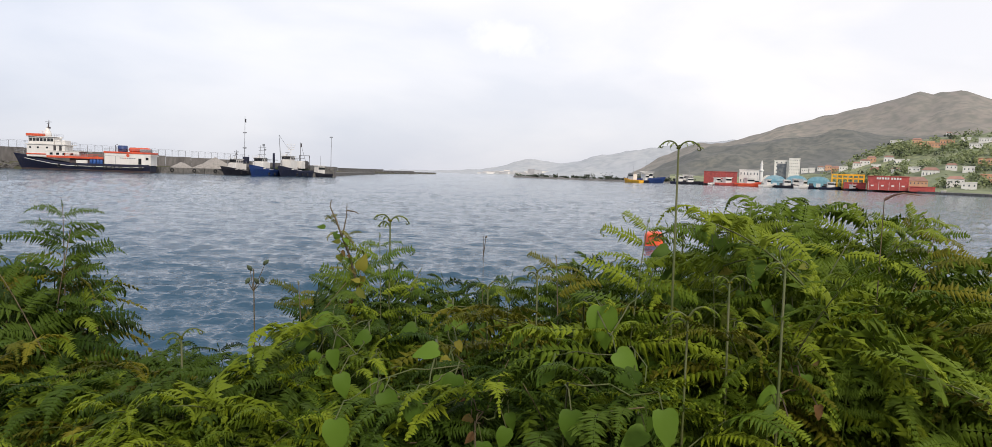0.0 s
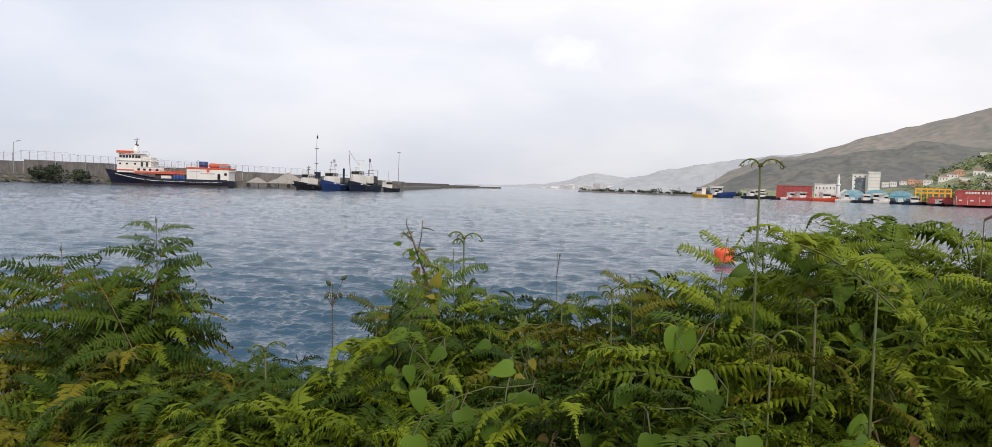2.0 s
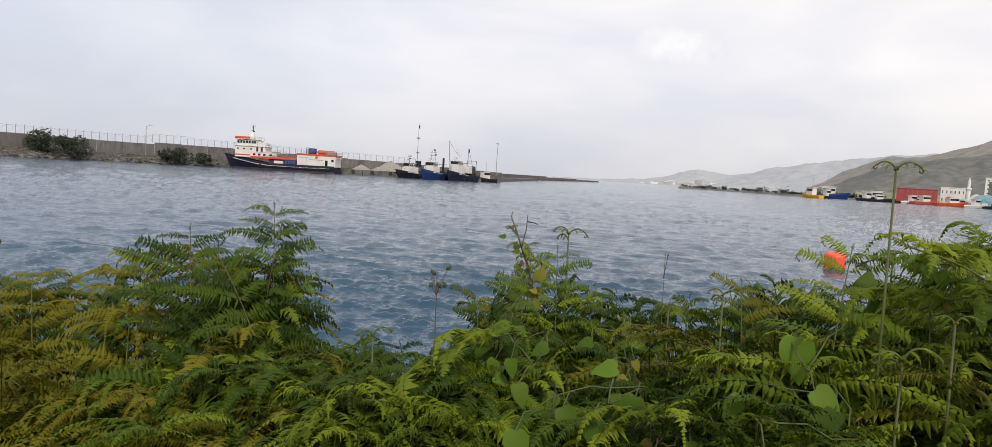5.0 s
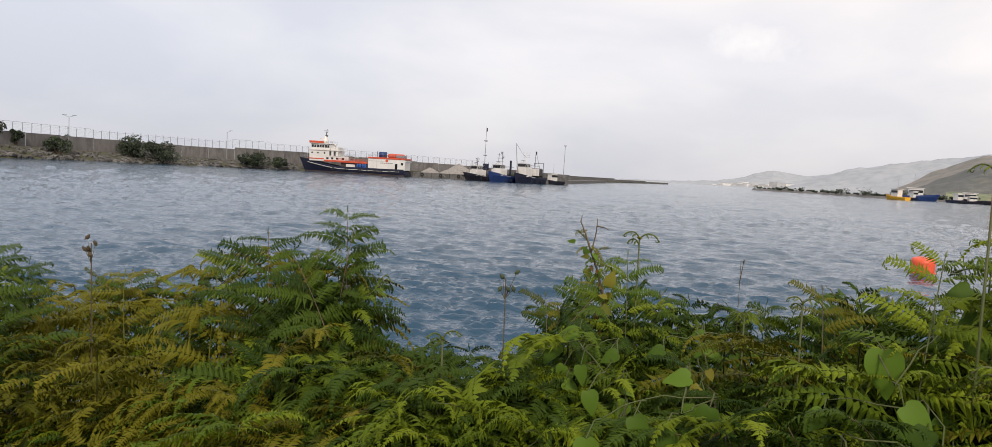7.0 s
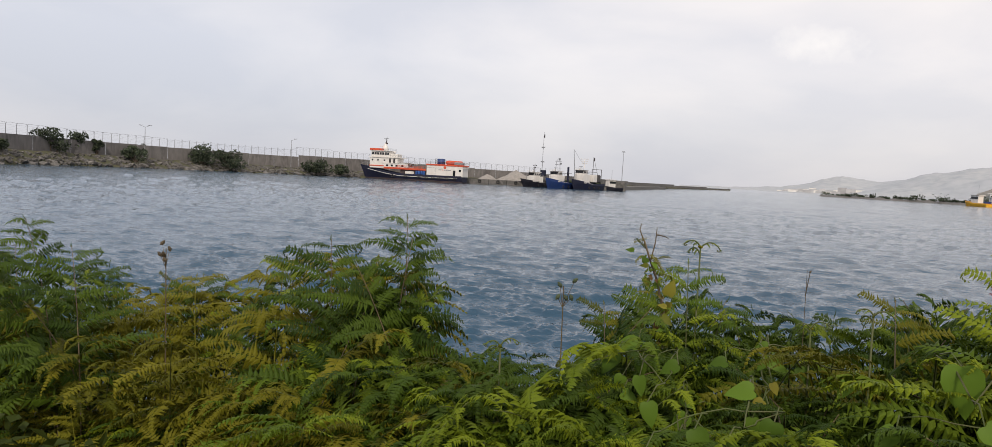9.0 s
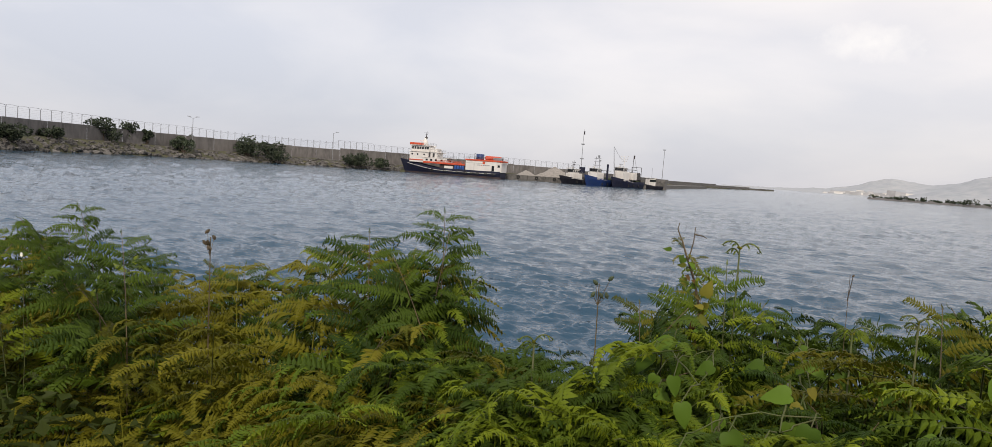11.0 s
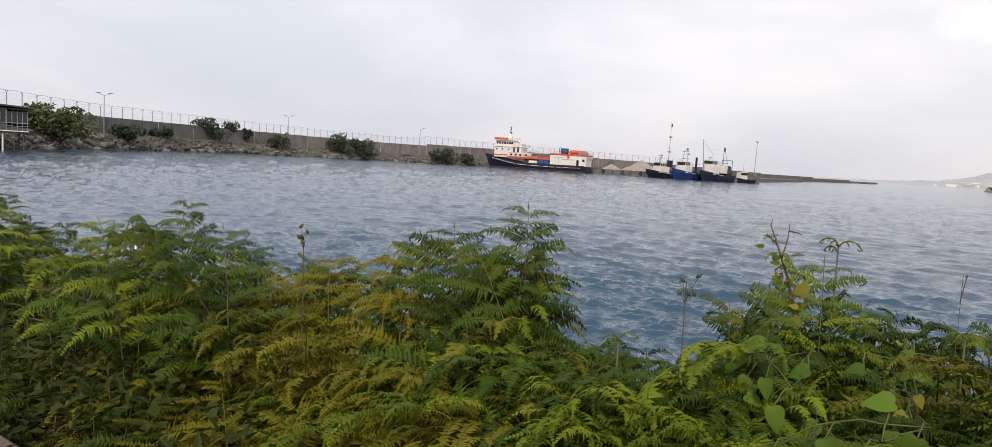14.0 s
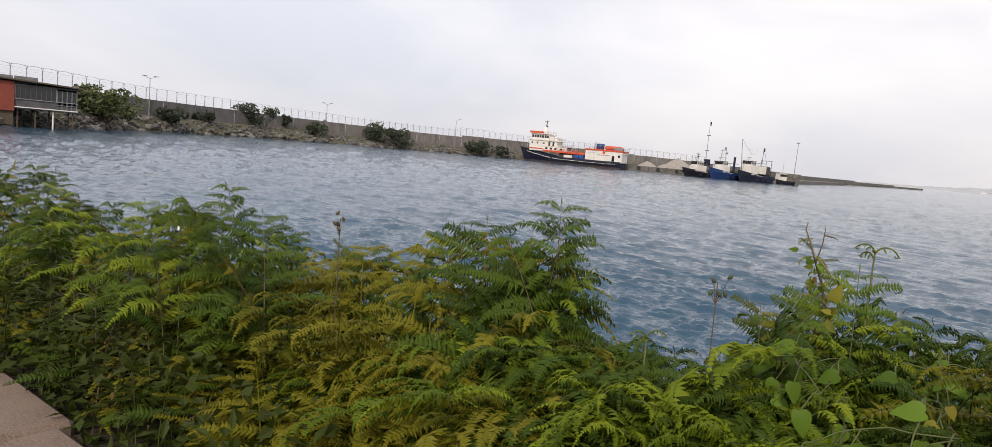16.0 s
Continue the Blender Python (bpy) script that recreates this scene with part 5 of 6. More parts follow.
bpy.context.view_layer.update()
hr = random.Random(21)
spots = [(h, hill_place(h[0], h[1])) for h in HOUSES]
for (az, el, w, h, warm), loc in spots:
    if loc is None:
        continue
    d = math.hypot(loc.x, loc.y)
    half = math.degrees(w / d) / 2
    far_block("house", az + half, az - half, d - 2, loc.z - 4, loc.z + h * 1.15, w * 0.7, "render_orange" if warm else "render_white",
              "apricot rendered house on the hillside" if warm else "white rendered house on the hillside", "house", roof="hip" if hr.random() < 0.4 else "flat", windows=(3 if w < 12 else 5, 2 if h > 3 else 1), group="hillside houses")

# ---- distant town under the headland ----
tr = random.Random(4)
for k in range(46):
    az = 1.6 - 6.9 * (k + tr.random()) / 46
    d = tr.uniform(2250, 2600)
    rise = max(0, 1 - abs(az + 2.4) / 3.0)
    z = tr.uniform(0, 14) * rise
    wdt = tr.uniform(8, 26)
    half = math.degrees(wdt / d) / 2
    far_block("town_house", az + half, az - half, d, -1 if z < 3 else z - 8, z + tr.uniform(4, 12), 14, "render_hazed" if k % 3 else "render_white", "pale building of the distant town", "building", roof="flat", group="distant town")
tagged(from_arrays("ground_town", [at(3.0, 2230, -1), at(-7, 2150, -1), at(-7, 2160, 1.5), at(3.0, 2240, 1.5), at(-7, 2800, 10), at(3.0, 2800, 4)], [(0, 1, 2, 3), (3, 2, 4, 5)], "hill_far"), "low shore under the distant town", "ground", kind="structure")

# ---- craft along the far quay ----
small_boat(-10.45, 640, -60, 22, "yellow", 0.3, "yellow and white ferry boat at the spit", "far craft")
for k, (az, ln, mat, cab) in enumerate(((-11.9, 14, "hull_dark", .25), (-12.6, 20, "hull_navy", .3), (-13.5, 34, "hull_blue", .22), (-14.4, 26, "hull_dark", .25), (-15.2, 20, "hull_navy", .3), (-16.2, 18, "hull_dark", .25),
                                        (-17.2, 16, "white", .25), (-18.1, 18, "render_white", .3), (-19.0, 22, "yard_red", .25), (-19.9, 16, "hull_dark", .3), (-20.8, 24, "orange", .22), (-21.7, 18, "white", .3),
                                        (-22.5, 24, "hull_navy", .25), (-23.4, 18, "hull_dark", .3), (-24.2, 20, "white", .25), (-25.2, 18, "hull_dark", .25), (-26.4, 16, "hull_navy", .3), (-27.5, 14, "hull_dark", .25),
                                        (-32.6, 9, "white", .2))):
    small_boat(az, lerp_list([(-33, 560), (-31, 575), (-25, 640), (-19, 670), (-11, 690)], az), 10 + 30 * math.sin(k * 1.9) + (180 if k % 3 else 0), ln, mat, cab, "moored work boat by the far quay" if mat != "white" else "white boat moored by the far quay", "far craft")


# ---- woods on the slopes ----
def woods(name, az0, az1, el0, el1, count, size, mat, label, seed, leaves=16, on="hill_5"):
    r = random.Random(seed)
    dg = bpy.context.evaluated_depsgraph_get()
    verts, faces = [], []
    for k in range(count):
        az = r.uniform(az0, az1)
        way = at(az, 1.0)
        way.z = math.tan(radians(r.uniform(el0, el1)))
        hit, loc, _, _, ob, _ = scene.ray_cast(dg, Vector((0, 0, 4)) + way * 640, way)
        if not hit or not ob.name.startswith(on) or noise.noise(loc * 0.02) < -0.25:
            continue
        s = size * r.uniform(0.5, 1.3)
        for j in range(leaves):
            v = Vector((r.gauss(0, 0.38), r.gauss(0, 0.38), abs(r.gauss(0.5, 0.3)))) * s
            u = Vector((r.gauss(0, 1), r.gauss(0, 1), r.gauss(0, 0.5))).normalized()
            w = u.cross(Vector((r.gauss(0, 1), r.gauss(0, 1), r.gauss(0, 1)))).normalized()
            h = s * r.uniform(0.14, 0.28)
            q = loc + v
            o = len(verts)
            verts.extend((q - u * h, q + w * h * 0.7, q + u * h, q - w * h * 0.7))
            faces.append((o, o + 1, o + 2, o + 3))
    tagged(from_arrays(name, verts, faces, mat), label, "woods", kind="stuff")


woods("hillside_woods", -40, -25, -0.3, 3.8, 1500, 6, "hill_tree", "scattered green trees on the hillside", 1, 18)
woods("hillside_thicket", -40, -24, -0.3, 3.6, 500, 5.5, "bush", "darker trees and hedges on the hillside", 2, 18)

# ---- bracken and the other plants on the bank ----
SKYLINE = [(-50, -1.4), (-42, -1.4), (-35.7, -2.0), (-33.4, -2.3), (-31.3, -0.6), (-29.4, -0.6), (-25.2, 0.1), (-20.8, -0.2), (-18.5, -1.2), (-15.6, -2.6), (-14.6, -6.0), (-11.8, -6.0), (-11.0, -4.2), (-8, -4.2), (-5.1, -6.1), (-2, -7.2), (1.1, -7.9),
           (4.9, -7.0), (8.8, -6.2), (12.4, -5.2), (15.1, -8.5), (19.4, -9.2), (21.7, -11), (23.6, -14.2), (25.8, -13.5), (27.5, -11), (29.1, -7.3), (32, -5.2), (35.6, -5.7), (39.9, -5.6), (46, -7.6), (52.1, -8.0),
           (56.1, -5.8), (59.3, -5.0), (63.6, -5.6), (67.6, -6.2), (70.3, -3.4), (72.5, -3.4), (85, -3.0)]
frng = random.Random(11)


def pinnule(verts, faces, base, along, side, normal, length, width, droop):
    """One narrow leaflet: a blade folded along its midrib, widest near its foot, bending down to its tip."""
    o = len(verts)
    for t, w, sag in ((0.0, 0.0, 0.0), (0.5, 0.0, 0.2), (1.0, 0.0, 1.0), (0.14, 1.0, 0.05), (0.14, -1.0, 0.05)):
        verts.append(base + along * (length * t * (1 - 0.25 * droop * t)) + side * (w * width) - normal * (droop * length * sag + 0.4 * width * abs(w)))
    faces.extend(((o, o + 1, o + 3), (o + 1, o + 2, o + 3), (o, o + 4, o + 1), (o + 1, o + 4, o + 2)))


def pinna_arrays(pairs, arch, curl, seed, width=0.24):
    """A comb of leaflets 1 m long on a thin rib along +x, blade facing +z; curl rolls its tip in as on young fronds."""
    r = random.Random(seed)
    verts, faces = [], []
    p, ang = Vector((0, 0, 0)), arch * 0.5
    pts = [p.copy()]
    dirs = [ang]
    n = pairs + 2
    bow = r.uniform(-0.35, 0.35)
    for i in range(n):
        s = (i + 1) / n
        ang -= (arch * 1.7 / n) + (curl * 6.5 / n if s > 0.7 else 0) * (1.0 + 2.0 * max(0, s - 0.75))
        p = p + Vector((math.cos(ang), bow * (s - 0.4), math.sin(ang))) / n
        pts.append(p.copy())
        dirs.append(ang)
    for i in range(1, n + 1):
        s = i / n
        t = Vector((math.cos(dirs[i]), 0, math.sin(dirs[i])))
        nn = Vector((-math.sin(dirs[i]), 0, math.cos(dirs[i])))
        ln = width * (1.04 - s) ** 0.62 * (0.5 + 0.5 * min(1, s * 4.5)) * r.uniform(0.8, 1.12)
        if curl and s > 0.7:
            ln *= 0.6
        for sgn in (1, -1):
            if r.random() < 0.03:
                continue
            out = (Vector((0, sgn, 0)) * 0.93 + t * r.uniform(0.2, 0.5) + nn * r.uniform(-0.05, 0.3)).normalized()
            sd = out.cross(nn).normalized()
            pinnule(verts, faces, pts[i], out, sd, nn, ln * r.uniform(0.85, 1.1), 0.5 / n, r.uniform(0.1, 0.75))
    k = len(verts)
    w = 0.005
    for i, q in enumerate(pts):
        nn = Vector((-math.sin(dirs[i]), 0, math.cos(dirs[i])))
        verts.extend((q + Vector((0, w * (1 - 0.7 * i / n), 0)) + nn * 0.002, q - Vector((0, w * (1 - 0.7 * i / n), 0)) + nn * 0.002))
    for i in range(0, n - 1, 2):
        a = k + 2 * i
        faces.append((a, a + 1, a + 5, a + 4))
    return verts, faces


def pinna_mesh(arrays, mat):
    me = bpy.data.meshes.new("pinna")
    me.from_pydata([tuple(v) for v in arrays[0]], [], arrays[1])
    me.materials.append(M[mat])
    me.update()
    return me


COMBS = [pinna_arrays(23, 0.55, 0.0, 1), pinna_arrays(23, 0.95, 0.12, 2), pinna_arrays(21, 0.7, 0.35, 3, 0.21), pinna_arrays(19, 0.6, 0.9, 4, 0.19)]
PLAIN_COMBS = [pinna_arrays(17, 0.55, 0.0, 5), pinna_arrays(17, 0.95, 0.12, 6), pinna_arrays(17, 0.7, 0.35, 7, 0.21), pinna_arrays(17, 0.6, 0.9, 8, 0.19)]
FEATHERS = {key: [pinna_mesh(c, key) for c in COMBS] for key in ("fern_deep", "fern_fresh", "fern_olive")}


def frame_of(p, along, up):
    """A pose at p with x along a direction and z as near to up as can be."""
    x = along.normalized()
    y = up.cross(x).normalized()
    z = x.cross(y)
    return Matrix(((x.x, y.x, z.x, p.x), (x.y, y.y, z.y, p.y), (x.z, y.z, z.z, p.z), (0, 0, 0, 1)))


def bracken(height, arch, key, seed, pairs=10, reach=0.34, first=0.45, young=0.0, flat=0.75, stalk="stem_green"):
    """A bracken frond: a stalk that rises and bends over along +x, with tiers of combs held out flat that shorten to the tip."""
    r = random.Random(seed)
    root = empty("bracken_fern", Matrix(), "green bracken fern on the bank", "fern", "bracken on the bank")
    p, ang, n = Vector((0, 0, 0)), radians(88), 22
    pts, dirs = [p.copy()], []
    sway = r.uniform(-0.3, 0.3)
    for i in range(n):
        s = i / n
        ang -= arch / n * (0.25 + 1.5 * s)
        d = Vector((math.cos(ang), sway * s * 0.5, math.sin(ang))).normalized()
        p = p + d * (height / n)
        pts.append(p.copy())
        dirs.append(d)
    dirs.append(dirs[-1])
    bm = bmesh.new()
    tube(bm, pts, 0.0052, 0.0012, 5)
    part("stalk", bm, stalk, root, smooth=True)
    for k in range(pairs + 1):
        s = first + (0.995 - first) * (1 - (1 - k / pairs) ** 1.4)
        i = min(n - 1, int(s * n))
        q = pts[i].lerp(pts[i + 1], s * n - i)
        d = dirs[i]
        ln = reach * (1.0 - 0.74 * (k / pairs) ** 1.6)
        level = flat * (1 - 0.45 * k / pairs)
        for sgn in ((1, -1) if k < pairs else (0,)):
            if k < pairs and r.random() < 0.06:
                continue
            lat = Vector((0, 1, 0)) * sgn
            lat = (lat - d * lat.dot(d)).normalized() if sgn else d
            up = d.cross(Vector((0, 1, 0))) * -1
            up = (up if up.z > 0 else -up) * (1 - level) + Vector((0, 0, 1)) * level
            out = lat * 0.9 + Vector((d.x, d.y, d.z * 0.35)) * r.uniform(0.15, 0.6) + Vector((r.uniform(-0.35, 0.35), 0, r.uniform(-0.12, 0.28)))
            size = ln * r.uniform(0.68, 1.15)
            if sgn == 0:
                out, size = Vector((d.x + 0.25, d.y, d.z * 0.6)), reach * 0.08
                up = d.cross(Vector((0, 1, 0))) * -1
            if abs(out.normalized().dot(up.normalized())) > 0.95:
                up = Vector((0.3, 0, 1))
            pick = 3 if r.random() < young * (k + 2) / pairs else r.choice((0, 1, 1, 2))
            m = frame_of(q, out, up) @ pose(0, 0, 0, r.uniform(-24, 24), r.uniform(-10, 8), 0) @ Matrix.Diagonal((size, size, size, 1))
            ob = new("pinna", FEATHERS[key][pick])
            ob.parent = root
            ob.matrix_basis = m
    return root


TEMPLATES = []
for i, (arch, key, pairs, reach, first, young, flat) in enumerate((
        (0.35, "fern_deep", 11, 0.36, 0.52, 0.3, 0.6), (0.65, "fern_deep", 11, 0.40, 0.50, 0.4, 0.6), (0.35, "fern_fresh", 10, 0.34, 0.55, 0.6, 0.6),
        (0.85, "fern_fresh", 10, 0.40, 0.46, 0.45, 0.6), (1.25, "fern_deep", 10, 0.44, 0.36, 0.15, 0.6), (1.4, "fern_fresh", 10, 0.44, 0.34, 0.2, 0.55),
        (1.2, "fern_olive", 10, 0.42, 0.36, 0.25, 0.6), (0.6, "fern_olive", 10, 0.36, 0.50, 0.6, 0.6), (1.5, "fern_olive", 10, 0.44, 0.33, 0.15, 0.55))):
    TEMPLATES.append((bracken(1.3, arch, key, 40 + i, pairs, reach, first, young, flat, "stem_brown" if i in (0, 1, 4, 7) else "stem_green"), arch, key))
used = set()


def tip_height(arch):
    z, ang, n = 0.0, radians(88), 22
    for i in range(n):
        ang -= arch / n * (0.25 + 1.5 * i / n)
        z += math.sin(ang) * 1.3 / n
    return z


def tip_reach(arch):
    x, ang, n = 0.0, radians(88), 22
    for i in range(n):
        ang -= arch / n * (0.25 + 1.5 * i / n)
        x += math.cos(ang) * 1.3 / n
    return x


def stand(arch, x, y, tip_z, turn, lean, thin):
    """The pose in which a frond of that arch has its tip over x, y, at the height tip_z."""
    reach = tip_reach(arch) * thin
    bx, by = x - reach * math.cos(radians(turn)), max(1.52, y - reach * math.sin(radians(turn)))
    ground = bank_z(bx, by) - 0.05
    k = max(0.35, (tip_z - ground) / (tip_height(arch) + 0.04))
    wide = thin * max(0.95, k ** 0.5)
    return pose(bx, by, ground, lean, 0, turn) @ Matrix.Diagonal((wide, wide, k, 1))


def plant(index, x, y, tip_z, turn, lean=0.0, thin=1.0):
    """Stand template index at x, y so that its highest point reaches tip_z."""
    ob, arch, _ = TEMPLATES[index]
    m = stand(arch, x, y, tip_z, turn, lean, thin)
    if index not in used:
        used.add(index)
        ob.matrix_basis = m
        return ob
    return copy_thing(ob, m @ Matrix.Diagonal((1 / ob.scale.x, 1 / ob.scale.y, 1 / ob.scale.z, 1)))


FRONT = [(-50, -20), (-37, -18), (0, -24), (35, -27), (60, -24), (66, -21), (72, -16), (85, -12)]
for row, (ylo, yhi, count) in enumerate(((1.58, 1.9, 50), (1.9, 2.3, 50), (2.3, 2.75, 50), (2.7, 3.2, 46))):
    for c in range(count):
        az = -45 + 123 * (c + frng.random()) / count
        y = frng.uniform(ylo, yhi) + (0.28 if az > 61 else 0.0)
        x = -y * math.tan(radians(az))
        if abs(x) > 10.5:
            continue
        if row > 1 and 18.5 < az < 28.5:
            continue
        d = math.hypot(x, y)
        sky_el, front_el = lerp_list(SKYLINE, az), lerp_list(FRONT, az)
        s = min(1.0, (row + frng.random() * 0.9) / 3.2)
        el = min(sky_el - frng.uniform(-0.2, 1.8), front_el + 4 + (sky_el - front_el - 4) * s ** 0.8)
        tip = min(4.0 + d * math.tan(radians(el)), bank_z(x, y) + 2.2)
        left = az > 24
        if row <= 1:
            idx = frng.choice((4, 5, 6, 8, 6, 5) if left else (5, 5, 3, 6, 5) if az < -15 else (5, 4, 4, 3, 1))
        else:
            idx = frng.choice((0, 1, 7, 3, 7, 1) if left else (2, 3, 3, 1, 2) if az < -15 else (0, 1, 2, 3, 1))
        away = row > 1 and frng.random() < 0.75
        if c % 10 == 7:
            continue
        plant(idx, x, y, tip, (az + 90 if away else az - 90) + frng.gauss(0, 60), frng.uniform(-6, 6), frng.uniform(0.85, 1.15))

# a thicket of more fronds between and below those, too many to count
def thicket():
    r = random.Random(515)
    bulk = {key: ([], []) for key in FEATHERS}
    for c in range(352):
        az = -45 + 122 * (c + r.random()) / 240 if c < 240 else r.uniform(15, 30) if c < 290 else r.uniform(38, 75)
        y = r.uniform(1.62, 3.0) if c < 240 else r.uniform(1.9, 2.8) if c < 290 else r.uniform(1.7, 2.3) + (0.28 if az > 61 else 0.0)
        x = -y * math.tan(radians(az))
        if abs(x) > 10.5 or (c < 240 and y > 2.2 and 18.0 < az < 29.0):
            continue
        d = math.hypot(x, y)
        sky_el, front_el = lerp_list(SKYLINE, az), lerp_list(FRONT, az)
        s = min(1.0, (y - 1.6) / 1.2)
        el = front_el + 3 + (sky_el - front_el - 3.4) * min(1.0, s * r.uniform(0.7, 1.1) + 0.1)
        if c >= 290:
            el = front_el + r.uniform(2, 8)
        elif c >= 240:
            el = r.uniform(-17.5, -13.0)
        olive = az > 30 and r.random() < (0.6 if c < 290 else 0.8)
        ob, arch, key = TEMPLATES[r.choice((6, 7, 8) if olive else (3, 5, 5, 2) if az < -15 else (4, 4, 1, 5) if y < 2.3 else (0, 1, 2, 1))]
        m = stand(arch, x, y, min(4.0 + d * math.tan(radians(el)), bank_z(x, y) + 2.2), r.uniform(0, 360), r.uniform(-8, 8), r.uniform(0.8, 1.1))
        verts, faces = bulk[key]
        for child in ob.children:
            if r.random() < 0.08:
                continue
            w, o = np.array(m @ child.matrix_basis), sum(len(v) for v in verts)
            if child.name.startswith("stalk"):
                co, polys = np.array([v.co for v in child.data.vertices]), [tuple(f.vertices) for f in child.data.polygons]
            else:
                plain = PLAIN_COMBS[FEATHERS[key].index(child.data)]
                co, polys = np.array(plain[0]), plain[1]
            verts.append(co @ w[:3, :3].T + w[:3, 3])
            faces.extend(tuple(o + i for i in f) for f in polys)
    for key, (verts, faces) in bulk.items():
        tagged(from_arrays("bracken_thicket", np.concatenate(verts), faces, key), "dense tangled bracken fronds filling the bank", "bracken", kind="stuff")


thicket()

for c in range(24):
    az = -38 + 30 * (c + frng.random()) / 18 if c < 18 else frng.uniform(0, 16)
    d = frng.uniform(1.85, 2.6)
    sky_el, front_el = lerp_list(SKYLINE, az), lerp_list(FRONT, az)
    p = at(az, d)
    plant(frng.choice((5, 5, 3, 5, 6)), p.x, p.y, 4.0 + d * math.tan(radians(front_el + (sky_el - front_el) * frng.uniform(0.5, 1.0) - 0.8)), az - 90 + frng.gauss(0, 50), frng.uniform(-6, 6), 0.95)

for c in range(20):
    az = 55 + 20 * (c + frng.random()) / 20
    y = frng.uniform(1.68, 2.3)
    d = y / math.cos(radians(az))
    sky_el, front_el = lerp_list(SKYLINE, az), lerp_list(FRONT, az)
    p = at(az, d)
    plant(frng.choice((4, 6, 1, 5, 8, 7, 0)), p.x, p.y, 4.0 + d * math.tan(radians(front_el + 2 + (sky_el - front_el - 2) * frng.uniform(0.25, 1.0))), az - 90 + frng.gauss(0, 60), frng.uniform(-6, 6), 1.0)

# low fresh growth in the dip of the hedge, and olive fronds beside the end of the path
lowrng = random.Random(404)
for c in range(9):
    az, d = 17.5 + 12 * (c + lowrng.random()) / 9, lowrng.uniform(1.75, 2.4)
    p = at(az, d)
    plant(lowrng.choice((5, 6, 3, 5)), p.x, p.y, 4.0 + d * math.tan(radians(lowrng.uniform(-18, -12.5))), az - 90 + lowrng.gauss(0, 50), lowrng.uniform(-6, 6), 0.8)
for c in range(9):
    az = 50 + 21 * (c + lowrng.random()) / 9
    d = lowrng.uniform(1.6, 1.85) / math.cos(radians(az))
    p = at(az, d)
    plant(lowrng.choice((6, 8, 6, 7)), p.x, p.y, 4.0 + d * math.tan(radians(lowrng.uniform(-17, -11.5))), az - 90 + lowrng.gauss(0, 50), lowrng.uniform(-6, 6), 0.85)

# the fronds that stand up against the water
for idx, az, d, el, turn, lean in ((0, 33.4, 3.05, -2.3, 100, 2), (0, 32.2, 3.0, -4.0, 60, 0), (1, 34.6, 2.9, -6.0, 140, -4), (3, 30.6, 3.0, -7.8, 10, 0), (1, 38.6, 3.1, -4.4, 95, 0), (3, 42.0, 3.2, -6.6, 150, 0),
                                   (0, 59.4, 3.6, -3.5, 140, 3), (1, 61.8, 3.6, -4.4, 170, 0), (2, 64.0, 3.7, -4.9, 120, 0), (0, 66.6, 3.9, -5.4, 150, 0), (1, 56.4, 3.6, -5.4, 100, 0),
                                   (0, 71.0, 3.9, -3.2, 150, 0), (1, 73.5, 3.9, -3.0, 160, 0), (0, 75.5, 4.0, -2.8, 160, 0), (3, 70.0, 3.8, -4.6, 150, 0),
                                   (3, -10.0, 2.2, -2.0, 90, 0), (2, -20.8, 2.4, -0.7, 80, 0), (3, -25.5, 2.5, -0.6, 60, 0), (2, -23.0, 2.4, -1.4, 120, 0), (3, -29.0, 2.6, -1.0, 30, 0), (7, -31.6, 2.6, -1.6, 60, 0),
                                   (2, -18.2, 2.3, -1.8, 100, 0), (7, -4.6, 2.5, -5.8, 100, 0), (2, 8.9, 2.5, -4.3, 90, 0), (7, 16.5, 2.6, -8.4, 100, 0)):
    d = max(d, 1.66 / math.cos(radians(az)))
    p = at(az, d)
    plant(idx, p.x, p.y, 4.0 + d * math.tan(radians(el)), az + turn, lean)


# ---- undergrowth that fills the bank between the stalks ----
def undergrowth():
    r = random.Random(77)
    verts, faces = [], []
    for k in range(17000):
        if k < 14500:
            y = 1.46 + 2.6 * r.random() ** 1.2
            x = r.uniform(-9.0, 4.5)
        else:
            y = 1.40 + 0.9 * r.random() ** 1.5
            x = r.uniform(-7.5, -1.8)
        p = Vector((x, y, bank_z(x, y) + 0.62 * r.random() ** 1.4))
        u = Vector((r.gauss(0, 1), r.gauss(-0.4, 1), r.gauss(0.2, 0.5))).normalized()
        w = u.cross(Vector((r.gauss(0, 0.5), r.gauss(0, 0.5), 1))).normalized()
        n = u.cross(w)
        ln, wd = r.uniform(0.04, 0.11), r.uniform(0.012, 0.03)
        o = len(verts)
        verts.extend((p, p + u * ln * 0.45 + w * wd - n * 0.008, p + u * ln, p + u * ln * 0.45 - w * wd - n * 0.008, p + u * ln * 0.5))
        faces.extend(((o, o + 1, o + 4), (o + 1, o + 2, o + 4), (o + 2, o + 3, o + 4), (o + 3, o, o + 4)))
    tagged(from_arrays("undergrowth", verts, faces, "shade_tinted_leaf"), "low tangled green undergrowth on the bank", "undergrowth", kind="stuff")


undergrowth()


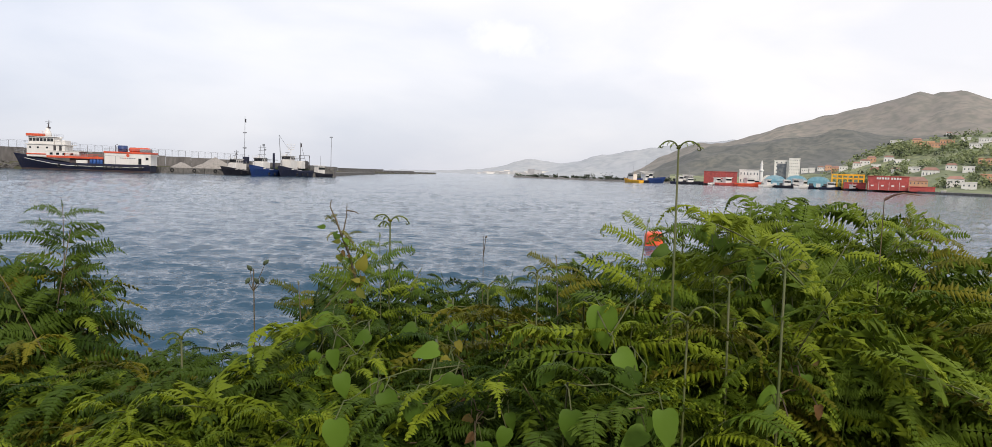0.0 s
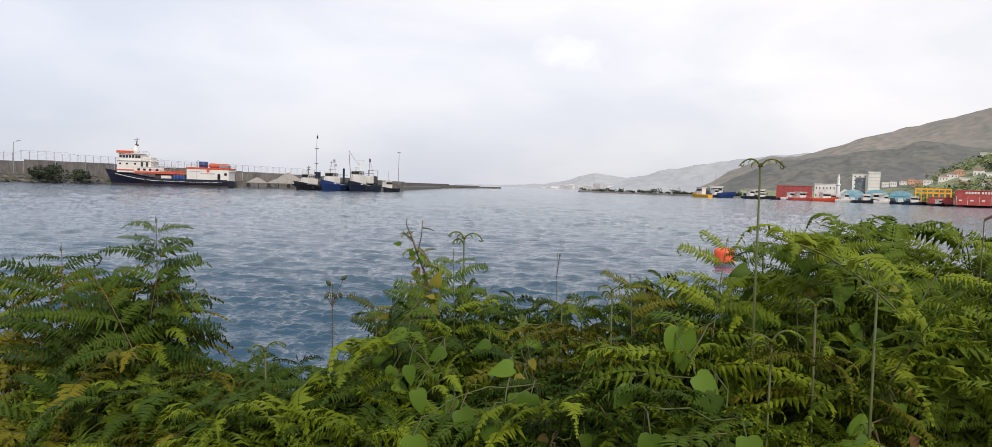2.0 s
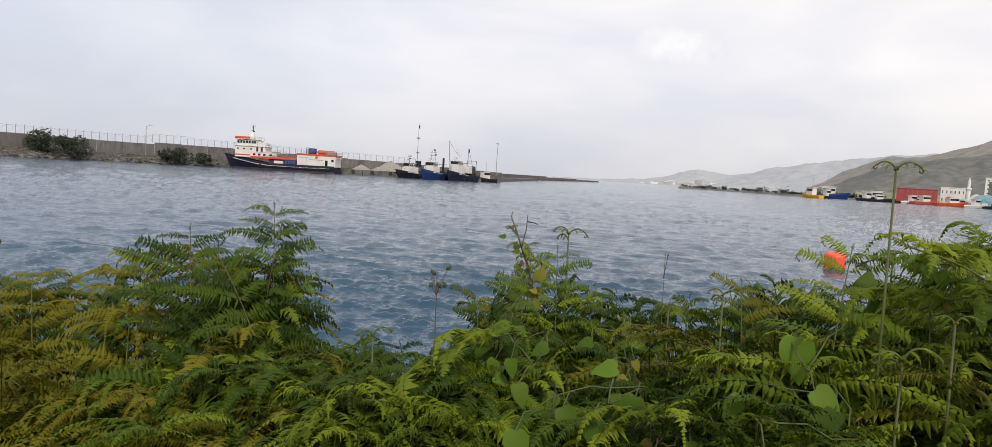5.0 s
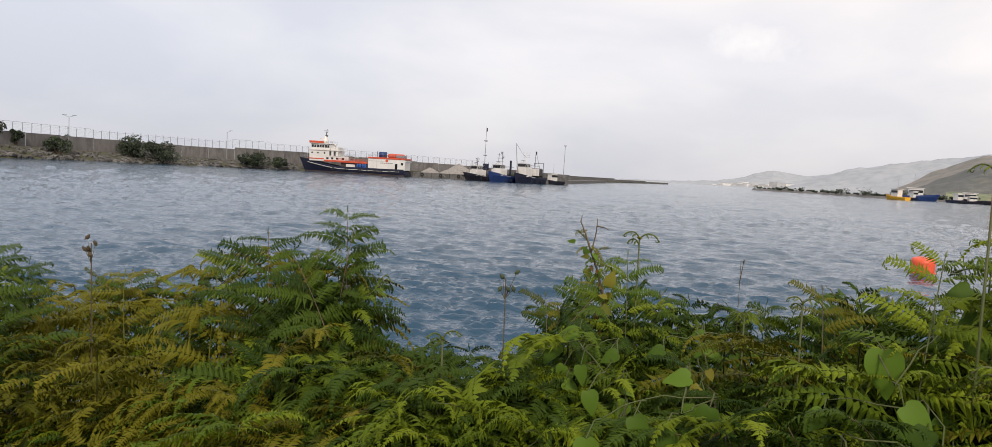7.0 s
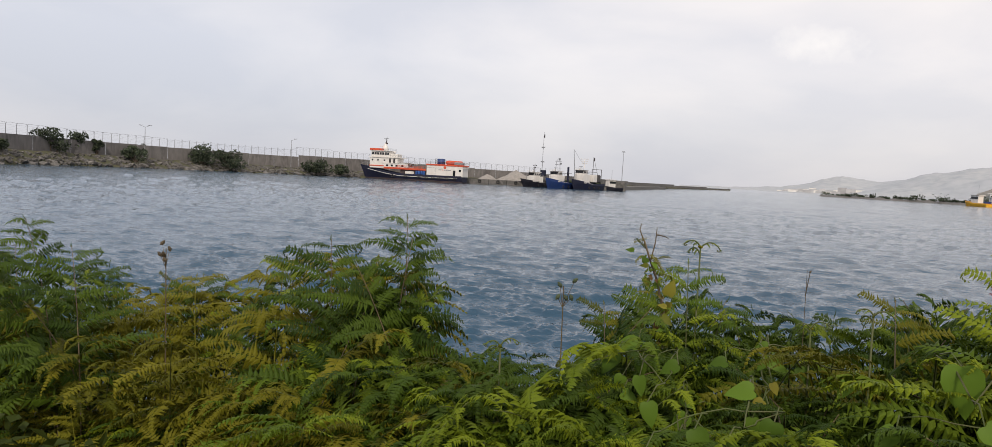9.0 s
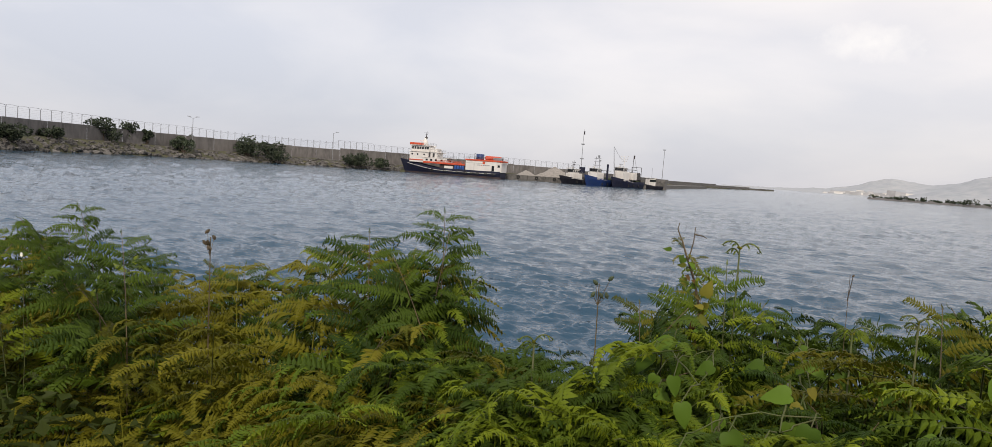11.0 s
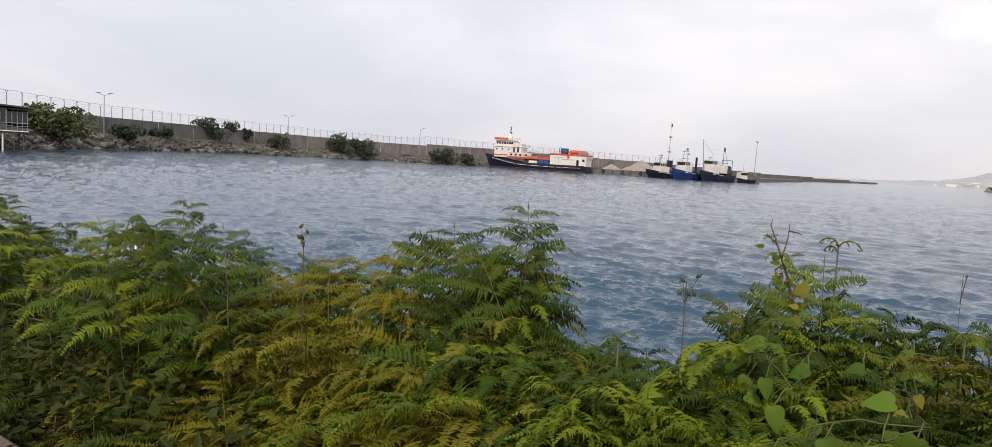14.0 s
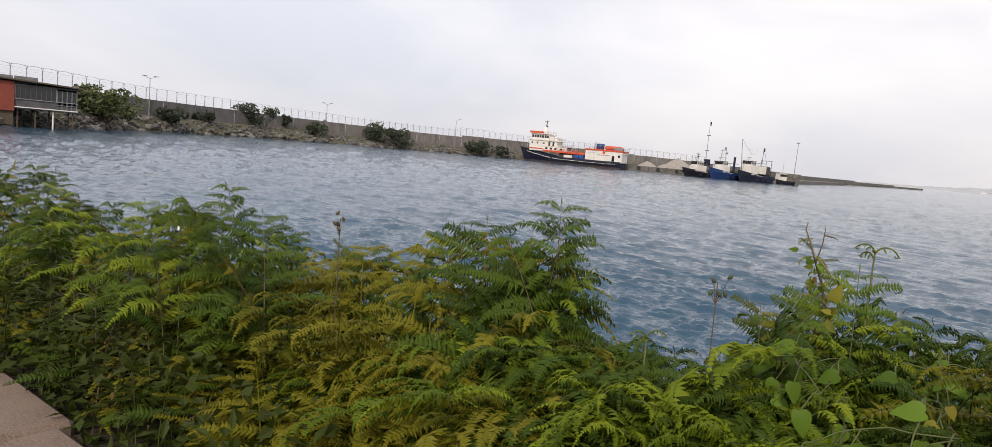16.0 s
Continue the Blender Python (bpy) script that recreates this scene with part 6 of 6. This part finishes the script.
# ---- broad-leaved climbers ----
def heart_leaf(mat, seed):
    """A heart-shaped leaf 1 m long from its notch along +x, folded a little along the midrib."""
    r = random.Random(seed)
    verts, faces = [], []
    outline = [(0.0, 0.02), (-0.05, 0.13), (-0.02, 0.26), (0.12, 0.34), (0.32, 0.345), (0.54, 0.275), (0.75, 0.165), (0.90, 0.07), (1.0, 0.0)]
    bend = r.uniform(0.2, 0.5)
    for i in range(9):
        x = outline[i][0]
        verts.append((max(0.0, x), 0, -bend * max(0, x) ** 2 * 0.5))
    for sgn in (1, -1):
        for x, y in outline:
            y2 = y * r.uniform(0.93, 1.07)
            verts.append((x, sgn * y2, 0.22 * y2 - bend * max(0, x) ** 2 * 0.5 + 0.03 * math.sin(9 * x + sgn)))
    for sgn, o in ((1, 9), (-1, 18)):
        for i in range(8):
            f = (i, i + 1, o + i + 1, o + i)
            faces.append(f if sgn > 0 else f[::-1])
    me = bpy.data.meshes.new("leaf")
    me.from_pydata(verts, [], faces)
    me.polygons.foreach_set("use_smooth", [True] * len(me.polygons))
    me.materials.append(M[mat])
    me.update()
    return me


HEARTS = [heart_leaf("broadleaf", i) for i in range(4)]
YELLOW = [heart_leaf("vine_yellow", i + 9) for i in range(2)]
REDDISH = [heart_leaf("red_leaf", 15)]
lr = random.Random(31)


def canopy_point(az, el, lift=0.0):
    """A place just in front of the fern canopy along that line of sight."""
    sky_el, front_el = lerp_list(SKYLINE, az), lerp_list(FRONT, az)
    s = min(1.0, max(0.0, (el - front_el) / max(1.0, sky_el - front_el)))
    d = (1.50 + 1.0 * s) / max(0.45, math.cos(radians(az))) - lift
    p = at(az, d)
    p.z = 4.0 + d * math.tan(radians(el))
    return p


def climber(label, leaves, meshes, stem="stem_green", name="climbing_vine", near=0.0):
    """A twining stem through the given sights (azimuth, elevation, leaf length, hang angle) with a stalked leaf at each."""
    first = canopy_point(leaves[0][0], leaves[0][1], near)
    ground = Vector((first.x, first.y + 0.1, bank_z(first.x, first.y + 0.1) - 0.03))
    root = empty(name, Matrix.Translation(ground), label, "vine", "climbers in the bracken")
    pts, ends = [Vector((0, 0, 0))], []
    for az, el, size, hang in leaves:
        p = canopy_point(az, el, near) - ground
        node = p + Vector((lr.uniform(-0.03, 0.03), 0.10, lr.uniform(0.0, 0.04)))
        pts.append(node)
        ends.append((node, p, size, hang))
    bm = bmesh.new()
    fine = []
    for a, b in zip(pts, pts[1:]):
        for k in range(4):
            q = a.lerp(b, k / 4)
            fine.append(q + Vector((lr.uniform(-1, 1), lr.uniform(-1, 1), lr.uniform(-1, 1))) * 0.012)
    fine.append(pts[-1])
    tube(bm, fine, 0.003, 0.0016, 5)
    part("stem", bm, stem, root, smooth=True)
    for node, p, size, hang in ends:
        bm = bmesh.new()
        tube(bm, [node, (node + p) / 2 + Vector((0, 0, 0.02)), p], 0.0022, 0.0015, 4)
        part("leaf_stalk", bm, stem, root)
        ob = new("leaf", lr.choice(meshes))
        ob.parent = root
        a = radians(hang)
        along = Vector((math.sin(a), -0.25, -math.cos(a)))
        up = Vector((lr.uniform(-0.3, 0.3), -0.9, 0.55 + lr.uniform(-0.25, 0.3)))
        ob.matrix_basis = frame_of(p, along, up) @ Matrix.Diagonal((size, size, size, 1))


G = "climbing vine with broad heart-shaped green leaves among the bracken"
climber(G, [(-9.0, -10.6, 0.125, 5), (-10.4, -14.2, 0.085, 50), (-14.2, -9.0, 0.07, 40), (-13.9, -7.6, 0.09, 60)], HEARTS, near=0.22)
climber(G, [(-16.2, -4.2, 0.10, 75), (-14.2, -5.6, 0.07, -70), (-18.0, -4.6, 0.06, 20), (-21.0, -6.0, 0.08, -20)], HEARTS, near=0.2)
climber(G, [(-6.9, -19.0, 0.08, 0), (-14.4, -18.3, 0.09, 10), (-12.0, -15.5, 0.08, -30), (-5.2, -15.6, 0.07, -40)], HEARTS, near=0.2)
climber(G, [(15.0, -13.0, 0.085, -30), (12.6, -16.5, 0.07, 20), (10.2, -13.4, 0.06, -60), (13.2, -14.6, 0.06, 10)], HEARTS, near=0.1)
climber(G, [(4.5, -14.6, 0.075, -80), (6.6, -18.6, 0.08, 15), (3.0, -16.6, 0.08, -15), (9.0, -18.0, 0.075, 30), (12.9, -20.0, 0.09, 10)], HEARTS, near=0.2)
climber(G, [(1.0, -12.5, 0.06, 30), (-2.4, -13.0, 0.06, -30), (3.2, -12.2, 0.06, 60), (6.4, -12.8, 0.06, -70)], HEARTS)
for k in range(8):
    az0 = lr.uniform(-36, 14)
    sky_el, front_el = lerp_list(SKYLINE, az0), lerp_list(FRONT, az0)
    e0 = lr.uniform(0.05, 0.5)
    climber(G, [(az0 + lr.uniform(-1.3, 1.3), front_el + (sky_el - front_el) * (e0 + 0.07 * j), lr.uniform(0.04, 0.08), lr.uniform(-80, 80)) for j in range(4)], HEARTS)
for k in range(3):
    az0 = lr.uniform(-34, -14) if k < 2 else lr.uniform(0, 14)
    sky_el, front_el = lerp_list(SKYLINE, az0), lerp_list(FRONT, az0)
    climber("thin vine with yellow-green leaves among the bracken", [(az0 + lr.uniform(-1, 1), front_el + (sky_el - front_el) * (0.45 + 0.08 * j), lr.uniform(0.03, 0.06), lr.uniform(-80, 80)) for j in range(5)], YELLOW + HEARTS[:1])
for k in range(4):
    az0 = (66, 61, -25, 1.5)[k]
    sky_el, front_el = lerp_list(SKYLINE, az0), lerp_list(FRONT, az0)
    climber("bramble shoot with small reddish leaves", [(az0 + lr.uniform(-1, 1), front_el + (sky_el - front_el) * (0.1 + 0.08 * j), lr.uniform(0.025, 0.045), lr.uniform(-80, 80)) for j in range(5)], REDDISH, "stem_brown", "bramble_shoot")


def sight(az, d, el):
    d = max(d, 1.66 / math.cos(radians(az)))
    p = at(az, d)
    p.z = 4.0 + d * math.tan(radians(el))
    return p


def yellow_climber():
    """The yellowish climber that tops the hedge, with leaf tufts and two thin tendrils."""
    base = at(12.2, 2.45)
    base.z = bank_z(base.x, base.y) - 0.03
    root = empty("climbing_vine", Matrix.Translation(base), "tall climber with yellow-green leaf tufts and thin tendrils", "vine", "climbers in the bracken")
    path = [base, sight(11.6, 2.45, -14), sight(11.3, 2.45, -9.5), sight(12.0, 2.45, -7.0), sight(12.7, 2.45, -5.3), sight(13.2, 2.45, -3.9)]
    bm = bmesh.new()
    tube(bm, [q - base for q in path], 0.006, 0.003, 6)
    part("stem", bm, "stem_brown", root, smooth=True)
    for line in ([(12.6, -5.6), (12.3, -4.0), (12.25, -2.8)], [(13.2, -4.0), (13.6, -3.1), (13.5, -2.6)], [(12.3, -3.4), (11.6, -3.5), (11.3, -3.65)]):
        bm = bmesh.new()
        tube(bm, [sight(a, 2.45, e) - base for a, e in line], 0.0028, 0.0012, 5)
        part("tendril", bm, "stem_brown", root)
    r = random.Random(8)
    for k in range(56):
        s = r.random()
        q = path[1].lerp(path[2], s * 2) if s < 0.35 else path[2].lerp(path[4], (s - 0.35) / 0.45) if s < 0.8 else path[4].lerp(path[5], (s - 0.8) / 0.2)
        q = q - base + Vector((r.gauss(0, 0.018), r.gauss(-0.01, 0.02), r.gauss(0, 0.015)))
        size = r.uniform(0.022, 0.045) if s > 0.4 else r.uniform(0.035, 0.06)
        feather = r.random() < 0.4
        ob = new("leaf", r.choice((FEATHERS["fern_olive"][2], FEATHERS["fern_fresh"][3], FEATHERS["fern_olive"][3])) if feather else r.choice(YELLOW + YELLOW + REDDISH + HEARTS[:1]))
        size = size * 2.0 if feather else size * 0.85
        ob.parent = root
        ob.matrix_basis = frame_of(q, Vector((r.gauss(0, 1), r.gauss(-0.3, 0.5), r.gauss(-0.2, 0.8))), Vector((r.gauss(0, 0.4), -0.7, 0.7))) @ Matrix.Diagonal((size, size, size, 1))
    ob = new("leaf", YELLOW[1])
    ob.parent = root
    ob.matrix_basis = frame_of(sight(11.1, 2.40, -8.2) - base, Vector((0.35, -0.1, 1)), Vector((0.2, -0.9, 0.3))) @ Matrix.Diagonal((0.06, 0.06, 0.06, 1))


yellow_climber()


def crozier(az, d, el, label, arms=1.0, base_el=-22.0, lean=0.0):
    """A young frond: a bare upright stalk whose side shoots are still rolled up."""
    top = sight(az, d, el)
    base = sight(az + lean, d, base_el)
    base.z = bank_z(base.x, base.y) - 0.03
    root = empty("young_fern", Matrix.Translation(base), label, "fern", "unrolling fern shoots")
    h = top - base
    bm = bmesh.new()
    tube(bm, [Vector((0, 0, 0)), h * 0.4 + Vector((0.008, 0, 0)), h * 0.75 + Vector((0.005, 0, 0)), h], 0.0055, 0.0028, 6)
    part("stalk", bm, "stem_green", root, smooth=True)
    side = at(az - 90, 1.0)
    ahead = at(az, 1.0)
    for sgn, drop, k, swing in ((1, 0.0, 1.0, 0.1), (-1, 0.0, 0.85, -0.2), (-1, 0.022, 0.8, 0.9))[:2 if el > 0 else 3]:
        out = (side * sgn + ahead * swing).normalized()
        pts, p, ang = [], h - Vector((0, 0, drop * arms)), radians(lr.uniform(40, 66))
        for i in range(26):
            pts.append(p.copy())
            ang -= 0.02 if i < 4 else 0.15 if i < 12 else 0.10 if i < 18 else 0.55
            p = p + (out * math.cos(ang) + Vector((0, 0, 1)) * math.sin(ang)) * (0.0046 if i < 18 else 0.0026) * arms * k
        bm = bmesh.new()
        tube(bm, pts, 0.0030 * arms, 0.0018 * arms, 6)
        arm = part("rolled_shoot", bm, "stem_green", root, smooth=True)
        for i in range(5, 20, 4):
            for s2 in (1, -1):
                ob = new("pinna", FEATHERS["fern_fresh" if i % 2 else "fern_olive"][lr.choice((2, 3))])
                ob.parent = arm
                ob.matrix_basis = frame_of(pts[i], out * 0.5 + ahead * (0.7 * s2) + Vector((0, 0, lr.uniform(-0.7, 0.1))), Vector((0, 0, 1)) - ahead * 0.6) @ Matrix.Diagonal((lr.uniform(0.025, 0.042) * (1.25 - i / 26) * arms,) * 3 + (1,))
    bm = bmesh.new()
    for k in range(5):
        bmesh.ops.create_icosphere(bm, subdivisions=1, radius=0.0045 * arms, matrix=Matrix.Translation(h + Vector((lr.uniform(-1, 1), lr.uniform(-1, 1), lr.uniform(-0.6, 1))) * 0.006 * arms))
    part("crown_bud", bm, "fern_olive", root)


crozier(-14.55, 2.0, 2.55, "tall unrolling fern shoot with curled tips", 0.9)
for az, d, el, k in ((8.75, 2.5, -4.2, 1.0), (-19.0, 1.9, -8.0, 0.8), (-23.0, 1.8, -6.5, 0.8), (0.5, 2.2, -9.5, 0.8), (-3.6, 2.2, -8.0, 0.8),
                     (-16.0, 1.8, -11.0, 1.1), (24.6, 2.2, -13.2, 0.9)):
    crozier(az, d, el, "young fern shoot unrolling above the bracken", k, lean=lr.uniform(-0.6, 0.6))


def seed_stalk(az, d, el, label, heads, mat="seed", thick=1.0):
    top = sight(az, d, el)
    base = Vector((top.x, top.y, bank_z(top.x, top.y) - 0.03))
    root = empty("seed_stalk", Matrix.Translation(base), label, "weed", "weeds among the bracken")
    h = top - base
    bm = bmesh.new()
    tube(bm, [Vector((0, 0, 0)), h * 0.6 + Vector((0.012, 0, 0)), h], 0.004 * thick, 0.002 * thick, 5)
    part("stalk", bm, "stem_brown", root)
    r = random.Random(int(az * 10))
    for k in range(heads):
        q = h + Vector((r.uniform(-0.06, 0.06), r.uniform(-0.02, 0.02), r.uniform(-0.05, 0.03)))
        bm = bmesh.new()
        tube(bm, [h - Vector((0, 0, 0.08)), q], 0.0015, 0.001, 4)
        part("branch", bm, "stem_brown", root)
        bm = bmesh.new()
        lathe(bm, [(0.002 * thick, -0.012 * thick), (0.008 * thick, -0.002), (0.007 * thick, 0.006 * thick), (0.002 * thick, 0.014 * thick)], 7, Matrix.Translation(q) @ pose(0, 0, 0, r.uniform(-50, 50), r.uniform(-50, 50), 0))
        part("seed_head", bm, mat, root)


seed_stalk(50.2, 3.2, -6.2, "dry brown seed heads on a thin stalk", 6)
seed_stalk(19.4, 2.55, -8.1, "dark green berry cluster on a thin stalk", 5, "bush")
seed_stalk(1.0, 2.3, -5.2, "bare thin dark twig standing above the ferns", 1, "stem_brown", 0.4)


def dry_leaf():
    a, b = sight(-29.3, 2.3, -0.95), sight(-31.6, 2.3, -0.55)
    base = Vector((a.x, a.y, bank_z(a.x, a.y) - 0.03))
    root = empty("dry_shoot", Matrix.Translation(base), "thin shoot ending in a curled dry brown leaf", "weed", "weeds among the bracken")
    bm = bmesh.new()
    tube(bm, [Vector((0, 0, 0)), a - base - Vector((0, 0, 0.12)), a - base], 0.0018, 0.0012, 5)
    part("stalk", bm, "stem_brown", root)
    bm = bmesh.new()
    mid = (a + b) / 2 + Vector((0, 0, 0.014))
    tube(bm, [a - base, (a + mid) / 2 - base + Vector((0, 0, 0.004)), mid - base, (mid + b) / 2 - base, b - base], 0.0042, 0.0012, 7)
    part("leaf", bm, "dry_leaf", root, "rolled dry leaf")


dry_leaf()


# ---- lance-leaved shrub and small white flowers ----
def lance_mesh(seed):
    verts, faces = [], []
    n = 6
    for i in range(n + 1):
        s = i / n
        w = 0.13 * math.sin(math.pi * min(1, s * 0.94 + 0.05)) ** 0.8
        z = 0.08 * s - 0.34 * s * s
        verts.extend(((s, w, z + 0.03), (s, 0, z), (s, -w, z + 0.03)))
    for i in range(n):
        a = 3 * i
        faces.extend(((a, a + 1, a + 4, a + 3), (a + 1, a + 2, a + 5, a + 4)))
    me = bpy.data.meshes.new("leaf")
    me.from_pydata(verts, [], faces)
    me.polygons.foreach_set("use_smooth", [True] * len(me.polygons))
    me.materials.append(M["lance_leaf"])
    return me


LANCE = lance_mesh(1)


def lance_shrub(az, d, el, seed, label="leafy weed with long narrow green leaves"):
    r = random.Random(seed)
    top = sight(az, d, el)
    base = Vector((top.x, top.y, bank_z(top.x, top.y) - 0.03))
    root = empty("narrow_leaved_weed", Matrix.Translation(base), label, "weed", "narrow-leaved weeds")
    h = top - base + Vector((r.uniform(-0.08, 0.08), 0, 0))
    bm = bmesh.new()
    tube(bm, [Vector((0, 0, 0)), h * 0.5 + Vector((0.02, 0, 0)), h], 0.005, 0.002, 5)
    part("stem", bm, "stem_brown", root)
    n = int(h.length / 0.03)
    for k in range(n):
        s = 0.3 + 0.7 * k / n
        a = k * 2.4
        q = h * s
        ob = new("leaf", LANCE)
        ob.parent = root
        ln = r.uniform(0.11, 0.17) * (1.1 - 0.55 * s)
        ob.matrix_basis = frame_of(q, Vector((math.cos(a), math.sin(a), 0.45 + 0.6 * (s - 0.5))), Vector((0, 0, 1))) @ Matrix.Diagonal((ln, ln, ln, 1))


for k, (az, d, el) in enumerate(((68.5, 3.85, -8.2), (70.0, 3.9, -7.0), (71.5, 4.0, -8.0), (67.2, 3.8, -10.5), (69.2, 3.75, -12.5), (72.5, 4.1, -9.5), (65.5, 3.8, -11.0), (63.5, 3.6, -12.0), (74.0, 4.2, -8.0))):
    lance_shrub(az, d, el, 60 + k)


def white_flower(az, d, el, seed):
    top = sight(az, d, el)
    base = Vector((top.x, top.y, bank_z(top.x, top.y) - 0.03))
    root = empty("wild_flower", Matrix.Translation(base), "small white wild flower on a thin stalk", "flower", "white wild flowers")
    h = top - base
    bm = bmesh.new()
    tube(bm, [Vector((0, 0, 0)), h * 0.6 + Vector((0.01, 0.01, 0)), h], 0.0022, 0.0014, 4)
    part("stalk", bm, "stem_green", root)
    for k in range(5):
        a = k * 1.2566
        bm = bmesh.new()
        c = h + Vector((math.cos(a) * 0.006, -0.003, math.sin(a) * 0.006))
        vs = [bm.verts.new(c + Vector((math.cos(a + t) * 0.005, -0.002 * math.cos(t), math.sin(a + t) * 0.005))) for t in (0, 1.2, 2.2, 3.14, 4.1, 5.1)]
        bm.faces.new(vs)
        part("petal", bm, "petal", root)


for k, (az, d, el) in enumerate(((62.0, 3.5, -7.6), (66.9, 3.6, -11.5))):
    white_flower(az, d, el, k)


# ---- stones on the near bank ----
for k, (x, y, s) in enumerate(((-4.6, 3.3, 0.55), (-5.3, 3.5, 0.7), (-3.9, 3.1, 0.45), (-2.1, 2.7, 0.4), (-6.2, 3.7, 0.6), (-1.5, 3.4, 0.5), (0.6, 4.2, 0.7), (-3.0, 3.9, 0.6), (2.0, 4.4, 0.6))):
    ob = new("bank_stone", BOULDERS[k % 7])
    ob.matrix_world = pose(x, y, bank_z(x, y) + s * 0.12, 8, 5, 40 * k) @ Matrix.Diagonal((s * 1.4, s, s, 1))
    tagged(ob, "grey stone half buried in the bank", "stone", "stones on the bank")
